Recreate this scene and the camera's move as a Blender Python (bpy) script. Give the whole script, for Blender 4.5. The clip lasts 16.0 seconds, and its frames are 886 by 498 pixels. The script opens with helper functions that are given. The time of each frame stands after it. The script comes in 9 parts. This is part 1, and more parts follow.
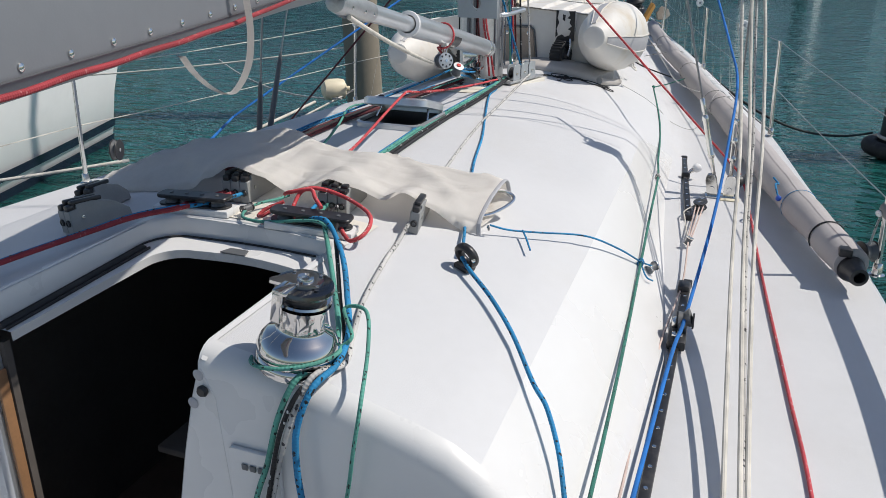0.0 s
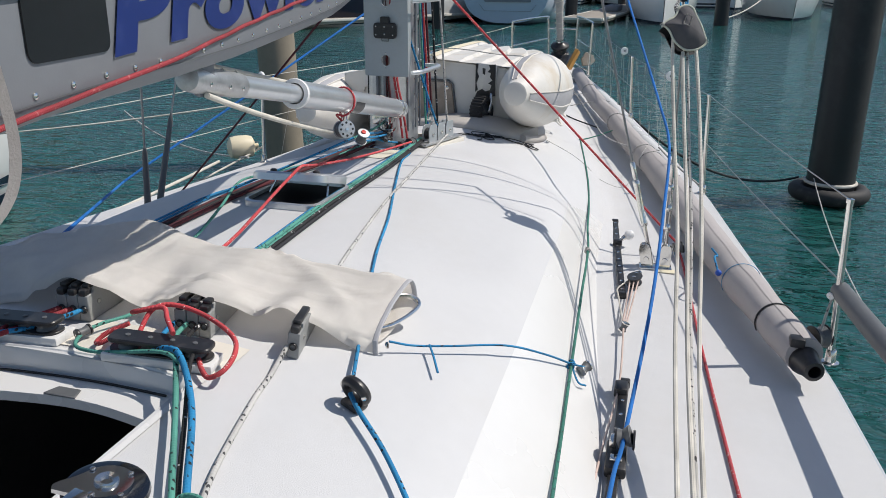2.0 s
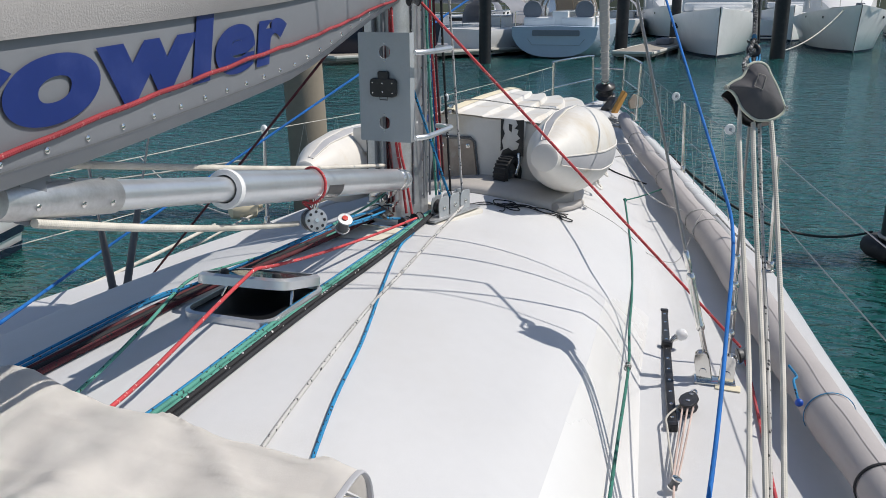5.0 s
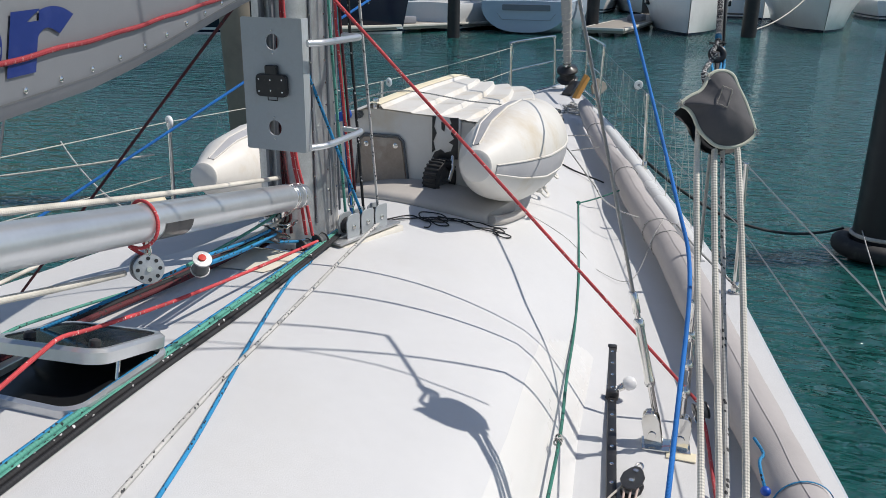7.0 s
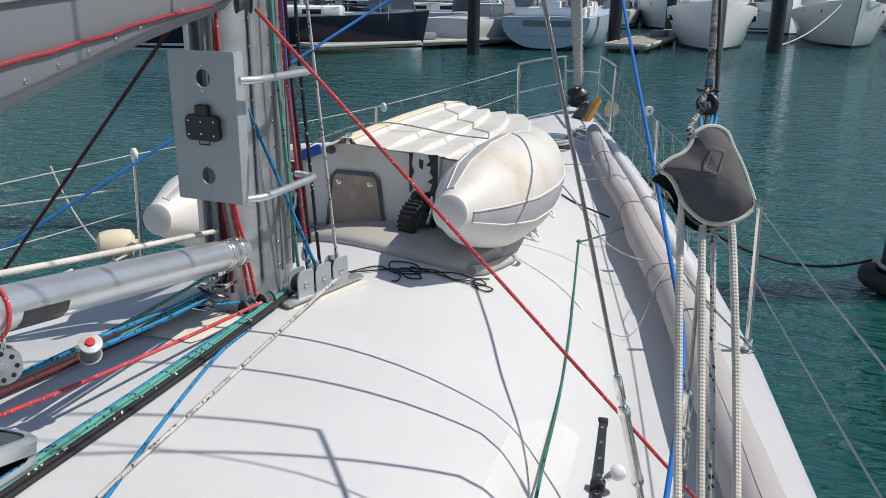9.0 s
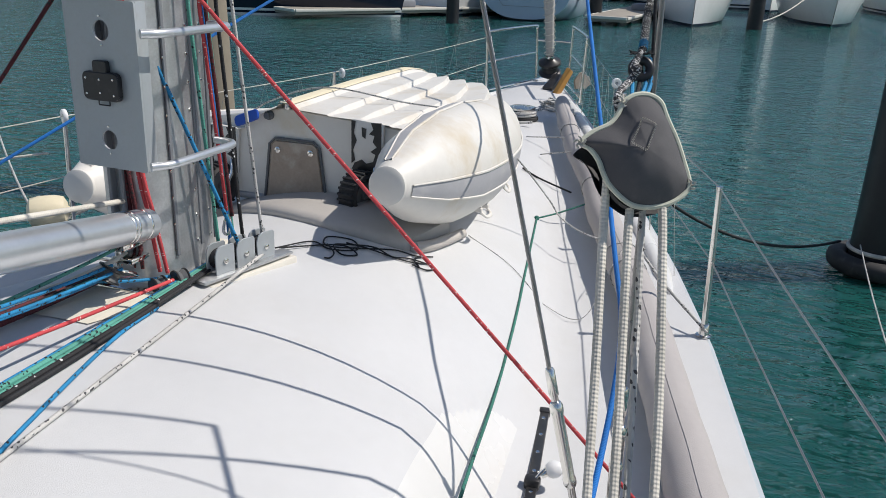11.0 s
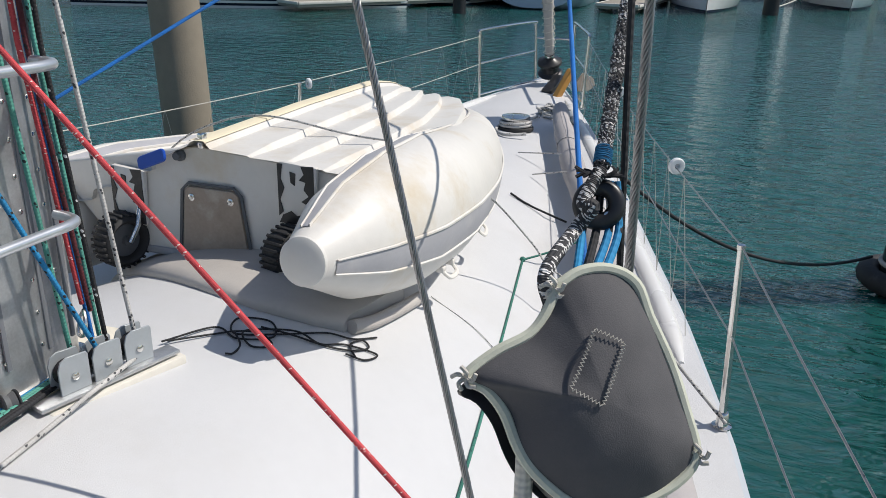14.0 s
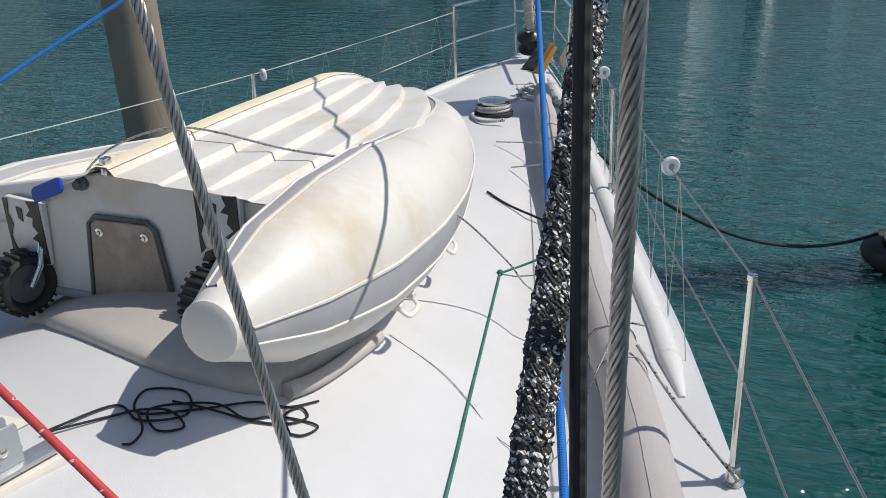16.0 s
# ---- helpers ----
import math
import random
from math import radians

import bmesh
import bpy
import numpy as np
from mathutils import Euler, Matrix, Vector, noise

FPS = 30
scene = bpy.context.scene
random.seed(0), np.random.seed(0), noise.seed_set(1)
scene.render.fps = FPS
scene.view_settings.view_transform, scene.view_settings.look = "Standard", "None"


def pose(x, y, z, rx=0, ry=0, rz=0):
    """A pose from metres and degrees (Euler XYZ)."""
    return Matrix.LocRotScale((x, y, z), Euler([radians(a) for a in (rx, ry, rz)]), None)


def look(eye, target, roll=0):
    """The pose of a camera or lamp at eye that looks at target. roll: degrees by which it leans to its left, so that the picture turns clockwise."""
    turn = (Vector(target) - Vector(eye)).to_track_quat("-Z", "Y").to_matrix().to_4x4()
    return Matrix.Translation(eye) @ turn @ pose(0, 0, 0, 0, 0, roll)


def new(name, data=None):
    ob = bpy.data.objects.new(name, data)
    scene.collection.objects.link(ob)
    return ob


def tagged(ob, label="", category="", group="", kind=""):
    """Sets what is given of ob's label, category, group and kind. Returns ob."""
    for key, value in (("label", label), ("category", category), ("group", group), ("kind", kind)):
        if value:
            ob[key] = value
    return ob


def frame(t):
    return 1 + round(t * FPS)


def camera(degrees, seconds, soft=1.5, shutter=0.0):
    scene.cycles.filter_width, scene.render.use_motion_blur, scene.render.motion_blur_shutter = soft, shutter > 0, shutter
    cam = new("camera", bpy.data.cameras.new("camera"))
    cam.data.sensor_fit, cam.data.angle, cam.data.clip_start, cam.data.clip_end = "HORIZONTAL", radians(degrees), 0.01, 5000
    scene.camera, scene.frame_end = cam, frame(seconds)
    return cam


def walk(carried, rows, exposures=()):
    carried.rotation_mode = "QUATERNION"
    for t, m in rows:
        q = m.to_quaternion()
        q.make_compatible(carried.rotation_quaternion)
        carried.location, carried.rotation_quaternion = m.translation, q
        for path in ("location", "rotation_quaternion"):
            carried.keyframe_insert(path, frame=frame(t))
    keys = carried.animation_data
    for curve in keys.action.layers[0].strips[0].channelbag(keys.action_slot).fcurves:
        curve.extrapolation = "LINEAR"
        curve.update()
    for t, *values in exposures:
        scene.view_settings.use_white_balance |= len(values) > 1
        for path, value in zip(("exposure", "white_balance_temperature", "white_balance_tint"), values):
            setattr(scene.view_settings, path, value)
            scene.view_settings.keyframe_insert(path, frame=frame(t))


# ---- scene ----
cam = camera(57.0, 16.0, soft=0.8)
PATH = [
    (0, (1.43, -4.912, 2.467), (0.749, -3.181, 1.731), 0.1),
    (0.5, (1.444, -4.803, 2.465), (0.806, -3.061, 1.718), -0.2),
    (1, (1.425, -4.672, 2.464), (0.838, -2.9, 1.745), 0.0),
    (1.5, (1.378, -4.555, 2.491), (0.849, -2.753, 1.803), 0.0),
    (2, (1.37, -4.418, 2.509), (0.826, -2.606, 1.858), 0.3),
    (2.5, (1.388, -4.273, 2.537), (0.774, -2.469, 1.927), -0.0),
    (3, (1.394, -4.184, 2.553), (0.743, -2.384, 1.973), 0.1),
    (3.5, (1.354, -4.074, 2.564), (0.706, -2.259, 2.029), 0.9),
    (3.7, (1.329, -4.037, 2.574), (0.69, -2.214, 2.058), 1.1),
    (5.8, (1.296, -3.356, 2.541), (0.622, -1.576, 1.929), -0.9),
    (6, (1.294, -3.296, 2.551), (0.642, -1.505, 1.943), -1.0),
    (6.5, (1.293, -3.155, 2.567), (0.689, -1.349, 1.955), -0.6),
    (7, (1.314, -2.996, 2.579), (0.722, -1.196, 1.939), 0.8),
    (7.5, (1.288, -2.896, 2.588), (0.684, -1.102, 1.942), 0.9),
    (8, (1.221, -2.787, 2.587), (0.63, -0.979, 1.972), 0.1),
    (8.5, (1.25, -2.669, 2.586), (0.648, -0.857, 1.989), 0.2),
    (9, (1.367, -2.55, 2.609), (0.718, -0.759, 2.001), 0.6),
    (11.3, (1.434, -2.25, 2.566), (0.848, -0.462, 1.89), 2.3),
    (11.5, (1.423, -2.193, 2.573), (0.838, -0.401, 1.904), 2.3),
    (12, (1.389, -2.06, 2.582), (0.808, -0.261, 1.93), 2.4),
    (12.5, (1.428, -1.924, 2.601), (0.808, -0.137, 1.951), 2.4),
    (13, (1.445, -1.811, 2.596), (0.804, -0.037, 1.93), 1.4),
    (13.5, (1.418, -1.687, 2.589), (0.798, 0.083, 1.896), 0.7),
    (14, (1.397, -1.586, 2.604), (0.777, 0.183, 1.904), 1.2),
    (14.5, (1.405, -1.468, 2.629), (0.745, 0.287, 1.931), 1.6),
    (15, (1.368, -1.334, 2.625), (0.724, 0.422, 1.915), 0.6),
    (15.5, (1.329, -1.211, 2.613), (0.757, 0.551, 1.858), -0.1),
    (16, (1.346, -1.121, 2.625), (0.751, 0.628, 1.857), -0.7),
]
walk(cam, [(t, look(eye, target, roll)) for t, eye, target, roll in PATH], exposures=((0.0, 0.20), (12.5, 0.22), (14.5, 0.21), (16.0, 0.15)))

# ---------------------------------------------------------------- light
SUN = Vector((0.565, 0.245, 0.788)).normalized()
world = bpy.data.worlds.new("world")
scene.world = world
world.use_nodes = True
wn = world.node_tree.nodes
sky = wn.new("ShaderNodeTexSky")
sky.sky_type, sky.sun_disc = "NISHITA", False
sky.sun_elevation, sky.sun_rotation = math.asin(SUN.z), math.atan2(SUN.x, SUN.y)
sky.dust_density, sky.ozone_density = 0.8, 1.8
wn["Background"].inputs[1].default_value = 0.082
world.node_tree.links.new(sky.outputs[0], wn["Background"].inputs[0])
sun_data = bpy.data.lights.new("sun", "SUN")
sun_data.energy, sun_data.angle, sun_data.color = 3.5, radians(0.55), (1.0, 0.943, 0.865)
sun_ob = new("sun", sun_data)
sun_ob.matrix_world = look(SUN * 30, (0, 0, 0))


# ---------------------------------------------------------------- materials
def nodes_of(mat):
    return mat.node_tree.nodes, mat.node_tree.links


def material(name, color, rough=0.5, metal=0.0, vary=0.08, scale=6.0, bump=0.0, bump_scale=120.0, coat=0.0, dirt=None, dirt_amount=0.0, dirt_scale=3.0, per_object=0.0, ior=1.5):
    """Principled surface with two scales of noise in colour, noise in gloss and a fine relief."""
    m = bpy.data.materials.new(name)
    m.use_nodes = True
    n, l = nodes_of(m)
    b = n["Principled BSDF"]
    b.inputs["Metallic"].default_value = metal
    b.inputs["Coat Weight"].default_value = coat
    b.inputs["IOR"].default_value = ior
    tc = n.new("ShaderNodeTexCoord")
    n1 = n.new("ShaderNodeTexNoise")
    n1.inputs["Scale"].default_value, n1.inputs["Detail"].default_value = scale, 5
    l.new(tc.outputs["Object"], n1.inputs["Vector"])
    n2 = n.new("ShaderNodeTexNoise")
    n2.inputs["Scale"].default_value, n2.inputs["Detail"].default_value = scale * 9, 3
    l.new(tc.outputs["Object"], n2.inputs["Vector"])
    add = n.new("ShaderNodeMath")
    add.operation = "MULTIPLY_ADD"
    l.new(n2.outputs["Fac"], add.inputs[0])
    add.inputs[1].default_value = 0.5
    l.new(n1.outputs["Fac"], add.inputs[2])
    hsv = n.new("ShaderNodeMapRange")
    hsv.inputs["From Min"].default_value, hsv.inputs["From Max"].default_value = 0.45, 1.05
    hsv.inputs["To Min"].default_value, hsv.inputs["To Max"].default_value = 1 - vary, 1 + vary
    l.new(add.outputs[0], hsv.inputs["Value"])
    mix = n.new("ShaderNodeVectorMath")
    mix.operation = "SCALE"
    mix.inputs[0].default_value = color
    l.new(hsv.outputs[0], mix.inputs["Scale"])
    out = mix.outputs[0]
    if per_object:
        info = n.new("ShaderNodeObjectInfo")
        r = n.new("ShaderNodeMapRange")
        r.inputs["To Min"].default_value, r.inputs["To Max"].default_value = 1 - per_object, 1 + per_object
        l.new(info.outputs["Random"], r.inputs["Value"])
        s = n.new("ShaderNodeVectorMath")
        s.operation = "SCALE"
        l.new(out, s.inputs[0])
        l.new(r.outputs[0], s.inputs["Scale"])
        out = s.outputs[0]
    if dirt:
        nd = n.new("ShaderNodeTexNoise")
        nd.inputs["Scale"].default_value, nd.inputs["Detail"].default_value, nd.inputs["Roughness"].default_value = dirt_scale, 8, 0.65
        l.new(tc.outputs["Object"], nd.inputs["Vector"])
        rr = n.new("ShaderNodeMapRange")
        rr.inputs["From Min"].default_value, rr.inputs["From Max"].default_value = 0.52, 0.75
        rr.inputs["To Max"].default_value = dirt_amount
        l.new(nd.outputs["Fac"], rr.inputs["Value"])
        mx = n.new("ShaderNodeMix")
        mx.data_type = "RGBA"
        l.new(rr.outputs[0], mx.inputs["Factor"])
        l.new(out, mx.inputs[6])
        mx.inputs[7].default_value = (*dirt, 1)
        out = mx.outputs[2]
    l.new(out, b.inputs["Base Color"])
    rg = n.new("ShaderNodeMapRange")
    rg.inputs["To Min"].default_value, rg.inputs["To Max"].default_value = max(0.02, rough * 0.8), min(1, rough * 1.2)
    l.new(n1.outputs["Fac"], rg.inputs["Value"])
    l.new(rg.outputs[0], b.inputs["Roughness"])
    if bump:
        nb = n.new("ShaderNodeTexNoise")
        nb.inputs["Scale"].default_value, nb.inputs["Detail"].default_value = bump_scale, 3
        l.new(tc.outputs["Object"], nb.inputs["Vector"])
        bp = n.new("ShaderNodeBump")
        bp.inputs["Strength"].default_value, bp.inputs["Distance"].default_value = bump, 0.004
        l.new(nb.outputs["Fac"], bp.inputs["Height"])
        l.new(bp.outputs[0], b.inputs["Normal"])
    return m


def rope_material(name, base, fleck=None, amount=0.25, freq=60.0, rough=0.75, size=0.42):
    """Braided cover: diagonal strands in relief and, where there is one, a tracer colour in flecks. The sweep's UV runs round (u) and along in metres (v)."""
    m = bpy.data.materials.new(name)
    m.use_nodes = True
    n, l = nodes_of(m)
    b = n["Principled BSDF"]
    b.inputs["Roughness"].default_value = rough
    uv = n.new("ShaderNodeUVMap")
    uv.uv_map = "UVMap"
    sep = n.new("ShaderNodeSeparateXYZ")
    l.new(uv.outputs[0], sep.inputs[0])

    def math_node(op, a, bb, c=None):
        k = n.new("ShaderNodeMath")
        k.operation = op
        for i, v in enumerate((a, bb, c)):
            if v is None:
                continue
            if isinstance(v, (int, float)):
                k.inputs[i].default_value = v
            else:
                l.new(v, k.inputs[i])
        return k.outputs[0]
    v = math_node("MULTIPLY", sep.outputs[1], freq * 2)
    p = math_node("SINE", math_node("MULTIPLY_ADD", sep.outputs[0], 12.566 * 2, math_node("MULTIPLY", v, 3.1416)), 0)
    q = math_node("SINE", math_node("SUBTRACT", math_node("MULTIPLY", sep.outputs[0], 12.566 * 2), math_node("MULTIPLY", v, 3.1416)), 0)
    weave = math_node("MULTIPLY", p, q)
    tc = n.new("ShaderNodeTexCoord")
    nz = n.new("ShaderNodeTexNoise")
    nz.inputs["Scale"].default_value, nz.inputs["Detail"].default_value = 9, 6
    l.new(tc.outputs["Object"], nz.inputs["Vector"])
    shade = n.new("ShaderNodeMapRange")
    shade.inputs["From Min"].default_value, shade.inputs["From Max"].default_value = 0.3, 0.7
    shade.inputs["To Min"].default_value, shade.inputs["To Max"].default_value = 0.72, 1.15
    l.new(nz.outputs["Fac"], shade.inputs["Value"])
    col = n.new("ShaderNodeMix")
    col.data_type = "RGBA"
    col.inputs[6].default_value = (*base, 1)
    col.inputs[7].default_value = (*(fleck or base), 1)
    if fleck:
        comb = n.new("ShaderNodeCombineXYZ")
        l.new(math_node("ADD", math_node("MULTIPLY", sep.outputs[0], 4.0), math_node("MULTIPLY", v, 0.3)), comb.inputs[0])
        l.new(math_node("MULTIPLY", v, 0.8), comb.inputs[1])
        vo = n.new("ShaderNodeTexVoronoi")
        vo.inputs["Scale"].default_value = 1.0
        l.new(comb.outputs[0], vo.inputs["Vector"])
        wn_ = n.new("ShaderNodeTexWhiteNoise")
        l.new(vo.outputs["Color"], wn_.inputs["Vector"])
        lt = math_node("LESS_THAN", wn_.outputs["Value"], amount)
        near = math_node("LESS_THAN", vo.outputs["Distance"], size)
        l.new(math_node("MULTIPLY", lt, near), col.inputs["Factor"])
    else:
        col.inputs["Factor"].default_value = 0
    sc = n.new("ShaderNodeVectorMath")
    sc.operation = "SCALE"
    l.new(col.outputs[2], sc.inputs[0])
    l.new(shade.outputs[0], sc.inputs["Scale"])
    l.new(sc.outputs[0], b.inputs["Base Color"])
    bp = n.new("ShaderNodeBump")
    bp.inputs["Strength"].default_value, bp.inputs["Distance"].default_value = 0.5, 0.0015
    l.new(weave, bp.inputs["Height"])
    l.new(bp.outputs[0], b.inputs["Normal"])
    return m


def water_material():
    m = bpy.data.materials.new("harbour_water")
    m.use_nodes = True
    n, l = nodes_of(m)
    b = n["Principled BSDF"]
    b.inputs["Roughness"].default_value, b.inputs["IOR"].default_value = 0.03, 1.58
    # murky water scatters light over a metre or so
    b.inputs["Subsurface Weight"].default_value = 0.85
    b.inputs["Subsurface Radius"].default_value = (0.35, 1.0, 0.9)
    b.inputs["Subsurface Scale"].default_value = 2.2
    tc = n.new("ShaderNodeTexCoord")
    big = n.new("ShaderNodeTexNoise")
    big.inputs["Scale"].default_value, big.inputs["Detail"].default_value = 0.12, 4
    l.new(tc.outputs["Object"], big.inputs["Vector"])
    ramp = n.new("ShaderNodeMix")
    ramp.data_type = "RGBA"
    ramp.inputs[6].default_value, ramp.inputs[7].default_value = (0.0075, 0.062, 0.060, 1), (0.013, 0.096, 0.086, 1)
    l.new(big.outputs["Fac"], ramp.inputs["Factor"])
    l.new(ramp.outputs[2], b.inputs["Base Color"])
    mp = n.new("ShaderNodeMapping")
    mp.inputs["Scale"].default_value, mp.inputs["Rotation"].default_value = (1.0, 2.1, 1.0), (0, 0, radians(12))
    l.new(tc.outputs["Object"], mp.inputs["Vector"])
    heights = []
    for scale, detail, rough in ((0.7, 3, 0.5), (2.4, 3, 0.5), (7.0, 2, 0.5)):
        k = n.new("ShaderNodeTexNoise")
        k.inputs["Scale"].default_value, k.inputs["Detail"].default_value, k.inputs["Roughness"].default_value = scale, detail, rough
        k.inputs["Distortion"].default_value = 0.4
        l.new(mp.outputs[0], k.inputs["Vector"])
        heights.append(k)
    prev = None
    for k, dist in zip(heights, (0.14, 0.13, 0.03)):
        bp = n.new("ShaderNodeBump")
        bp.inputs["Strength"].default_value, bp.inputs["Distance"].default_value = 0.75, dist
        l.new(k.outputs["Fac"], bp.inputs["Height"])
        if prev:
            l.new(prev.outputs[0], bp.inputs["Normal"])
        prev = bp
    l.new(prev.outputs[0], b.inputs["Normal"])
    return m


def glass_material(name, color, rough=0.03):
    m = bpy.data.materials.new(name)
    m.use_nodes = True
    n, l = nodes_of(m)
    b = n["Principled BSDF"]
    b.inputs["Base Color"].default_value = (*color, 1)
    b.inputs["Roughness"].default_value = rough
    b.inputs["Transmission Weight"].default_value = 0.7
    b.inputs["IOR"].default_value = 1.45
    return m


GEL = material("white_gelcoat", (0.685, 0.682, 0.672), 0.28, vary=0.025, scale=2.2, bump=0.06, bump_scale=400, dirt=(0.62, 0.58, 0.5), dirt_amount=0.16, dirt_scale=1.6)
NONSKID = material("pale_grey_nonskid", (0.59, 0.593, 0.602), 0.55, vary=0.03, scale=3, bump=0.35, bump_scale=700, dirt=(0.5, 0.48, 0.44), dirt_amount=0.22, dirt_scale=2.1)
WARMGEL = material("warm_worn_gelcoat", (0.69, 0.655, 0.585), 0.42, vary=0.06, scale=6, bump=0.06, bump_scale=300, dirt=(0.60, 0.54, 0.44), dirt_amount=0.3, dirt_scale=7)
WORN = material("worn_beige_gelcoat", (0.73, 0.68, 0.57), 0.55, vary=0.10, scale=5, bump=0.1, bump_scale=300, dirt=(0.45, 0.38, 0.28), dirt_amount=0.4, dirt_scale=8)
CREAM = material("cream_sealant", (0.72, 0.66, 0.5), 0.5, vary=0.08, scale=9)
RAILGREY = material("grey_toe_rail_paint", (0.5, 0.53, 0.57), 0.35, vary=0.05, scale=8)
ALU = material("brushed_aluminium", (0.55, 0.56, 0.57), 0.42, 0.8, vary=0.2, scale=16, bump=0.05, bump_scale=300, dirt=(0.35, 0.34, 0.33), dirt_amount=0.35, dirt_scale=7)
ALU_PAINT = material("silver_grey_spar_paint", (0.205, 0.215, 0.235), 0.42, 0.0, vary=0.05, scale=3, bump=0.03, bump_scale=250, dirt=(0.3, 0.3, 0.3), dirt_amount=0.25, dirt_scale=4)
SILVER = material("silver_anodised_tube", (0.66, 0.68, 0.70), 0.3, 0.75, vary=0.06, scale=7, dirt=(0.4, 0.4, 0.4), dirt_amount=0.3, dirt_scale=5)
STEEL = material("polished_stainless_steel", (0.74, 0.73, 0.70), 0.14, 1.0, vary=0.06, scale=20, dirt=(0.35, 0.2, 0.1), dirt_amount=0.2, dirt_scale=12)
# Chrome toned dark in place of the dark surroundings it would reflect.
CHROME_DARK_REFLECTION = material("chrome_with_dark_reflection_tone", (0.12, 0.12, 0.125), 0.12, 1.0, vary=0.05, scale=12)
CHROME = material("mirror_chrome", (0.60, 0.59, 0.58), 0.07, 1.0, vary=0.04, scale=12)
WIRE = material("stainless_wire", (0.33, 0.325, 0.32), 0.30, 0.85, vary=0.15, scale=60)
BLACK = material("black_plastic", (0.018, 0.018, 0.02), 0.38, vary=0.2, scale=14, dirt=(0.16, 0.15, 0.14), dirt_amount=0.3, dirt_scale=16)
RUBBER = material("black_rubber", (0.022, 0.022, 0.023), 0.7, vary=0.25, scale=12, dirt=(0.14, 0.13, 0.12), dirt_amount=0.35, dirt_scale=9)
DARKGREY = material("dark_grey_plastic", (0.11, 0.115, 0.12), 0.5, vary=0.1, scale=12)
CLUTCHGREY = material("grey_clutch_body", (0.27, 0.275, 0.27), 0.45, vary=0.08, scale=18)
PLATEGREY = material("grey_painted_plate", (0.40, 0.43, 0.45), 0.4, 0.3, vary=0.05, scale=14, dirt=(0.3, 0.27, 0.22), dirt_amount=0.3, dirt_scale=14)
CANVAS = material("pale_grey_canvas", (0.86, 0.83, 0.79), 0.85, vary=0.05, scale=5, bump=0.08, bump_scale=350, dirt=(0.48, 0.44, 0.40), dirt_amount=0.2, dirt_scale=3)
COVER = material("taupe_grey_sail_cover", (0.40, 0.375, 0.37), 0.85, vary=0.05, scale=4, bump=0.3, bump_scale=300, dirt=(0.3, 0.28, 0.27), dirt_amount=0.3, dirt_scale=3)
SAILCOVER = material("off_white_boom_cover", (0.47, 0.445, 0.43), 0.9, vary=0.06, scale=3, bump=0.3, bump_scale=250)
NEOPRENE = material("charcoal_neoprene", (0.085, 0.083, 0.088), 0.9, vary=0.1, scale=40, bump=0.14, bump_scale=900, dirt=(0.15, 0.14, 0.14), dirt_amount=0.4, dirt_scale=10)
PIPING = material("cream_binding_tape", (0.55, 0.56, 0.46), 0.85, vary=0.12, scale=60)
TENDERWHITE = material("white_moulded_plastic", (0.70, 0.675, 0.63), 0.42, vary=0.05, scale=4, bump=0.05, bump_scale=160, dirt=(0.55, 0.45, 0.30), dirt_amount=0.75, dirt_scale=3.4)
TENDERGREY = material("grey_rubbing_band", (0.40, 0.40, 0.42), 0.6, vary=0.06, scale=10, dirt=(0.6, 0.58, 0.52), dirt_amount=0.4, dirt_scale=5)
TENDERCREAM = material("cream_gunwale_strip", (0.74, 0.66, 0.48), 0.5, vary=0.06, scale=8)
CUSHION = material("grey_vinyl_cushion", (0.46, 0.43, 0.40), 0.6, vary=0.06, scale=6, bump=0.2, bump_scale=300, dirt=(0.45, 0.42, 0.38), dirt_amount=0.3, dirt_scale=4)
PLYWOOD = material("weathered_motor_pad", (0.36, 0.29, 0.23), 0.7, vary=0.18, scale=9, bump=0.2, bump_scale=90, dirt=(0.56, 0.52, 0.46), dirt_amount=0.85, dirt_scale=6)
BLUEPLASTIC = material("blue_plastic", (0.012, 0.075, 0.42), 0.35, vary=0.06, scale=12)
NAVYLETTER = material("navy_blue_vinyl", (0.010, 0.026, 0.15), 0.4, vary=0.06, scale=9, dirt=(0.07, 0.1, 0.28), dirt_amount=0.3, dirt_scale=9)
DARKPANEL = material("black_film", (0.012, 0.013, 0.015), 0.3, vary=0.2, scale=6)
PILETAN = material("weathered_concrete_pile", (0.25, 0.215, 0.165), 0.85, vary=0.12, scale=1.6, bump=0.4, bump_scale=60, dirt=(0.14, 0.12, 0.1), dirt_amount=0.6, dirt_scale=1.4)
PILEBLACK = material("black_pile_sleeve", (0.012, 0.013, 0.016), 0.45, vary=0.25, scale=2, dirt=(0.05, 0.05, 0.05), dirt_amount=0.5, dirt_scale=3)
DOCK = material("weathered_dock", (0.32, 0.29, 0.25), 0.85, vary=0.12, scale=3, bump=0.3, bump_scale=60)
DOCKWHITE = material("dock_fender_strip", (0.66, 0.64, 0.58), 0.7, vary=0.08, scale=4)
HULLWHITE = material("white_hull_paint", (0.88, 0.88, 0.87), 0.22, vary=0.03, scale=1.0, dirt=(0.5, 0.49, 0.46), dirt_amount=0.2, dirt_scale=0.9)
HULLBLUEGREY = material("pale_blue_grey_hull", (0.46, 0.55, 0.66), 0.25, vary=0.04, scale=1.0)
HULLNAVY = material("navy_hull_paint", (0.012, 0.016, 0.035), 0.2, vary=0.1, scale=1.0)
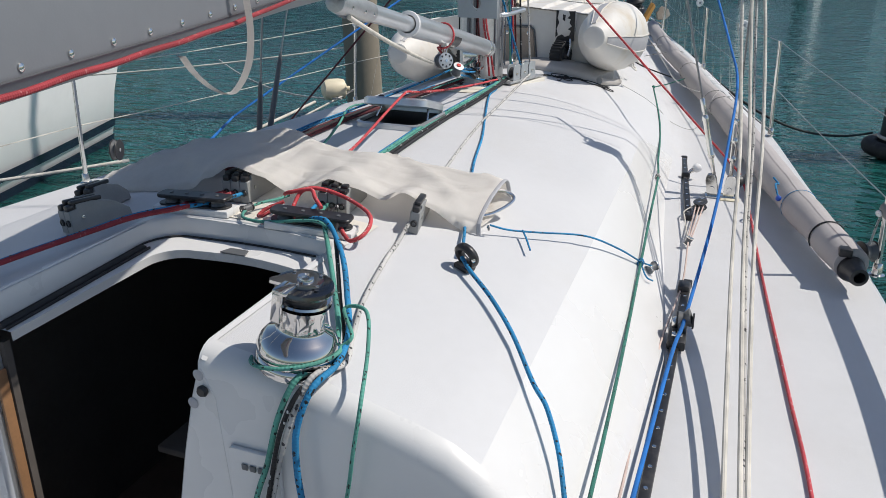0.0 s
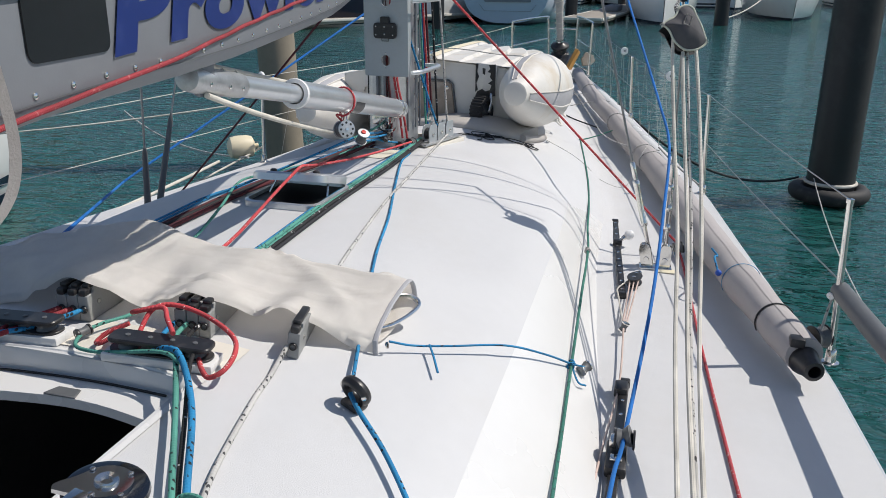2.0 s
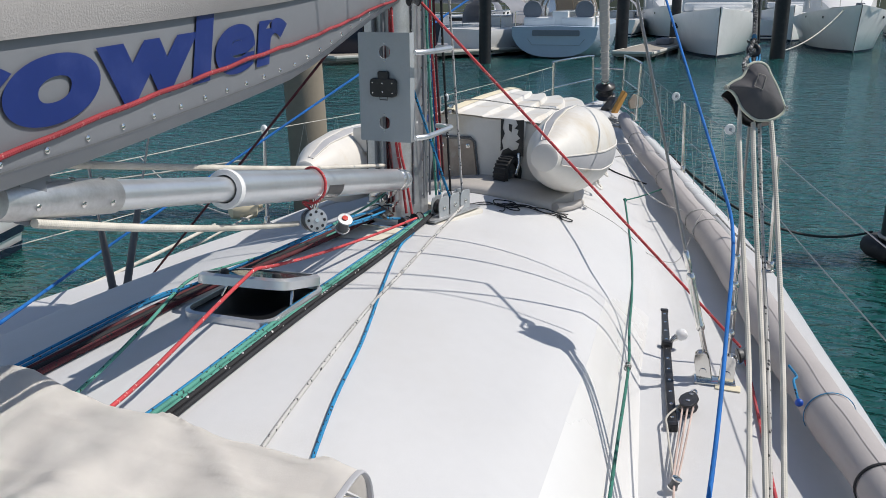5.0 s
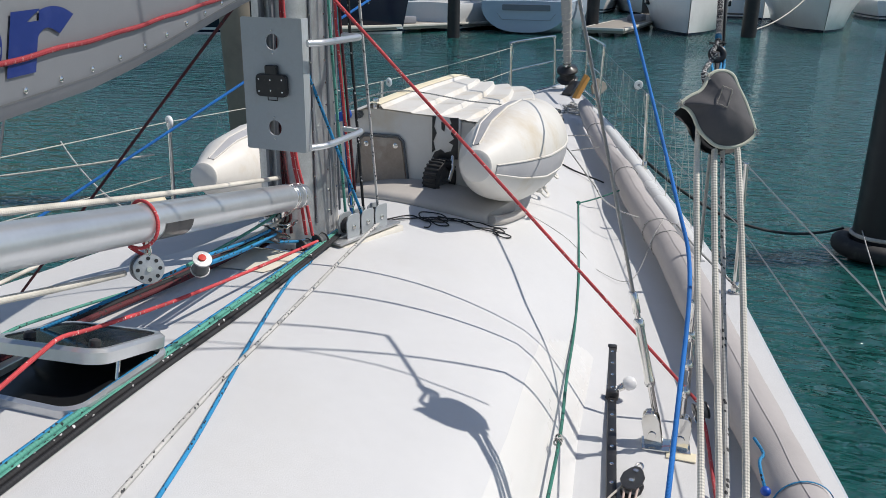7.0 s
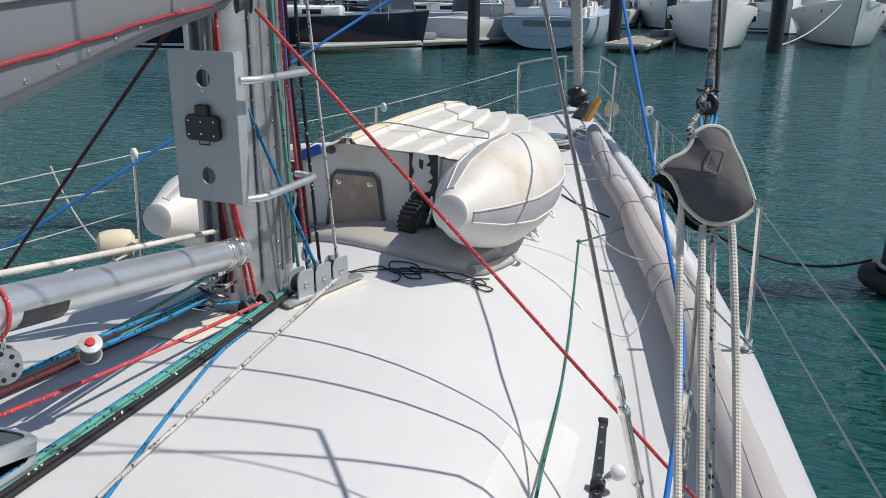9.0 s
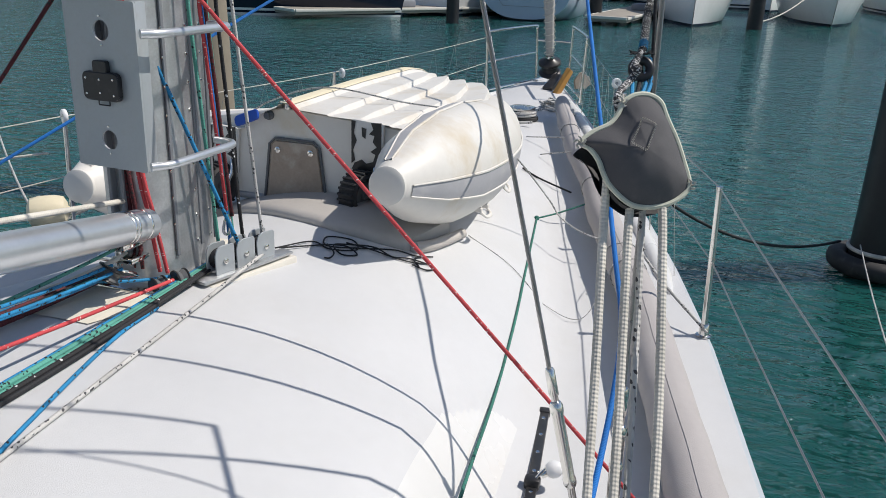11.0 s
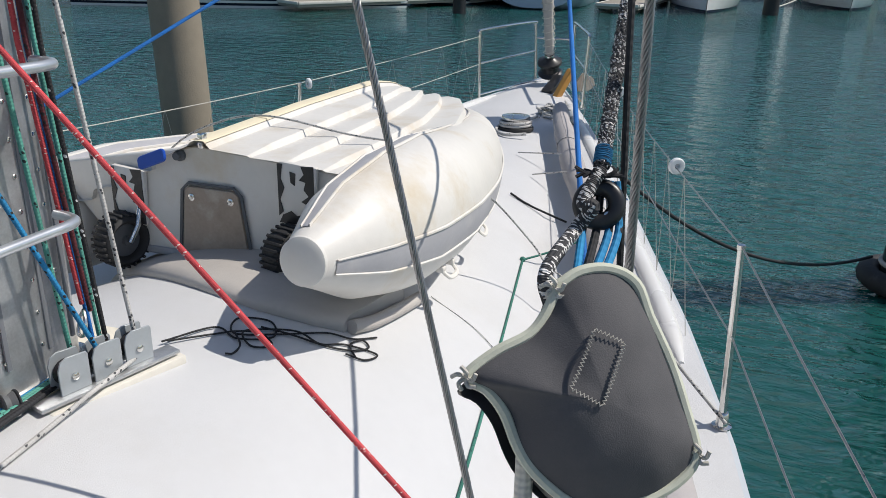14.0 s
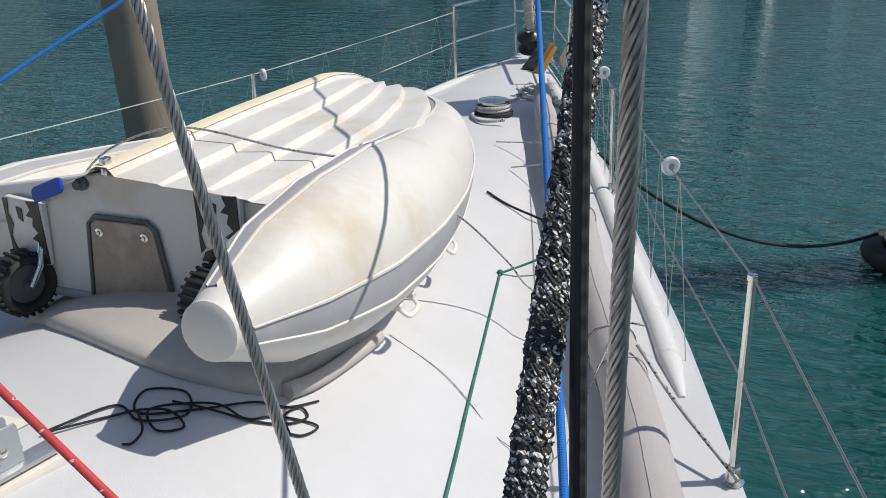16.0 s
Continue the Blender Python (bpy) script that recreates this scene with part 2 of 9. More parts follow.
BOATGLASS = material("dark_tinted_window", (0.012, 0.015, 0.02), 0.08, vary=0.1, scale=1.0)
BOATGREY = material("grey_canopy", (0.22, 0.23, 0.26), 0.7, vary=0.1, scale=2.0)
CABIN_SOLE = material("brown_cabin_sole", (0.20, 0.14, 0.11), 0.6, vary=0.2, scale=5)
# Lining colour set dark to stand in for the unlit cabin.
CABIN_SHADE = material("cabin_lining_shade_tone", (0.09, 0.078, 0.07), 0.7, vary=0.2, scale=4)
TEAK = material("varnished_teak_edge", (0.26, 0.14, 0.07), 0.45, vary=0.15, scale=12)
ORANGEWOOD = material("orange_fender_wood", (0.50, 0.25, 0.06), 0.55, vary=0.12, scale=9)
TENDERINSIDE = material("white_plastic_disc", (0.78, 0.78, 0.78), 0.3, vary=0.03, scale=20)
CLEAR = glass_material("clear_plastic", (0.85, 0.87, 0.9))
HATCHGLASS = material("smoked_hatch_acrylic", (0.02, 0.022, 0.024), 0.1, vary=0.1, scale=4)
REDTAG = material("red_enamel", (0.55, 0.03, 0.02), 0.4, vary=0.05, scale=20)
WATER = water_material()
R_BLUE = rope_material("royal_blue_rope", (0.006, 0.15, 0.50), freq=130)
R_CYAN = rope_material("cyan_rope", (0.016, 0.225, 0.46), (0.01, 0.012, 0.015), 0.3)
R_TEAL = rope_material("teal_rope", (0.09, 0.32, 0.255), (0.01, 0.025, 0.025), 0.24)
R_GREEN = rope_material("dark_green_rope", (0.03, 0.17, 0.13), (0.02, 0.05, 0.05), 0.2)
R_RED = rope_material("red_rope", (0.58, 0.065, 0.075), (0.78, 0.60, 0.56), 0.12, freq=150)
R_FADED = rope_material("faded_red_rope", (0.47, 0.055, 0.07), (0.62, 0.42, 0.40), 0.15, freq=120)
R_DULLRED = rope_material("dull_red_tape", (0.30, 0.030, 0.040), (0.40, 0.12, 0.12), 0.15, freq=110)
R_MAROON = rope_material("maroon_rope", (0.10, 0.016, 0.022), (0.02, 0.02, 0.02), 0.3)
R_WHITE = rope_material("cream_white_rope", (0.62, 0.59, 0.525), freq=80)
R_SPECK = rope_material("white_rope_with_dark_flecks", (0.52, 0.51, 0.49), (0.05, 0.05, 0.055), 0.35)
R_BLACK = rope_material("black_rope_with_white_flecks", (0.014, 0.014, 0.016), (0.6, 0.6, 0.6), 0.14)
R_PLAINBLACK = rope_material("black_cord", (0.016, 0.017, 0.02))
R_PINK = rope_material("faded_pink_cord", (0.60, 0.47, 0.42))
R_BRAID = rope_material("salt_and_pepper_strand", (0.045, 0.045, 0.048), (0.80, 0.78, 0.76), 0.72, freq=340, size=0.48)


# ---------------------------------------------------------------- builders
def part(name, bm, mat, parent=None, label="", smooth=True, angle=40):
    """Links a bmesh as one mesh object, under a thing or under a part."""
    me = bpy.data.meshes.new(name)
    bm.normal_update()
    bm.to_mesh(me)
    bm.free()
    if smooth:
        me.shade_smooth()
        me.set_sharp_from_angle(angle=radians(angle))
    me.materials.append(mat)
    ob = new(name, me)
    if parent is not None:
        ob.parent = parent
    if label:
        ob["label"] = label
    return ob


def thing(name, label, category, group="", kind="", at=None):
    ob = new(name)
    ob.empty_display_size = 0.05
    if at is not None:
        ob.matrix_world = at if isinstance(at, Matrix) else Matrix.Translation(at)
    return tagged(ob, label, category, group, kind)


def B():
    return bmesh.new()


def box(bm, c, size, rot=None, bevel=0.0, seg=2):
    """An upright or turned box with rounded edges; rot is a 3x3 or 4x4 matrix."""
    r = bmesh.ops.create_cube(bm, size=1.0)
    m = Matrix.Translation(c) @ (rot.to_4x4() if rot is not None else Matrix.Identity(4)) @ Matrix.Diagonal((*size, 1))
    bmesh.ops.transform(bm, matrix=m, verts=r["verts"])
    if bevel:
        edges = list({e for v in r["verts"] for e in v.link_edges})
        bmesh.ops.bevel(bm, geom=edges, offset=bevel, segments=seg, affect="EDGES", profile=0.5)
    return bm


def smooth_path(pts, per=8):
    """A Catmull-Rom curve through the points."""
    p = [Vector(q) for q in pts]
    if len(p) < 3:
        return p
    p = [p[0] * 2 - p[1]] + p + [p[-1] * 2 - p[-2]]
    out = []
    for i in range(1, len(p) - 2):
        a, b, c, d = p[i - 1:i + 3]
        for k in range(per):
            t = k / per
            out.append(0.5 * ((2 * b) + (c - a) * t + (2 * a - 5 * b + 4 * c - d) * t * t + (3 * b - a - 3 * c + d) * t ** 3))
    out.append(p[-2])
    return out


def sweep(bm, path, radius, sides=8, caps=True, squash=1.0, spin=0.0):
    """A tube along a path, radius a number or one per point; its UV runs round and along in metres."""
    path = [Vector(p) for p in path]
    n = len(path)
    uvl = bm.loops.layers.uv.get("UVMap") or bm.loops.layers.uv.new("UVMap")
    up = Vector((0, 0, 1))
    t0 = (path[1] - path[0]).normalized()
    if abs(t0.z) > 0.95:
        up = Vector((0, 1, 0))
    nrm = (up - t0 * up.dot(t0)).normalized()
    rings, dist, d = [], [], 0.0
    for i, p in enumerate(path):
        t = (path[min(i + 1, n - 1)] - path[max(i - 1, 0)]).normalized()
        nrm = (nrm - t * nrm.dot(t)).normalized()
        bi = t.cross(nrm)
        r = radius[i] if isinstance(radius, (list, tuple)) else radius
        rings.append([bm.verts.new(p + (nrm * math.cos(a) * squash + bi * math.sin(a)) * r) for a in [spin + 2 * math.pi * k / sides for k in range(sides)]])
        if i:
            d += (p - path[i - 1]).length
        dist.append(d)
    for i in range(n - 1):
        for k in range(sides):
            k2 = (k + 1) % sides
            f = bm.faces.new((rings[i][k], rings[i][k2], rings[i + 1][k2], rings[i + 1][k]))
            us = (k / sides, (k + 1) / sides, (k + 1) / sides, k / sides)
            vs = (dist[i], dist[i], dist[i + 1], dist[i + 1])
            for lp, u, v in zip(f.loops, us, vs):
                lp[uvl].uv = (u, v)
    if caps:
        bm.faces.new(list(reversed(rings[0])))
        bm.faces.new(rings[-1])
    return bm


def lathe(bm, profile, at=(0, 0, 0), axis=None, seg=24):
    """Turns (radius, height) pairs round an axis (a vector; up when none)."""
    rot = Vector((0, 0, 1)).rotation_difference(Vector(axis).normalized()).to_matrix() if axis is not None else Matrix.Identity(3)
    at = Vector(at)
    rings = []
    for r, h in profile:
        if r < 1e-6:
            rings.append([bm.verts.new(at + rot @ Vector((0, 0, h)))])
        else:
            rings.append([bm.verts.new(at + rot @ Vector((r * math.cos(2 * math.pi * k / seg), r * math.sin(2 * math.pi * k / seg), h))) for k in range(seg)])
    for a, b in zip(rings, rings[1:]):
        for k in range(seg):
            k2 = (k + 1) % seg
            if len(a) == 1 and len(b) == 1:
                continue
            if len(a) == 1:
                bm.faces.new((a[0], b[k2], b[k]))
            elif len(b) == 1:
                bm.faces.new((a[k], a[k2], b[0]))
            else:
                bm.faces.new((a[k], a[k2], b[k2], b[k]))
    return bm


def plate(bm, outline, thick, m=None, bevel=0.0):
    """A flat plate: a 2D outline in the plane xy, thick along z, laid out by m."""
    vs = [bm.verts.new((x, y, 0)) for x, y in outline]
    f = bm.faces.new(vs)
    r = bmesh.ops.extrude_face_region(bm, geom=[f])
    top = [g for g in r["geom"] if isinstance(g, bmesh.types.BMVert)]
    bmesh.ops.translate(bm, verts=top, vec=(0, 0, thick))
    allv = vs + top
    if bevel:
        es = list({e for v in allv for e in v.link_edges})
        rb = bmesh.ops.bevel(bm, geom=es, offset=bevel, segments=1, affect="EDGES")
        allv = list({v for fc in rb["faces"] for v in fc.verts} | {v for v in allv if v.is_valid})
    bmesh.ops.recalc_face_normals(bm, faces=list({fc for v in allv for fc in v.link_faces}))
    if m is not None:
        bmesh.ops.transform(bm, matrix=m, verts=allv)
    return bm


def rounded(w, h, r, n=5):
    """The outline of a rounded rectangle about the origin."""
    out = []
    for cx, cy, a0 in ((w / 2 - r, h / 2 - r, 0), (-w / 2 + r, h / 2 - r, 90), (-w / 2 + r, -h / 2 + r, 180), (w / 2 - r, -h / 2 + r, 270)):
        for k in range(n + 1):
            a = radians(a0 + 90 * k / n)
            out.append((cx + r * math.cos(a), cy + r * math.sin(a)))
    return out


def rope(name, pts, r, mat, label, group="", per=8, sides=8, category="rope", straight=False, kind=""):
    bm = B()
    sweep(bm, [Vector(p) for p in pts] if straight else smooth_path(pts, per), r, sides)
    ob = part(name, bm, mat)
    return tagged(ob, label, category, group, kind)


def sag(a, b, drop, n=14):
    a, b = Vector(a), Vector(b)
    return [a.lerp(b, k / n) - Vector((0, 0, 4 * drop * (k / n) * (1 - k / n))) for k in range(n + 1)]


def helix_wire(parent, a, b, radius, strands, pitch, mat, sides=7, step=0.0045):
    """A laid wire: strands wound round a core."""
    a, b = Vector(a), Vector(b)
    d = (b - a)
    L = d.length
    d.normalize()
    u = d.orthogonal().normalized()
    w = d.cross(u)
    q = math.sin(math.pi / strands)
    rs = radius * q / (1 + q)
    n = int(L / step)
    for s in range(strands):
        ph = 2 * math.pi * s / strands
        bm = B()
        sweep(bm, [a + d * (L * i / n) + (u * math.cos(ph + 2 * math.pi * L * i / n / pitch) + w * math.sin(ph + 2 * math.pi * L * i / n / pitch)) * (radius - rs) for i in range(n + 1)], rs * 1.03, sides, caps=False)
        part("strand", bm, mat, parent)
    bm = B()
    sweep(bm, [a, b], radius - rs * 1.6, 8)
    part("wire_core", bm, mat, parent)


def loft(bm, rows):
    vr = [[bm.verts.new(p) for p in r] for r in rows]
    for a, b in zip(vr, vr[1:]):
        for j in range(len(a) - 1):
            bm.faces.new((a[j], a[j + 1], b[j + 1], b[j]))
    return vr


# ---------------------------------------------------------------- water and the yacht's own deck
def lerp_table(table, y):
    if y <= table[0][0]:
        return table[0][1]
    for (a, va), (b, vb) in zip(table, table[1:]):
        if y <= b:
            return va + (vb - va) * (y - a) / (b - a)
    return table[-1][1]


def smoothstep(t):
    t = max(0.0, min(1.0, t))
    return t * t * (3 - 2 * t)


RAIL = ((-7.0, 2.12), (-5.0, 2.12), (-3.4, 2.09), (-2.3, 2.02), (-1.5, 1.93), (-0.7, 1.80), (-0.07, 1.68), (0.8, 1.525), (1.67, 1.343), (2.456, 1.14), (3.36, 0.922), (4.4, 0.644), (5.4, 0.367), (6.2, 0.14), (6.6, 0.027))
JOINT = ((-7.0, 1.30), (-3.6, 1.27), (-2.5, 1.25), (-1.46, 1.11), (-0.7, 1.02), (0.0, 0.98), (1.0, 0.84), (2.0, 0.66), (3.0, 0.56), (4.2, 0.42), (5.4, 0.23), (6.6, 0.02))
EDGE = ((-7.0, 1.0), (-3.62, 0.998), (-2.4, 0.957), (-1.8, 0.930), (-1.2, 0.905), (-0.6, 0.855), (0.0, 0.77), (1.0, 0.6), (2.0, 0.48), (3.0, 0.42), (4.2, 0.29), (5.4, 0.15), (6.6, 0.01))
SHEER = ((-7.0, 1.14), (-1.0, 1.165), (0.8, 1.18), (1.7, 1.205), (3.0, 1.26), (4.2, 1.32), (5.4, 1.36), (6.6, 1.39))
CROWN = ((-4.0, 1.625), (-1.5, 1.655), (-0.4, 1.62), (0.3, 1.60), (1.0, 1.51), (2.0, 1.40), (3.0, 1.385), (4.2, 1.372), (5.4, 1.38), (6.6, 1.391))
CX = -0.06


def axis_x(y):
    """The bow leans a little to port of the line of the cabin."""
    return -0.33 * max(0.0, (y - 0.8) / 5.85) ** 1.2


def deck_z(x, y):
    """Height of the deck and coachroof: a faceted cabin aft, which melts into a smooth crown forward."""
    x -= axis_x(y)
    ax = abs(x - CX) if x < 0 else x
    r, j, e, zs, zc = (lerp_table(t, y) for t in (RAIL, JOINT, EDGE, SHEER, CROWN))
    ze = zs + (zc - zs) * 0.66
    if ax <= e:
        faceted = zc - (zc - ze) * (ax / e) ** 2.2
    elif ax <= j:
        faceted = ze + (zs - ze) * (ax - e) / (j - e)
    else:
        faceted = zs
    # rounded shoulder between roof and cabin side
    w = min(0.09, (j - e) * 0.4)
    if abs(ax - e) < w:
        kink = (ze - zs) / (j - e) - 2.2 * (zc - ze) / e
        faceted -= max(0.0, kink) * (w - abs(ax - e)) ** 2 / (4 * w)
    q = min(1.0, ax / (j * 1.04))
    soft = zs + (zc - zs) * (1 - q * q) ** 0.85
    k = smoothstep((y + 0.85) / 0.7)
    out = smoothstep((ax - j) / max(0.05, r - j))
    return faceted * (1 - k) + soft * k - 0.012 * out


AFT = -3.60
HOLE = (-0.262, 0.355, -2.99)
ROOF_STEPS = (0, 0.07, 0.14, 0.2024, 0.28, 0.3557, 0.42, 0.5, 0.6, 0.7, 0.8, 0.88, 0.94, 1.0)


SIDE_STEPS = 12


def stations(y, side):
    r, j, e = (lerp_table(t, y) for t in (RAIL, JOINT, EDGE))
    xs = [e * f for f in ROOF_STEPS] + [e + (j - e) * k / SIDE_STEPS for k in range(1, SIDE_STEPS + 1)] + [j + (r - j) * k / 8 for k in range(1, 9)]
    lean = axis_x(y)
    if side > 0:
        return [x + lean for x in xs]
    return [lean + (CX * min(1, k / 2) - x if k else 0.0) for k, x in enumerate(xs)]


def deck_rows():
    return [AFT + 0.05 * i for i in range(56)] + [-0.80 + 0.0125 * i for i in range(55)] + [-0.10 + 0.05 * i for i in range(134)]


def build_deck():
    """The deck in two sheets: the cabin top with its grey non-skid, and the white gelcoat round it."""
    sheets = {"nonskid": B(), "gel": B()}
    cache = {"nonskid": {}, "gel": {}}

    def vert(key, x, y, z):
        k = (round(x, 4), round(y, 4), round(z, 4))
        if k not in cache[key]:
            cache[key][k] = sheets[key].verts.new((x, y, z))
        return cache[key][k]
    ys = deck_rows()
    for side in (1, -1):
        for y0, y1 in zip(ys, ys[1:]):
            s0, s1 = stations(y0, side), stations(y1, side)
            for i in range(len(s0) - 1):
                quad = [(s0[i], y0), (s0[i + 1], y0), (s1[i + 1], y1), (s1[i], y1)]
                cx, cy = sum(q[0] for q in quad) / 4, sum(q[1] for q in quad) / 4
                if HOLE[0] < cx < HOLE[1] and cy < HOLE[2]:
                    continue
                key = "gel" if 13 <= i < 13 + SIDE_STEPS and cy < -0.19 - 0.33 * ((12 + SIDE_STEPS - i) / SIDE_STEPS) ** 2 else "nonskid"
                vs = [vert(key, x, y, deck_z(x, y)) for x, y in quad]
                if side < 0:
                    vs.reverse()
                sheets[key].faces.new(vs)
        # the rounded top edge of the bulkhead and its face
        y0 = AFT
        prof = [(0.0, 0.0), (-0.02, -0.006), (-0.035, -0.018), (-0.046, -0.036), (-0.05, -0.06), (-0.05, -0.35), (-0.06, -0.85)]
        s = [x for x in stations(y0, side)[:14 + SIDE_STEPS]]
        for (dy0, dz0), (dy1, dz1) in zip(prof, prof[1:]):
            for a, b in zip(s, s[1:]):
                if HOLE[0] < (a + b) / 2 < HOLE[1]:
                    continue
                za, zb = deck_z(a, y0), deck_z(b, y0)
                vs = [vert("gel", b, y0 + dy0, zb + dz0), vert("gel", a, y0 + dy0, za + dz0), vert("gel", a, y0 + dy1, za + dz1), vert("gel", b, y0 + dy1, zb + dz1)]
                if side < 0:
                    vs.reverse()
                sheets["gel"].faces.new(vs)
        # side deck beside the cockpit
        ya = [-6.6 + 0.25 * k for k in range(13)]
        ya[-1] = AFT
        for a, b in zip(ya, ya[1:]):
            s0, s1 = stations(a, side)[13 + SIDE_STEPS:], stations(b, side)[13 + SIDE_STEPS:]
            for i in range(len(s0) - 1):
                vs = [vert("gel", x, y, deck_z(x, y)) for x, y in ((s0[i], a), (s0[i + 1], a), (s1[i + 1], b), (s1[i], b))]
                if side < 0:
                    vs.reverse()
                sheets["gel"].faces.new(vs)
            ins = [vert("gel", s0[0], a, deck_z(s0[0], a)), vert("gel", s1[0], b, deck_z(s1[0], b)), vert("gel", s1[0], b, 0.6), vert("gel", s0[0], a, 0.6)]
            if side < 0:
                ins.reverse()
            sheets["gel"].faces.new(ins)
    for key, mat, nm, lab in (("nonskid", NONSKID, "deck", "pale non-skid deck and coachroof of a sailing yacht"), ("gel", GEL, "cabin_side", "glossy white gelcoat cabin side and bulkhead")):
        bmesh.ops.remove_doubles(sheets[key], verts=sheets[key].verts, dist=0.0005)
        tagged(part(nm, sheets[key], mat, angle=40), lab, "boat deck", kind="structure")


def build_water():
    bm = B()
    bmesh.ops.create_grid(bm, x_segments=8, y_segments=8, size=1500)
    tagged(part("water", bm, WATER), "rippled teal-green harbour water", "water", kind="structure")


def build_hull():
    bm = B()
    ys = [-6.6 + 0.2 * i for i in range(67)]
    for side in (1, -1):
        rows = []
        for y in ys:
            y = min(y, 6.58)
            r = lerp_table(RAIL, y)
            x = axis_x(y) + (r if side > 0 else CX - r)
            z = deck_z(x, y)
            inn = 0.82 if y < 5 else 0.82 * max(0.1, (6.6 - y) / 1.6)
            rows.append([bm.verts.new(v) for v in ((x, y, z - 0.004), (x + side * 0.028, y, z - 0.03), (x + side * 0.032, y, z - 0.07), ((x * 0.97), y, z * 0.5), (x * inn, y, -0.3))])
        for a, b in zip(rows, rows[1:]):
            for k in range(4):
                vs = [a[k], a[k + 1], b[k + 1], b[k]]
                if side > 0:
                    vs.reverse()
                bm.faces.new(vs)
    tagged(part("hull", bm, RAILGREY), "light grey hull edge of the yacht", "hull", kind="structure")
    # raised foot rail along the forward rails
    for side in (1, -1):
        bm = B()
        path = []
        for k in range(40):
            y = 1.22 + 4.2 * k / 39
            r = lerp_table(RAIL, y) - 0.075
            x = axis_x(y) + (r if side > 0 else CX - r)
            path.append((x, y, deck_z(x, y) + 0.0))
        sweep(bm, path, [0.012 + 0.03 * smoothstep(k / 2) * smoothstep((39 - k) / 3) for k in range(40)], 12, squash=0.75)
        tagged(part("foot_rail", bm, GEL), "moulded white foot rail along the deck edge", "rail", kind="structure")
    bm = B()
    box(bm, (0, -5.2, 0.62), (2.56, 3.0, 0.05))
    tagged(part("cockpit_floor", bm, NONSKID, smooth=False), "grey cockpit floor", "floor", kind="structure")
    # White seat blocks, out of view, added to bounce sunlight onto the bulkhead.
    for side in (1, -1):
        bm = B()
        box(bm, (side * 1.0 - 0.03, -5.35, 0.83), (0.56, 2.5, 0.4), bevel=0.03)
        tagged(part("bounce_seat", bm, GEL), "unseen white cockpit seat block added to bounce sunlight", "cockpit seat", kind="structure")
    # White end wall, likewise out of view, added for the same bounce.
    bm = B()
    box(bm, (-0.03, -6.62, 0.88), (2.7, 0.05, 0.6), bevel=0.01)
    tagged(part("bounce_end_wall", bm, GEL), "unseen white end wall added to bounce light in the cockpit", "wall", kind="structure")


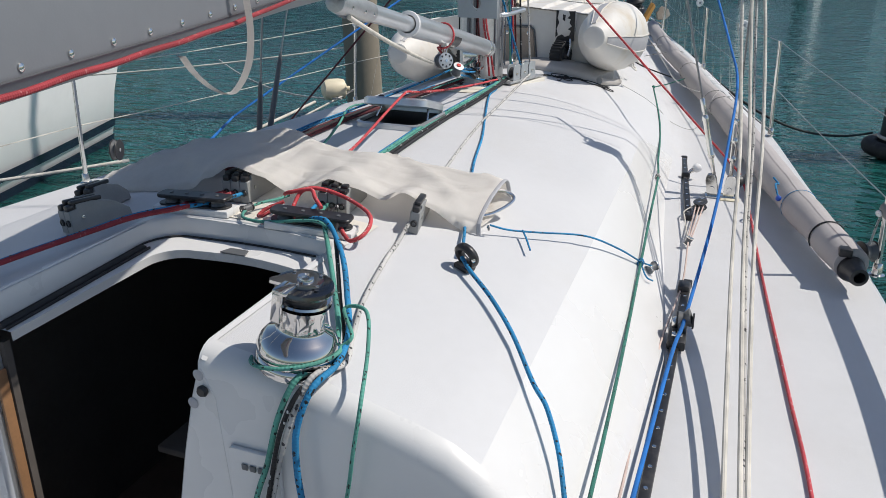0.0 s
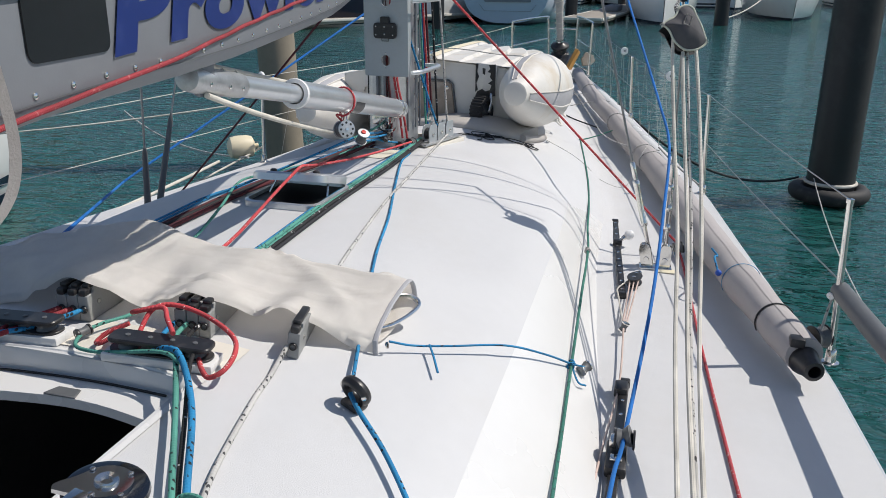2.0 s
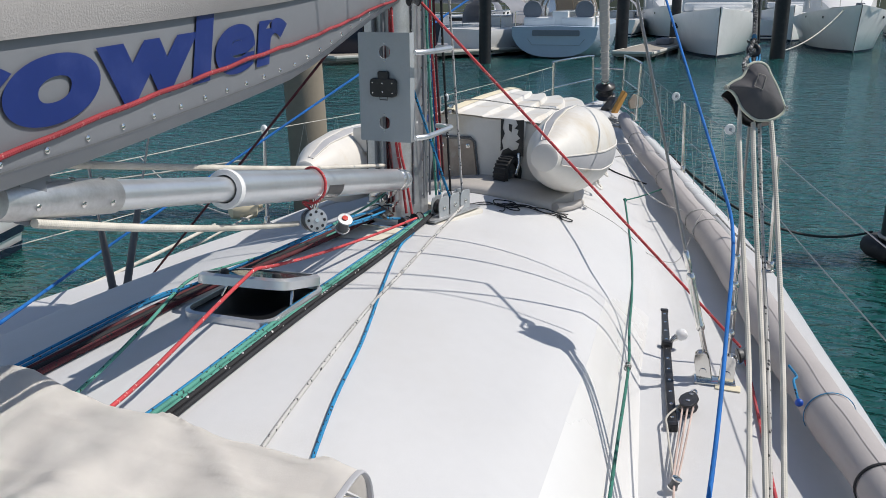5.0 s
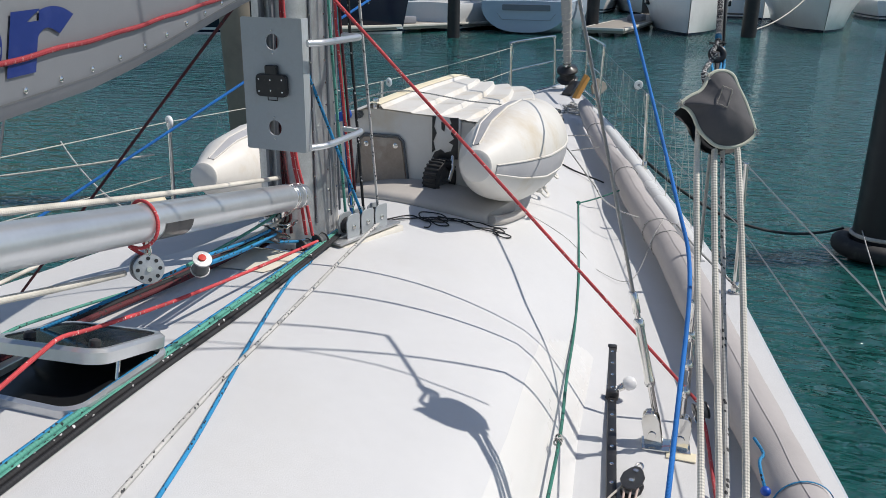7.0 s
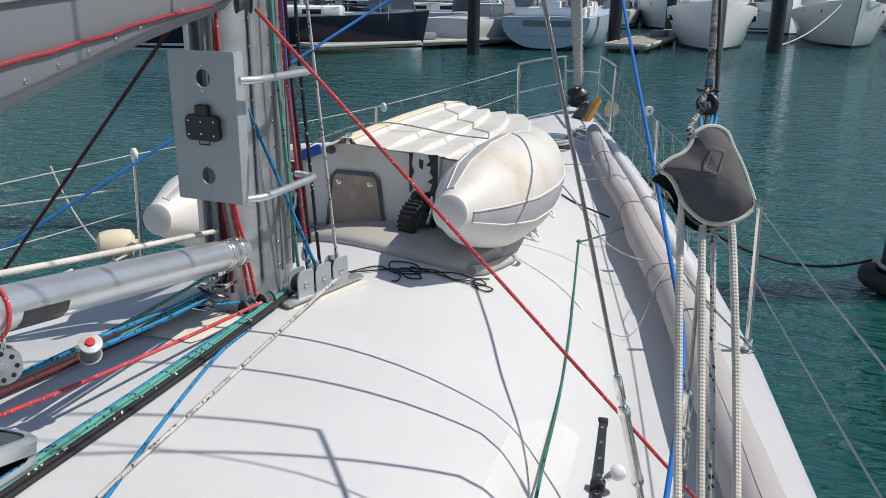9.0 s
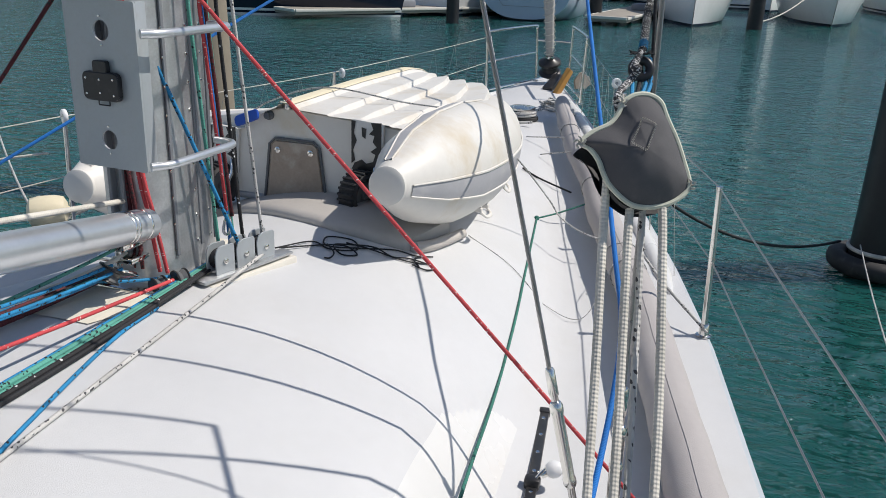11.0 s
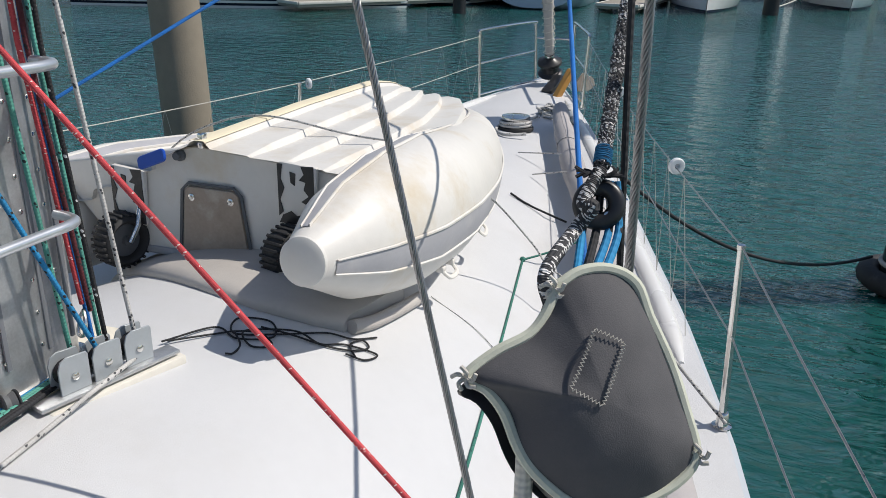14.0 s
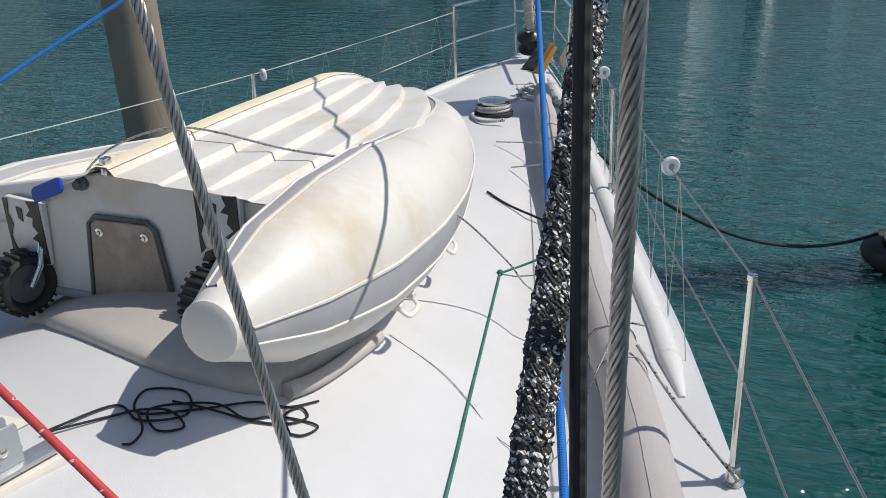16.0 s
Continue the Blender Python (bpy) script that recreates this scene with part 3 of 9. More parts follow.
def build_companionway():
    """The sunken ledge round the open companionway, and the dark cabin below."""
    x0, x1, y1 = HOLE
    y1 -= 0.012

    def ledge_z(y):
        return 1.573 + 0.045 * (y + 3.05)
    n = 10
    outline, inner = [], []
    aft = AFT - 0.045
    outline.append((x1, aft))
    inner.append((x1 - 0.002, aft))
    outline.append((x1, AFT + 0.003))
    inner.append((x1 - 0.002, AFT + 0.003))
    for rad, cx, start in ((0.07, x1, 0), (0.11, x0, 90)):
        sg = 1 if start == 0 else -1
        for k in range(n + 1):
            a = radians(start + 90 * k / n)
            outline.append((cx - sg * rad + rad * math.cos(a), y1 - rad + rad * math.sin(a)))
            ri = rad * 0.9
            c = (x1 - 0.004 if sg > 0 else x0 + 0.080, y1 - (0.10 if sg > 0 else 0.085))
            inner.append((c[0] - sg * ri + ri * math.cos(a), c[1] - ri + ri * math.sin(a)))
        if start == 0:
            for k in range(1, 8):
                f = k / 8
                bow = 0.020 * math.sin(math.pi * f)
                outline.append((x1 - 0.07 + (x0 + 0.18 - x1) * f, y1 + bow * 0.5))
                inner.append((x1 - 0.067 + (x0 + 0.246 - x1) * f, y1 - 0.10 + 0.015 * f + bow))
    outline += [(x0, AFT + 0.003), (x0, aft)]
    inner += [(x0 + 0.062, AFT + 0.003), (x0 + 0.06, aft)]
    bm = B()
    lip, top, mid_, low, edge, under = [], [], [], [], [], []
    for (x, y), (ix, iy) in zip(outline, inner):
        starboard = x > x1 - 0.03
        zd = deck_z(x, max(y, AFT)) - (0.03 if y < AFT - 0.03 else 0)
        ox, oy = (0.022 if x > x1 - 0.05 else -0.022 if x < x0 + 0.05 else 0), (0.022 if y > y1 - 0.06 else 0)
        lip.append(bm.verts.new((x + ox, y + oy, zd + 0.0015)))
        top.append(bm.verts.new((x + ox * 0.35, y + oy * 0.35, zd + 0.0035)))
        mid_.append(bm.verts.new((x, y, zd - 0.007)))
        low.append(bm.verts.new((x + (0.004 if starboard else 0.0), y + 0.004 * (oy > 0), ledge_z(y))))
        edge.append(bm.verts.new((ix, iy, ledge_z(iy) - 0.002)))
        under.append(bm.verts.new((ix + (0.004 if starboard else -0.004), iy + 0.004, ledge_z(iy) - 0.03)))
    for ra, rb in ((lip, top), (top, mid_), (mid_, low), (low, edge), (edge, under)):
        for k in range(len(outline) - 1):
            bm.faces.new((ra[k], ra[k + 1], rb[k + 1], rb[k]))
    # square corners of the cut filled level with the roof
    for cx, sgn, arc in ((x1, 1, lip[2:n + 3]), (x0, -1, lip[n + 10:2 * n + 11])):
        c = bm.verts.new((cx + 0.024 * sgn, y1 + 0.03, deck_z(cx, y1) + 0.0012))
        for a, b in zip(arc, arc[1:]):
            bm.faces.new((a, c, b))
    bmesh.ops.recalc_face_normals(bm, faces=bm.faces)
    tagged(part("companionway_coaming", bm, GEL, angle=50), "white moulded coaming round the open companionway", "hatch coaming", kind="structure")
    # the thin seal in the angle of wall and ledge, and the slide groove along the port side
    bm = B()
    sweep(bm, [(x + (0.006 if x < 0 else 0), y - 0.008, ledge_z(y) + 0.002) for x, y in outline[n + 2:]], 0.0035, 6)
    tagged(part("hatch_seal", bm, RUBBER), "thin black rubber seal round the companionway ledge", "seal", kind="structure")
    for dx, wid in ((0.024, 0.020), (0.046, 0.006)):
        bm = B()
        box(bm, (x0 + dx, (-3.12 + aft) / 2, ledge_z((-3.12 + aft) / 2) + 0.003), (wid, -3.12 - aft, 0.008), pose(0, 0, 0, -math.degrees(math.atan(-0.045)), 0, 0).to_3x3(), 0.002)
        tagged(part("slide_groove", bm, RUBBER), "black groove of the companionway slide", "groove", kind="structure")
    bm = B()
    plate(bm, [(0.372, 1.56), (0.356, 1.572), (0.350, 1.555), (0.328, 1.49), (0.286, 1.328), (0.255, 1.187), (0.20, 0.95), (0.17, 0.76), (0.42, 0.76), (0.42, 1.2), (0.40, 1.5)], 0.045, Matrix.Translation((0, -3.606, 0)) @ pose(0, 0, 0, 90, 0, 0), 0.006)
    tagged(part("door_jamb", bm, GEL), "white moulded slanting jamb of the companionway", "door jamb", kind="structure")
    bm = B()
    box(bm, (-0.60, -3.655, 1.13), (0.605, 0.03, 0.86), bevel=0.006)
    tagged(part("bulkhead_panel", bm, GEL), "white bulkhead panel on the port side of the companionway", "bulkhead", kind="structure")
    # cabin shell, open at the top, its lining toned dark for the cabin's shade
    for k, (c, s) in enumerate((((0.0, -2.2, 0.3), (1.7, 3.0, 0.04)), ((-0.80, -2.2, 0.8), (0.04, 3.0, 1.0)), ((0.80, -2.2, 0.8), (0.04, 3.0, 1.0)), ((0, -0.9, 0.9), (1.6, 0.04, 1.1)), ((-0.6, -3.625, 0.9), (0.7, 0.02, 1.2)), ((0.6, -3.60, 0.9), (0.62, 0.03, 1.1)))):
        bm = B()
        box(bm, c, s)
        tagged(part("cabin_wall" if k else "cabin_sole", bm, CABIN_SHADE if k else CABIN_SOLE, smooth=False), "cabin lining toned dark for the shade seen through the companionway" if k else "brown cabin sole seen through the companionway", "cabin wall" if k else "cabin floor", kind="structure")
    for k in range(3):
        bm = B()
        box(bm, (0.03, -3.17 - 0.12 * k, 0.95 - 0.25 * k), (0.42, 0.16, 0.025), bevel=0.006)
        tagged(part("cabin_step", bm, CABIN_SHADE), "companionway step toned dark for the shade below the opening", "step", "companionway steps", kind="structure")
    # door slot: metal channel with a teak edge on the port side of the opening
    ch = thing("washboard_channel", "grey metal washboard channel with a teak edge", "channel")
    bm = B()
    box(bm, (-0.279, -3.66, 1.2), (0.03, 0.05, 0.84), bevel=0.004)
    part("channel", bm, SILVER, ch)
    bm = B()
    box(bm, (-0.256, -3.655, 1.1), (0.010, 0.03, 0.66), bevel=0.003)
    part("teak_edge", bm, TEAK, ch)
    bm = B()
    plate(bm, [(-0.042, -0.028), (0.046, -0.026), (0.034, 0.010), (-0.028, 0.010)], 0.005, Matrix.Translation((0.045, -3.052, 1.5725)), 0.002)
    tagged(part("hatch_latch", bm, DARKGREY), "dark grey latch recess on the companionway ledge", "latch")


def build_worn_patch():
    """Bare beige deck round the mast foot."""
    bm = B()
    rows = []
    for i in range(15):
        y = -0.78 + 0.056 * i
        lo, hi = -0.36 + 0.03 * math.sin(i * 1.3), 0.005 + 0.018 * math.sin(i * 0.9 + 1) - 0.06 * max(0, 3 - i) / 3
        rows.append([(lo + (hi - lo) * k / 10, y, deck_z(lo + (hi - lo) * k / 10, y) + 0.0035) for k in range(11)])
    loft(bm, rows)
    bmesh.ops.recalc_face_normals(bm, faces=bm.faces)
    tagged(part("worn_patch", bm, WORN), "worn beige deck patch round the mast foot", "deck patch", kind="structure")


def build_coaming_border():
    """Smooth, slightly yellowed gelcoat between the companionway and the non-skid."""
    for xa, xb, ya, yb in ((-0.05, 0.395, -2.962, -2.815),):
        bm = B()
        m, n = max(2, int((xb - xa) / 0.03)), max(2, int((yb - ya) / 0.03))
        loft(bm, [[(xa + (xb - xa) * k / m, ya + (yb - ya) * i / n, deck_z(xa + (xb - xa) * k / m, ya + (yb - ya) * i / n) + 0.0030) for k in range(m + 1)] for i in range(n + 1)])
        bmesh.ops.recalc_face_normals(bm, faces=bm.faces)
        tagged(part("coaming_border", bm, WARMGEL), "smooth yellowed gelcoat border beside the companionway", "deck patch", kind="structure")


build_water()
build_deck()
build_worn_patch()
build_coaming_border()
build_hull()
build_companionway()


# ---------------------------------------------------------------- mast, boom and vang
MX, MY = -0.135, -0.32


def build_mast():
    mast = thing("mast", "riveted silver-grey aluminium mast with instrument plate", "mast", at=(MX, MY, 1.60))
    w, d = 0.105, 0.175
    out = []
    for k in range(40):
        a = 2 * math.pi * k / 40
        ca, sa = math.cos(a), math.sin(a)
        # flat sides, rounded front and a squarer back
        x = w * math.copysign(abs(ca) ** 0.55, ca)
        y = d * math.copysign(abs(sa) ** 0.75, sa)
        out.append((x, y))
    bm = B()
    plate(bm, out, 9.5, Matrix.Translation((0, 0, 0.0)))
    part("mast_section", bm, ALU, mast)
    bm = B()
    for dx in (-0.02, 0.02):
        box(bm, (dx, -d - 0.006, 4.6), (0.012, 0.03, 9.0), bevel=0.003)
    part("sail_track", bm, ALU_PAINT, mast)
    bm = B()
    for s in (0.06, -0.06, 0.13):
        box(bm, (w + 0.001, s * 1.0 - 0.02, 4.7), (0.006, 0.012, 9.2), bevel=0.001)
    part("reinforcing_strip", bm, ALU_PAINT, mast)
    bm = B()
    lathe(bm, [(0.0055, 0), (0.005, 0.002), (0.0, 0.0035)], (0, 0, 0), (1, 0, 0), 8)
    first = part("rivet", bm, STEEL, mast)
    first.location = (w + 0.0005, -0.085, 0.12)
    for k in range(14):
        for s in (-0.085, 0.02, 0.085):
            if k or s > -0.08:
                rv = new("rivet", first.data)
                rv.parent, rv.location = mast, (w + 0.0005, s, 0.12 + 0.08 * k)
    bm = B()
    lathe(bm, [(0.16, -0.03), (0.165, 0.0), (0.155, 0.015), (0.13, 0.02)], (0, 0, 0), seg=32)
    part("mast_collar", bm, CREAM, mast)
    bm = B()
    box(bm, (0, -0.02, 0.025), (0.26, 0.42, 0.02), bevel=0.006)
    for sx in (-0.11, 0.125):
        for sy in (-0.17, 0.14):
            lathe(bm, [(0.012, 0.034), (0.012, 0.045), (0.0, 0.047)], (sx, sy, 0), seg=6)
    part("mast_step_plate", bm, STEEL, mast)
    bm = B()
    box(bm, (0.02, -d - 0.04, 0.19), (0.09, 0.10, 0.06), bevel=0.008)
    box(bm, (0.02, -d - 0.04, 0.13), (0.12, 0.08, 0.016), bevel=0.004)
    lathe(bm, [(0.011, -0.05), (0.011, 0.05)], (0.02, -d - 0.06, 0.16), (0, 0, 1), 10)
    part("vang_bracket", bm, STEEL, mast)
    # instrument plate, turned a little to starboard, with two round holes
    P = Matrix.Translation((-0.077 - MX, -0.577 - MY, 2.22 - 1.60)) @ pose(0, 0, 0, 90, 0, -3)
    bm = B()
    W, H, T = 0.230, 0.434, 0.006
    holes = ((0.003, 0.141), (-0.003, -0.141))
    hr = 0.026
    uvn = 24
    outer = rounded(W, H, 0.006, 2)
    vs = [bm.verts.new((x, y, 0)) for x, y in outer]
    es = [bm.edges.new((vs[i], vs[(i + 1) % len(vs)])) for i in range(len(vs))]
    for hx, hy in holes:
        hv = [bm.verts.new((hx + hr * math.cos(2 * math.pi * k / uvn), hy + hr * math.sin(2 * math.pi * k / uvn), 0)) for k in range(uvn)]
        es += [bm.edges.new((hv[i], hv[(i + 1) % uvn])) for i in range(uvn)]
    bmesh.ops.triangle_fill(bm, use_beauty=True, use_dissolve=False, edges=es)
    r = bmesh.ops.extrude_face_region(bm, geom=list(bm.faces))
    bmesh.ops.translate(bm, verts=[g for g in r["geom"] if isinstance(g, bmesh.types.BMVert)], vec=(0, 0, T))
    bmesh.ops.recalc_face_normals(bm, faces=bm.faces)
    # returned flange on the starboard edge, running forward
    box(bm, (W / 2 - 0.003, 0, -0.018), (0.006, H, 0.036), bevel=0.002)
    bmesh.ops.transform(bm, matrix=P, verts=bm.verts)
    pl = part("instrument_plate", bm, PLATEGREY, mast, "grey aluminium plate with two round holes", angle=30)
    bm = B()
    plate(bm, rounded(0.118, 0.074, 0.016), 0.018, P @ Matrix.Translation((0.0, 0.002, T)), 0.003)
    plate(bm, rounded(0.046, 0.045, 0.007), 0.016, P @ Matrix.Translation((0.0, 0.045, T)), 0.002)
    sweep(bm, [P @ Vector(q) for q in ((-0.018, -0.033, T + 0.008), (-0.018, -0.047, T + 0.008), (0.018, -0.047, T + 0.008), (0.018, -0.033, T + 0.008))], 0.002, 6)
    part("device_mount", bm, BLACK, pl, "empty black instrument mount")
    for q in ((-0.044, 0.022), (0.044, 0.022), (-0.044, -0.018), (0.044, -0.018), (0.0, 0.02), (0, -0.014)):
        bm = B()
        lathe(bm, [(0.0032, 0), (0.003, 0.002), (0, 0.003)], P @ Vector((q[0], q[1], T + 0.018)), P.to_3x3() @ Vector((0, 0, 1)), 8)
        part("screw", bm, STEEL, pl)
    for hx, hy in holes:
        for s in (-1, 1):
            bm = B()
            lathe(bm, [(0.003, 0), (0.003, 0.002), (0, 0.003)], P @ Vector((hx, hy + s * 0.036, T)), P.to_3x3() @ Vector((0, 0, 1)), 8)
            part("screw", bm, STEEL, pl)
    # two hoops from the plate's edge round the halyards
    for z in (2.363, 2.028):
        bm = B()
        a = Vector((0.082 - MX, -0.60 - MY, z - 1.60))
        pts = [a + Vector(q) for q in ((-0.015, -0.01, 0), (0.01, 0.03, 0), (0.018, 0.10, 0), (0.020, 0.22, 0), (0.022, 0.29, 0), (0.012, 0.325, 0), (-0.02, 0.34, 0), (-0.06, 0.345, 0))]
        sweep(bm, smooth_path(pts, 5), 0.0115, 12)
        part("hoop", bm, SILVER, mast, "bent silver tube hoop")
    bm = B()
    for s in (-0.10, -0.06):
        box(bm, (s, -d - 0.03, 1.06), (0.012, 0.10, 0.09), bevel=0.003)
    box(bm, (-0.02, -d - 0.02, 1.0), (0.08, 0.06, 0.05), bevel=0.006)
    part("gooseneck", bm, STEEL, mast)


BOOM_SLOPE = 0.155


def boom_axis(y):
    """x of the boom's starboard face at a given y; the boom is eased a little to starboard."""
    return -0.049 + BOOM_SLOPE * (-0.4 - y)


def build_boom():
    boom = thing("boom", "deep silver-grey boom with blue lettering and rivets", "boom")
    # stations along the boom: y, bottom, seam, top
    st = []
    for k in range(31):
        y = -0.42 - 4.6 * k / 30
        bot = lerp_table(((-5.1, 2.215), (-4.17, 2.245), (-3.76, 2.258), (-3.23, 2.280), (-2.87, 2.283), (-2.52, 2.292), (-1.93, 2.324), (-1.6, 2.348), (-1.35, 2.390), (-0.915, 2.475), (-0.6, 2.525), (-0.42, 2.55)), y)
        top = lerp_table(((-5.1, 2.42), (-3.2, 2.50), (-2.92, 2.510), (-2.44, 2.530), (-1.7, 2.572), (-0.5, 2.654)), y)
        st.append((y, bot, top))
    bm = B()
    rings = []
    for y, bot, top in st:
        x = boom_axis(y)
        w = 0.17
        h = top - bot
        pr = [(0.0, top), (0.0, bot + 0.036), (-0.004, bot + 0.028), (-0.024, bot + 0.004), (-0.04, bot), (-w / 2, bot - 0.004), (-w + 0.04, bot), (-w + 0.024, bot + 0.004), (-w + 0.004, bot + 0.028), (-w, bot + 0.036), (-w, top)]
        rings.append([bm.verts.new((x + px, y, pz)) for px, pz in pr])
    for a, b in zip(rings, rings[1:]):
        for k in range(len(a) - 1):
            bm.faces.new((a[k], b[k], b[k + 1], a[k + 1]))
    bm.faces.new(list(reversed(rings[0])))
    bmesh.ops.recalc_face_normals(bm, faces=bm.faces)
    part("boom_section", bm, ALU_PAINT, boom, angle=35)
    # riveted seam lip along the lower side
    bm = B()
    for a, b in zip(st, st[1:]):
        xa, xb = boom_axis(a[0]), boom_axis(b[0])
        q = [(xa + 0.002, a[0], a[1] + 0.0355), (xb + 0.002, b[0], b[1] + 0.0355), (xb + 0.002, b[0], b[1] + 0.038), (xa + 0.002, a[0], a[1] + 0.038)]
        bm.faces.new([bm.verts.new(v) for v in q])
    part("seam", bm, DARKGREY, boom)
    for k in range(36):
        y = -0.75 - 0.102 * k
        bot = lerp_table([(s[0], s[1]) for s in reversed(st)], y)
        bm = B()
        lathe(bm, [(0.0062, 0), (0.0058, 0.002), (0.003, 0.0038), (0, 0.004)], (boom_axis(y) + 0.0005, y, bot + 0.049), (1, BOOM_SLOPE, 0), 10)
        part("rivet", bm, STEEL, boom)
    # the name: slanted bold letters on the starboard face
    cu = bpy.data.curves.new("boat_name", "FONT")
    cu.body, cu.size, cu.shear, cu.offset, cu.extrude, cu.space_character = "Prowler", 1.0, 0.15, 0.05, 0.0, 1.08
    tob = new("boat_name", cu)
    bpy.context.view_layer.update()
    me = bpy.data.meshes.new_from_object(tob.evaluated_get(bpy.context.evaluated_depsgraph_get()))
    bpy.data.objects.remove(tob)
    xs = [v.co.x for v in me.vertices]
    hs = [v.co.y for v in me.vertices]
    L0, L1, H0, H1 = min(xs), max(xs), 0.0, max(hs)
    for v in me.vertices:
        u = (v.co.x - L0) / (L1 - L0)
        h = (v.co.y - H0) / (H1 - H0)
        y = -3.168 + (3.168 - 1.712) * u
        base = 2.365 + (2.420 - 2.365) * u
        ht = 0.132 + (0.140 - 0.132) * u
        v.co = (boom_axis(y) + 0.0045, y, base + ht * h)
    me.materials.append(NAVYLETTER)
    ob = new("lettering", me)
    ob.parent = boom
    ob["label"] = "dark blue boat name lettering"
    # dark panel aft of the name
    bm = B()
    M = Matrix(((0, 0, 1, 0), (1, 0, 0, 0), (0, 1, 0, 0), (0, 0, 0, 1)))
    yc = -3.292
    R = Matrix.Translation((boom_axis(yc) + 0.001, yc, 2.423)) @ pose(0, 0, 0, 0, 0, math.degrees(math.atan(BOOM_SLOPE))) @ M
    plate(bm, rounded(0.235, 0.108, 0.02), 0.003, R)
    part("dark_panel", bm, DARKPANEL, boom, "rounded black window panel")
    # cover of the stowed mainsail, bulging over the top edge
    bm = B()
    rings = []
    rng = random.Random(4)
    for k in range(61):
        y = -0.30 - 4.8 * k / 60
        top = lerp_table(((-5.1, 2.42), (-3.2, 2.50), (-2.92, 2.510), (-2.44, 2.530), (-1.7, 2.572), (-0.5, 2.654)), y)
        x = boom_axis(y)
        wv = 0.007 * math.sin(y * 2.6) + 0.003 * math.sin(y * 6 + 1)
        hump = 0.24 + 0.03 * math.sin(y * 2.2)
        lip = -0.016 + 0.002 * math.sin(y * 4.0)
        pr = [(0.012, top + lip), (0.035 + wv, top + 0.03), (0.05 + wv, top + 0.10), (0.02, top + hump * 0.8), (-0.085, top + hump), (-0.19, top + hump * 0.8), (-0.22, top + 0.1), (-0.205, top + 0.03), (-0.18, top - 0.015)]
        rings.append([bm.verts.new((x + px, y, pz)) for px, pz in pr])
    for a, b in zip(rings, rings[1:]):
        for j in range(len(a) - 1):
            bm.faces.new((a[j], b[j], b[j + 1], a[j + 1]))
    bm.faces.new(rings[0])
    bmesh.ops.recalc_face_normals(bm, faces=bm.faces)
    bmesh.ops.subdivide_edges(bm, edges=list(bm.edges), cuts=1, use_grid_fill=True, smooth=0.6)
    tagged(part("sail_cover", bm, SAILCOVER, angle=80), "off-white cloth cover over the stowed mainsail on the boom", "sail cover")
    # red line along the lower face of the boom
    pts = []
    for k in range(46):
        y = -0.60 - 4.4 * k / 45
        bot = lerp_table([(s[0], s[1]) for s in reversed(st)], y)
        pts.append((boom_axis(y) + 0.006, y, max(bot + 0.02, lerp_table(((-5.1, 2.19), (-4.16, 2.256), (-3.545, 2.287), (-3.23, 2.310), (-2.95, 2.328), (-2.51, 2.375), (-1.92, 2.429), (-1.58, 2.454), (-1.13, 2.502), (-0.91, 2.532), (-0.49, 2.568)), y)) + 0.0015 * math.sin(31 * y)))
    rope("reef_line", pts, 0.0050, R_DULLRED, "red reef line lying along the side of the boom", per=3)
    # loose white tape that hangs from the boom
    bm = B()
    path = smooth_path([(0.462, -3.53, 2.45), (0.465, -3.515, 2.35), (0.467, -3.51, 2.27), (0.467, -3.53, 2.205), (0.467, -3.585, 2.165), (0.467, -3.64, 2.18), (0.457, -3.68, 2.215), (0.447, -3.70, 2.25)], 6)
    v0 = None
    for p in path:
        a, b = bm.verts.new(p + Vector((0.0, -0.009, 0.002))), bm.verts.new(p + Vector((0.004, 0.009, -0.002)))
        if v0:
            bm.faces.new((v0[0], a, b, v0[1]))
        v0 = (a, b)
    r = bmesh.ops.solidify(bm, geom=list(bm.faces), thickness=0.001)
    tagged(part("webbing_tape", bm, SAILCOVER), "loose white webbing tape hanging from the boom", "strap")


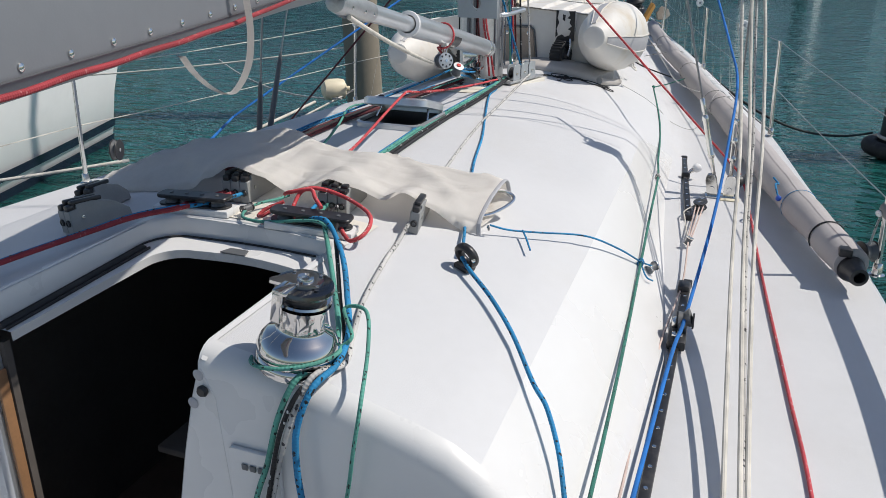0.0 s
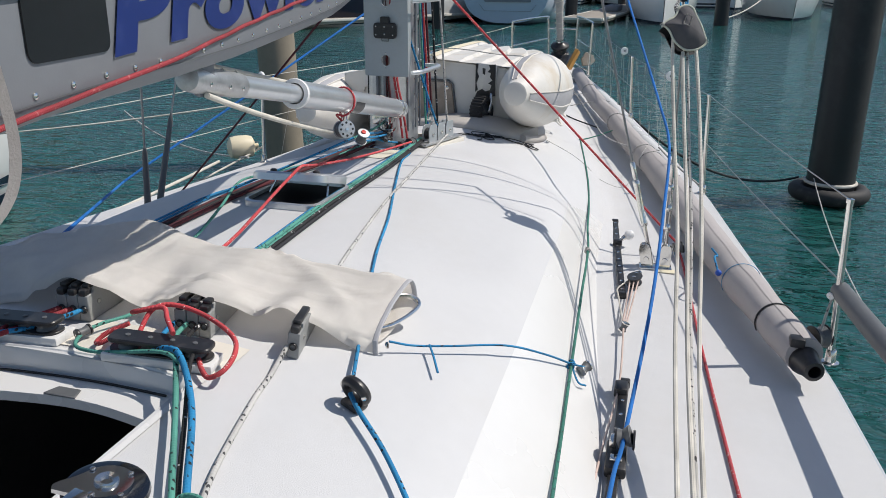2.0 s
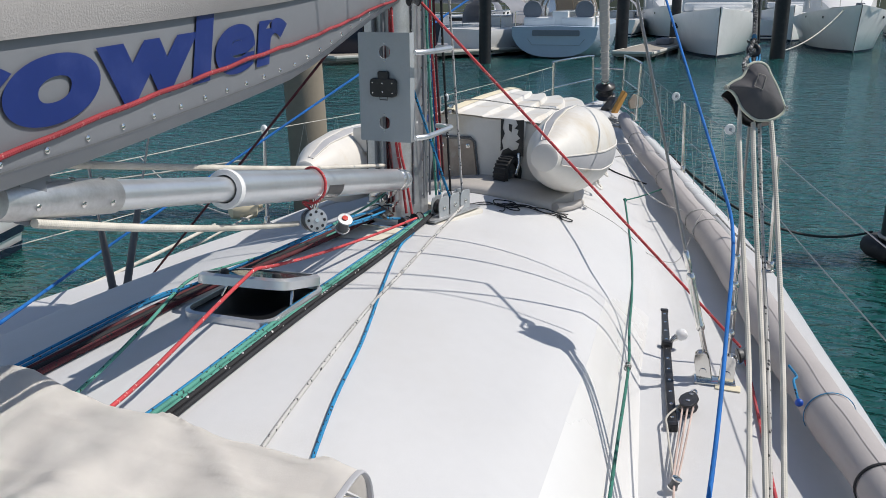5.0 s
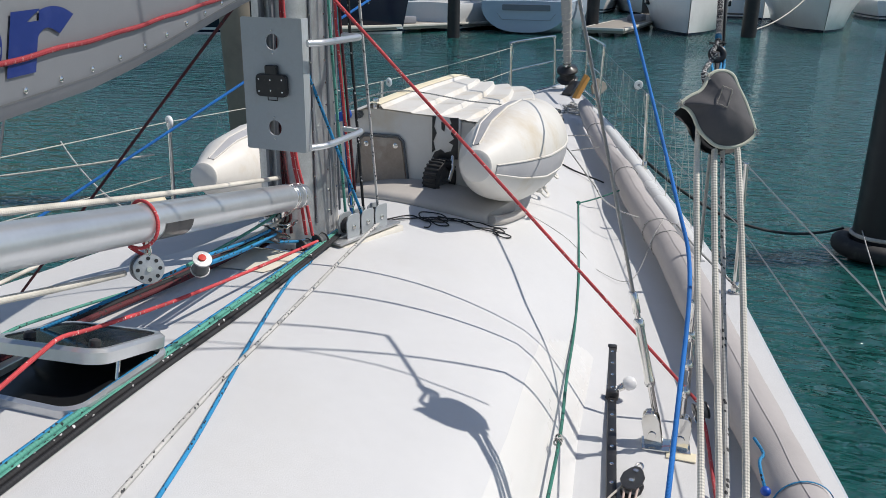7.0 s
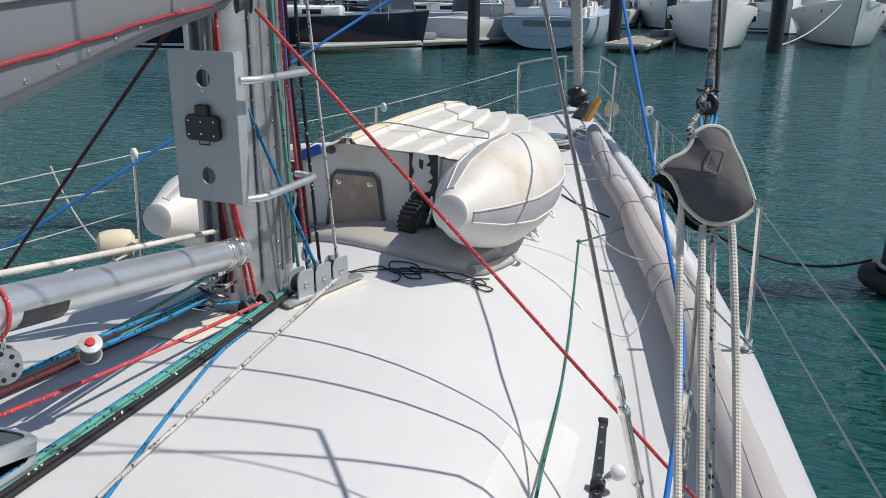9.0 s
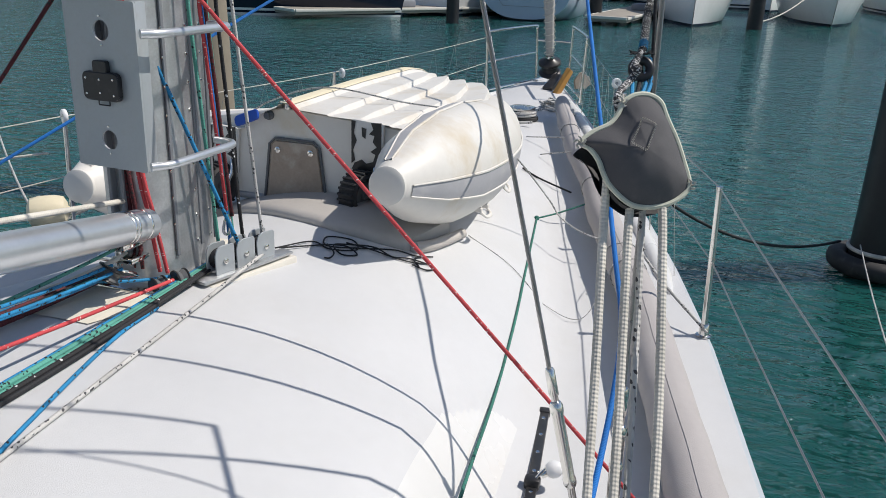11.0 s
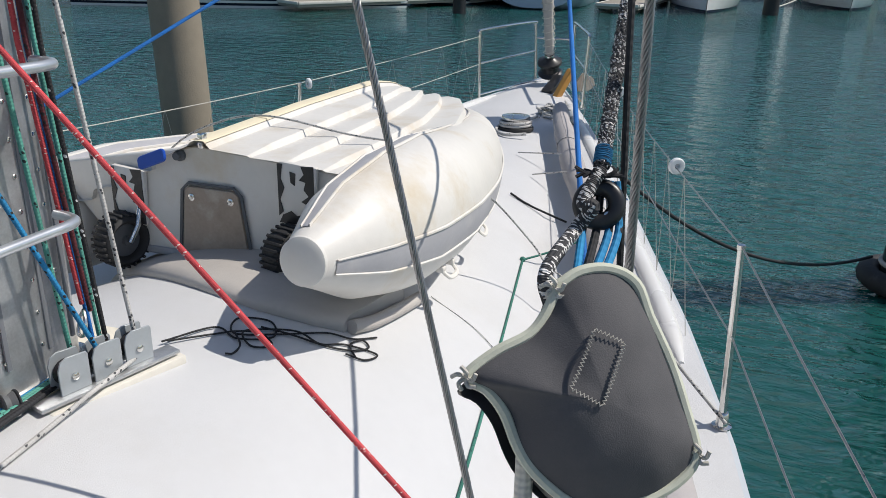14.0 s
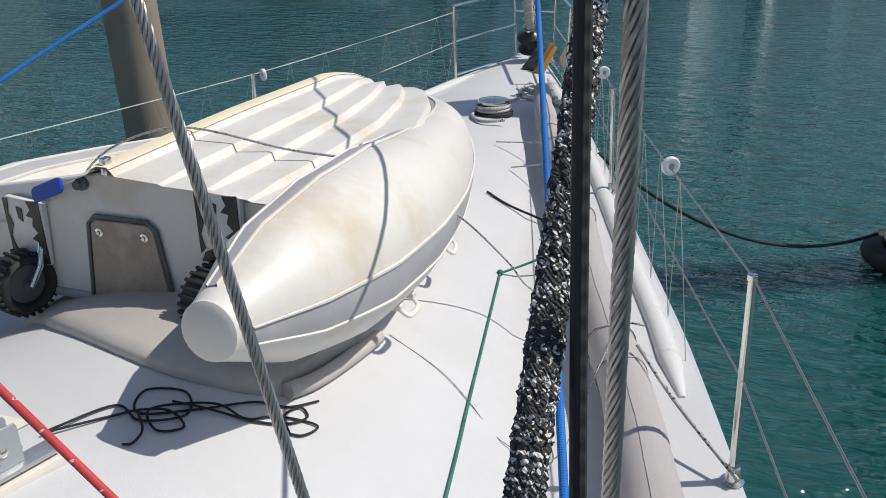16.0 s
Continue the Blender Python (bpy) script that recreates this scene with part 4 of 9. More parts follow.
def build_vang():
    a, b = Vector((-0.035, -0.47, 1.825)), Vector((0.235, -2.70, 2.255))
    d = (b - a).normalized()
    v = thing("boom_vang", "silver telescopic boom vang with a white plastic collar", "boom vang")
    at = lambda s: a + d * s
    L = (b - a).length
    bm = B()
    lathe(bm, [(0.0, 0.05), (0.03, 0.05), (0.043, 0.06), (0.045, 0.09), (0.045, 1.60), (0.036, 1.605)], a, d, 28)
    part("outer_tube", bm, SILVER, v)
    bm = B()
    lathe(bm, [(0.030, 0), (0.030, L - 1.62)], at(1.58), d, 24)
    part("inner_tube", bm, SILVER, v)
    bm = B()
    lathe(bm, [(0.034, 0), (0.047, 0.002), (0.0495, 0.012), (0.047, 0.022), (0.034, 0.024)], at(1.585), d, 28)
    part("collar", bm, TENDERINSIDE, v, "white plastic collar")
    bm = B()
    lathe(bm, [(0.031, 0), (0.0335, 0.003), (0.0335, 0.26), (0.030, 0.29), (0.0, 0.30)], at(2.04), d, 24)
    part("sleeve", bm, ALU, v)
    for s in (2.08, 2.16, 2.27):
        for k in range(4):
            ang = k * math.pi / 2 + 0.5
            u = d.orthogonal().normalized()
            w = d.cross(u)
            n = u * math.cos(ang) + w * math.sin(ang)
            bm = B()
            lathe(bm, [(0.006, 0), (0.006, 0.002), (0, 0.005)], at(s) + n * 0.0335, n, 8)
            part("rivet", bm, STEEL, v)
    bm = B()
    plate(bm, rounded(0.10, 0.09, 0.04), 0.012, Matrix.Translation(b + Vector((-0.006, 0.03, 0.005))) @ pose(0, 0, 0, 0, 90, 0))
    plate(bm, rounded(0.11, 0.05, 0.02), 0.05, Matrix.Translation(b + Vector((-0.025, 0.02, 0.04))) @ pose(0, 0, 0, 0, 90, 0))
    part("boom_fitting", bm, ALU_PAINT, v)
    bm = B()
    u = d.orthogonal().normalized()
    w = d.cross(u)
    down = Vector((0.55, 0, -0.83))
    down = (down - d * down.dot(d)).normalized()
    side = d.cross(down)
    loft(bm, [[at(s) + (down * math.cos(radians(g)) + side * math.sin(radians(g))) * 0.0462 for g in range(-55, 56, 10)] for s in (0.90, 0.96, 1.03)])
    bmesh.ops.recalc_face_normals(bm, faces=bm.faces)
    part("tape_patch", bm, BLACK, v, "black tape patch on the tube")
    bm = B()
    for s in (0.16, 0.178, 0.10):
        lathe(bm, [(0.045, 0), (0.0465, 0.002), (0.0465, 0.006), (0.045, 0.008)], at(s), d, 28)
    part("end_band", bm, STEEL, v)


build_mast()
build_boom()
build_vang()


# ---------------------------------------------------------------- the upturned tender on the foredeck
TX = -0.225


def keel_x(y):
    """The tender lies a little askew."""
    return TX - 0.058 * (y - 0.65)


def build_tender():
    tender = thing("tender", "white moulded plastic tender lying upside down on the foredeck", "dinghy")
    path = smooth_path([(0.655, 0.11, 1.845), (0.671, 0.338, 1.82), (0.683, 0.637, 1.784), (0.688, 0.997, 1.753), (0.67, 1.417, 1.716), (0.609, 1.896, 1.683), (0.499, 2.376, 1.659), (0.339, 2.735, 1.648), (0.175, 2.951, 1.655), (0.0, 3.047, 1.665)], 6)
    n = len(path)
    radii = [lerp_table(((0.0, 0.062), (0.05, 0.100), (0.111, 0.151), (0.222, 0.202), (0.333, 0.216), (0.444, 0.199), (0.556, 0.170), (0.667, 0.135), (0.778, 0.100), (0.889, 0.079), (1.0, 0.042)), k / (n - 1)) for k in range(n)]

    def ring_point(k, ang, extra=0.0, side=1):
        p = Vector(path[k])
        t = (Vector(path[min(k + 1, n - 1)]) - Vector(path[max(k - 1, 0)])).normalized()
        o = t.cross(Vector((0, 0, 1))).normalized()
        u = o.cross(t)
        v = p + (o * math.cos(ang) + u * math.sin(ang) * 1.08) * (radii[k] + extra)
        return Vector((keel_x(v.y) - 0.032 + side * v.x, v.y + 0.03 * (side < 0), v.z - 0.17 * (side < 0)))

    for side in (1, -1):
        bm = B()
        seg = 32
        rings = [[bm.verts.new(ring_point(k, 2 * math.pi * j / seg, 0, side)) for j in range(seg)] for k in range(n)]
        for a, b in zip(rings, rings[1:]):
            for j in range(seg):
                bm.faces.new((a[j], a[(j + 1) % seg], b[(j + 1) % seg], b[j]))
        bm.faces.new(rings[-1])
        bmesh.ops.recalc_face_normals(bm, faces=bm.faces)
        part("side_tube", bm, TENDERWHITE, tender, "scuffed white side tube")
        bm = B()
        c = ring_point(0, 0, -radii[0], side)
        prof = [(radii[0] + 0.001, 0.012), (radii[0] + 0.006, 0.004), (radii[0] + 0.004, -0.006), (radii[0] - 0.006, -0.011), (0, -0.012)]
        ax = ring_point(1, 0, -radii[1], side) - ring_point(0, 0, -radii[0], side)
        lathe(bm, prof, c, ax, 28)
        bmesh.ops.recalc_face_normals(bm, faces=bm.faces)
        part("end_cap", bm, TENDERWHITE, tender, "round white tube end")
        # grey bands moulded along the tube, with raised rims
        for a0, a1 in ((-20, 3), (96, 112)):
            for name, lo, hi, ex, mat in (("grey_band", a0, a1, 0.0025, TENDERGREY), ("band_rim", a0 - 3, a0, 0.007, TENDERWHITE), ("band_rim", a1, a1 + 3, 0.007, TENDERWHITE)):
                bm = B()
                rows = []
                for k in range(1, int(n * 0.93)):
                    m = 4
                    rows.append([bm.verts.new(ring_point(k, radians(lo + (hi - lo) * j / m), ex * (1 if 0 < j < m or name == "grey_band" else 0.1), side)) for j in range(m + 1)])
                for p, q in zip(rows, rows[1:]):
                    for j in range(m):
                        bm.faces.new((p[j], p[j + 1], q[j + 1], q[j]))
                bmesh.ops.recalc_face_normals(bm, faces=bm.faces)
                part(name, bm, mat, tender)
        # carrying handles under the outer side
        for yk in (0.30, 0.44, 0.62):
            k = int(n * yk)
            p = ring_point(k, radians(-52), 0.0, side)
            q = ring_point(k + 2, radians(-52), 0.0, side)
            along = (q - p).normalized()
            outw = (ring_point(k, radians(-40), 0.1, side) - ring_point(k, radians(-40), 0, side)).normalized()
            bm = B()
            pts = [p - along * 0.055, p - along * 0.05 + outw * 0.035, p - along * 0.03 + outw * 0.048, p + along * 0.03 + outw * 0.048, p + along * 0.05 + outw * 0.035, p + along * 0.055]
            sweep(bm, smooth_path(pts, 4), 0.009, 8, squash=0.7)
            for s in (-0.055, 0.055):
                box(bm, p + along * s + outw * 0.004, (0.03, 0.03, 0.02), along.to_track_quat("X", "Z").to_matrix(), 0.005)
            part("handle", bm, TENDERWHITE, tender)
    # hull bottom: lapped strakes from the keel to the tubes
    bm = B()
    ys = [0.60 + 2.16 * k / 28 for k in range(29)]
    def keel(y):
        return lerp_table(((0.6, 1.985), (1.4, 1.975), (2.2, 1.948), (2.42, 1.915), (2.6, 1.86), (2.76, 1.78)), y)
    for side in (1, -1):
        rows = []
        for y in ys:
            half = lerp_table(((0.6, 0.60), (0.9, 0.64), (1.5, 0.645), (1.95, 0.56), (2.25, 0.45), (2.5, 0.31), (2.68, 0.15), (2.76, 0.03)), y)
            row = []
            zk = keel(y)
            drop = lerp_table(((0.6, 0.04), (1.3, 0.045), (2.0, 0.05), (2.4, 0.05), (2.76, 0.02)), y) + (0.26 if side < 0 else 0)
            amp = smoothstep((y - 0.6) / 0.2)
            nst = 4
            row.append((keel_x(y), y, zk))
            row.append((keel_x(y) + side * 0.03, y, zk - 0.002))
            row.append((keel_x(y) + side * 0.045, y, zk - 0.018))
            for s in range(nst):
                f0 = 0.1 + 0.9 * (s + 0.80) / nst
                f1 = 0.1 + 0.9 * (s + 0.90) / nst
                f2 = 0.1 + 0.9 * (s + 1.0) / nst
                row.append((keel_x(y) + side * half * f0, y, zk - 0.018 - drop * (f0 - 0.1) + 0.012 * amp))
                row.append((keel_x(y) + side * half * f1, y, zk - 0.018 - drop * (f1 - 0.1) + 0.012 * amp))
                row.append((keel_x(y) + side * half * f2, y, zk - 0.018 - drop * f2 - 0.004 * amp))
            rows.append([bm.verts.new(v) for v in row])
        for a, b in zip(rows, rows[1:]):
            for j in range(len(a) - 1):
                vs = (a[j], a[j + 1], b[j + 1], b[j])
                bm.faces.new(vs if side < 0 else tuple(reversed(vs)))
    bmesh.ops.remove_doubles(bm, verts=bm.verts, dist=0.0005)
    bmesh.ops.recalc_face_normals(bm, faces=bm.faces)
    part("hull_bottom", bm, TENDERWHITE, tender, "ribbed white hull bottom", angle=18)
    bm = B()
    rows = []
    for y in ys:
        rows.append([bm.verts.new((keel_x(y) + dx, y + dy, keel(y) + dz)) for dx, dy, dz in ((-0.035, 0, 0.001), (-0.03, 0, 0.006), (0.022, 0, 0.006), (0.028, 0, 0.001))])
    for a, b in zip(rows, rows[1:]):
        for j in range(3):
            bm.faces.new((a[j], a[j + 1], b[j + 1], b[j]))
    bmesh.ops.recalc_face_normals(bm, faces=bm.faces)
    part("keel_strip", bm, TENDERCREAM, tender, "cream keel strip")
    # transom
    bm = B()
    outl = [(-0.62, 1.56), (-0.83, 1.80), (-0.83, 1.852), (TX - 0.03, 1.962), (TX + 0.03, 1.962), (0.36, 1.918), (0.43, 1.74), (0.36, 1.60), (-0.2, 1.55)]
    M = Matrix(((1, 0, 0, 0), (0, 0, -1, 0.66), (0, 1, 0, 0), (0, 0, 0, 1)))
    plate(bm, list(reversed(outl)), 0.035, M, 0.004)
    part("transom", bm, TENDERWHITE, tender)
    bm = B()
    M2 = Matrix(((1, 0, 0, TX + 0.029), (0, 0, -1, 0.624), (0, 1, 0, 1.708), (0, 0, 0, 1)))
    plate(bm, [(-0.135, -0.125), (0.135, -0.125), (0.105, 0.105), (0.085, 0.120), (-0.085, 0.120), (-0.105, 0.105)], 0.012, M2, 0.003)
    pad = part("motor_pad", bm, PLYWOOD, tender, "weathered brown motor pad with bolts")
    for dx, dz in ((-0.047, 0.116), (0.105, 0.116)):
        bm = B()
        lathe(bm, [(0.014, 0), (0.013, 0.004), (0.007, 0.006), (0.006, 0.010), (0, 0.011)], (TX + dx, 0.612, 1.675 + dz), (0, -1, 0), 12)
        part("bolt", bm, STEEL, pad)
    bm = B()
    sweep(bm, [(TX + 0.029 + x, 0.616, 1.708 + z) for x, z in ((-0.145, -0.13), (-0.115, 0.105), (-0.088, 0.13), (0.088, 0.13), (0.115, 0.105), (0.145, -0.13))], 0.006, 6)
    part("pad_rim", bm, DARKGREY, tender)
    # launching wheels, folded up on the transom
    for wx, wz in ((-0.515, -0.075), (0.145, 0.005)):
        bm = B()
        box(bm, (wx - 0.01, 0.610, 1.845 + wz), (0.135, 0.022, 0.20), pose(0, 0, 0, 0, 4, 0).to_3x3(), 0.006)
        part("wheel_bracket", bm, TENDERWHITE, tender, "bracket with peeling black paint")
        for outl2 in ([(0.064, 0.098), (0.02, 0.095), (0.03, 0.07), (0.012, 0.05), (0.035, 0.045), (0.028, 0.02), (0.045, 0.0), (0.018, -0.02), (0.04, -0.03), (0.03, -0.06), (0.0, -0.07), (-0.02, -0.055), (-0.05, -0.07), (-0.064, -0.098), (0.064, -0.098)], [(-0.064, 0.098), (-0.046, 0.098), (-0.054, 0.05), (-0.042, 0.02), (-0.058, -0.02), (-0.048, -0.06), (-0.064, -0.075)], [(-0.02, 0.075), (0.0, 0.07), (-0.004, 0.03), (-0.018, 0.04)]):
            bm = B()
            plate(bm, outl2, 0.004, Matrix(((1, 0, 0, wx - 0.01), (0, 0, -1, 0.600), (0, 1, 0, 1.845 + wz), (0, 0, 0, 1))))
            part("peeling_paint", bm, BLACK, tender)
        w = Vector((wx - 0.02, 0.555, 1.66 + wz * 0.5))
        bm = B()
        prof = []
        for k in range(17):
            a = 2 * math.pi * k / 16
            prof.append((0.075 + 0.018 * math.cos(a), 0.045 * math.sin(a)))
        lathe(bm, prof, w, (1, -0.25, 0), 28)
        wheel = part("wheel", bm, RUBBER, tender, "black ribbed tyre")
        for k in range(26):
            a = 2 * math.pi * k / 26
            ax = Vector((1, -0.25, 0)).normalized()
            u = ax.orthogonal().normalized()
            o = u * math.cos(a) + ax.cross(u) * math.sin(a)
            bm = B()
            box(bm, w + o * 0.093, (0.075, 0.010, 0.010), Matrix((ax, o.cross(ax), o)).transposed(), 0.002, 1)
            part("tread", bm, RUBBER, wheel)
        bm = B()
        lathe(bm, [(0.0, 0.034), (0.014, 0.034), (0.016, 0.02), (0.058, 0.018), (0.060, -0.018), (0.016, -0.02), (0.014, -0.034), (0, -0.034)], w, (1, -0.25, 0), 20)
        part("hub", bm, DARKGREY, wheel)
        bm = B()
        sweep(bm, [w + Vector((0.05, -0.02, 0)), w + Vector((0.055, 0.02, 0.05)), w + Vector((0.045, 0.06, 0.12))], 0.011, 10)
        part("wheel_leg", bm, STEEL, tender)
    bm = B()
    plate(bm, rounded(0.12, 0.045, 0.015), 0.012, Matrix.Translation((-0.385, 0.575, 1.918)) @ pose(0, 0, 0, 70, -22, 0), 0.003)
    part("drain_tab", bm, BLUEPLASTIC, tender, "blue plastic tab")
    bm = B()
    lathe(bm, [(0.0, 0.0), (0.020, 0.0), (0.020, 0.012), (0.013, 0.016), (0.013, 0.03), (0, 0.031)], (-0.310, 0.625, 1.93), (0, -1, 0), 14)
    part("drain_socket", bm, DARKGREY, tender)
    bm = B()
    box(bm, (TX, 0.630, 1.985), (0.022, 0.03, 0.05), bevel=0.004)
    part("tow_eye", bm, STEEL, tender)
    bm = B()
    box(bm, (-0.20, 0.628, 1.575), (0.62, 0.03, 0.025), bevel=0.006)
    part("transom_lip", bm, TENDERGREY, tender)
    # cushion under the transom
    bm = B()
    path2 = smooth_path([(-0.9, 0.88, 1.5), (-0.47, 0.57, 1.5), (-0.21, 0.43, 1.5), (0.113, 0.33, 1.5), (0.30, 0.345, 1.5), (0.41, 0.40, 1.5)], 8)
    rows = []
    for p in path2:
        rows.append([bm.verts.new((p.x + dx, p.y + dy, deck_z(p.x, p.y) + dz)) for dx, dy, dz in ((0, -0.040, 0.002), (0, -0.046, 0.016), (0, -0.034, 0.034), (0, 0.0, 0.042), (0.03, 0.12, 0.046), (0.05, 0.24, 0.045), (0.05, 0.30, 0.035), (0.05, 0.31, -0.02))])
    for a, b in zip(rows, rows[1:]):
        for j in range(len(a) - 1):
            bm.faces.new((a[j], a[j + 1], b[j + 1], b[j]))
    bm.faces.new(rows[-1])
    bm.faces.new(list(reversed(rows[0])))
    bmesh.ops.recalc_face_normals(bm, faces=bm.faces)
    cush = tagged(part("deck_cushion", bm, CUSHION, angle=60), "grey vinyl cushion pad on the deck under the tender", "cushion")
    bm = B()
    p = path2[-1]
    sweep(bm, smooth_path([(0.430, 0.375, deck_z(0.430, 0.375) + 0.022), (0.455, 0.47, deck_z(0.455, 0.47) + 0.022), (0.470, 0.62, deck_z(0.470, 0.62) + 0.022), (0.480, 0.82, deck_z(0.480, 0.82) + 0.022)], 5), 0.022, 14)
    part("end_roll", bm, CUSHION, cush, "rolled end of the cushion")


build_tender()


# ---------------------------------------------------------------- rolled sail along the starboard deck
def build_sail_roll():
    roll = thing("rolled_sail", "rolled sail in a taupe grey cover along the side deck", "sail")
    pts = [(1.833, -1.63, 1.258), (1.706, -1.19, 1.262), (1.60, -0.75, 1.262), (1.485, -0.236, 1.262), (1.245, 0.82, 1.275), (1.09, 1.35, 1.29), (0.92, 1.9, 1.315), (0.80, 2.4, 1.325), (0.61, 2.95, 1.365), (0.43, 3.55, 1.41), (0.30, 4.0, 1.445), (0.20, 4.4, 1.47)]
    path = smooth_path(pts, 10)
    n = len(path)
    rng = random.Random(2)
    rad = []
    for k in range(n):
        u = k / (n - 1)
        r = lerp_table(((0, 0.062), (0.05, 0.068), (0.15, 0.078), (0.3, 0.082), (0.6, 0.075), (1.0, 0.058)), u)
        rad.append(r * (1 + 0.03 * math.sin(u * 60) + 0.02 * math.sin(u * 23 + 1)))
    bm = B()
    sweep(bm, path, rad, 22)
    for v in bm.verts:
        q = noise.noise(v.co * 5) * 0.005
        v.co += Vector((q, q * 0.5, q))
    part("cover", bm, COVER, roll)
    # flat seam flap along the top, held by lacing
    bm = B()
    rows = []
    for k in range(0, n):
        p = path[k]
        t = (path[min(k + 1, n - 1)] - path[max(k - 1, 0)]).normalized()
        o = t.cross(Vector((0, 0, 1))).normalized()
        row = []
        for a in (55, 70, 85, 100):
            q = p + (o * math.cos(radians(a)) + Vector((0, 0, 1)) * math.sin(radians(a))) * (rad[k] + 0.0012)
            f = noise.noise(q * 5) * 0.005
            row.append(bm.verts.new(q + Vector((f, f * 0.5, f))))
        rows.append(row)
    for a, b in zip(rows, rows[1:]):
        for j in range(3):
            bm.faces.new((a[j], a[j + 1], b[j + 1], b[j]))
    part("seam_flap", bm, COVER, roll)
    d = (path[0] - path[3]).normalized()
    bm = B()
    lathe(bm, [(0.05, -0.05), (0.052, 0.0), (0.047, 0.02), (0.042, 0.03), (0.036, 0.07), (0.034, 0.085), (0.022, 0.087), (0.021, 0.03), (0, 0.03)], path[0] + d * 0.004 + Vector((0.0, 0, -0.02)), d, 22)
    part("end_fitting", bm, BLACK, roll, "black ribbed end fitting with a hole")
    bm = B()
    box(bm, path[0] + d * 0.005 + Vector((-0.03, 0.01, 0.045)), (0.05, 0.05, 0.035), bevel=0.008)
    part("buckle", bm, BLACK, roll)
    for u in (0.05, 0.13):
        k = int(u * n) + 1
        p = path[k]
        t = (path[k + 1] - path[k - 1]).normalized()
        o = t.cross(Vector((0, 0, 1))).normalized()
        up = o.cross(t)
        bm = B()
        sweep(bm, [p + (o * math.cos(radians(a)) + up * math.sin(radians(a))) * (rad[k] + 0.004) for a in range(-30, 215, 12)], 0.005 if u < 0.1 else 0.003, 6, squash=0.5)
        part("tie", bm, R_PLAINBLACK if u < 0.1 else R_CYAN, roll)
    for u in (0.40, 0.44, 0.62, 0.80):
        k = int(u * n) + 1
        p = path[k]
        t = (path[k + 1] - path[k - 1]).normalized()
        o = t.cross(Vector((0, 0, 1))).normalized()
        up = o.cross(t)
        bm = B()
        sweep(bm, [p + (o * math.cos(radians(a)) + up * math.sin(radians(a))) * (rad[k] + 0.004) + t * 0.01 * math.sin(a * 0.05) for a in range(-40, 225, 12)], 0.003, 6)
        part("tie", bm, R_SPECK, roll)
    k = int(0.13 * n) + 1
    p = path[k] + Vector((-0.095, 0, 0.03))
    bm = B()
    bmesh.ops.create_icosphere(bm, subdivisions=2, radius=0.014, matrix=Matrix.Translation(p))
    part("toggle", bm, BLUEPLASTIC, roll)
    bm = B()
    sweep(bm, smooth_path([p, p + Vector((-0.02, 0.05, 0.05)), p + Vector((-0.005, 0.14, 0.03)), p + Vector((-0.03, 0.19, 0.045))], 6), 0.0045, 8)
    part("toggle_cord", bm, R_CYAN, roll)


build_sail_roll()


# ---------------------------------------------------------------- lifelines, pulpit, furler and foredeck gear
def build_stanchion(x, y, z, h, lean=(0, 0)):
    s = thing("stanchion", "stainless steel lifeline stanchion, weathered", "stanchion", "stanchions along the rail", at=(x, y, z))
    top = Vector((lean[0], lean[1], h))
    bm = B()
    sweep(bm, [(0, 0, 0.0), top * 0.5, top], [0.0125, 0.012, 0.0105], 12)
    part("post", bm, STEEL, s)
    bm = B()
    lathe(bm, [(0.0, 0.0), (0.03, 0.0), (0.032, 0.006), (0.02, 0.01), (0.0185, 0.05), (0.015, 0.055), (0.012, 0.055)], (0, 0, 0), seg=16)
    part("socket", bm, STEEL, s)
    bm = B()
    lathe(bm, [(0.011, -0.012), (0.013, -0.01), (0.013, 0.004), (0.0, 0.008)], top, seg=12)
    part("cap", bm, STEEL, s)
    bm = B()
    lathe(bm, [(0.0, -0.016), (0.004, -0.016), (0.004, 0.016), (0, 0.016)], top * 0.52, (0, 1, 0), 8)
    part("wire_eye", bm, STEEL, s)
    return s


def build_roller(p, axis):
    r = thing("lifeline_roller", "small white plastic roller disc on the lifeline", "roller", "rollers on the lifelines")
    bm = B()
    lathe(bm, [(0.012, 0.009), (0.022, 0.011), (0.030, 0.010), (0.034, 0.005), (0.034, -0.005), (0.030, -0.010), (0.022, -0.011), (0.012, -0.009), (0.010, -0.004), (0.010, 0.004), (0.012, 0.009)], p, axis, 24)
    part("disc", bm, TENDERINSIDE, r)
    bm = B()
    lathe(bm, [(0, 0.007), (0.010, 0.007), (0.010, -0.007), (0, -0.007)], p, axis, 12)
    part("hub", bm, CLEAR, r)


def rail_point(y, side, inset=0.03):
    r = lerp_table(RAIL, y) - inset
    x = axis_x(y) + (r if side > 0 else CX - r)
    return Vector((x, y, deck_z(x, y)))


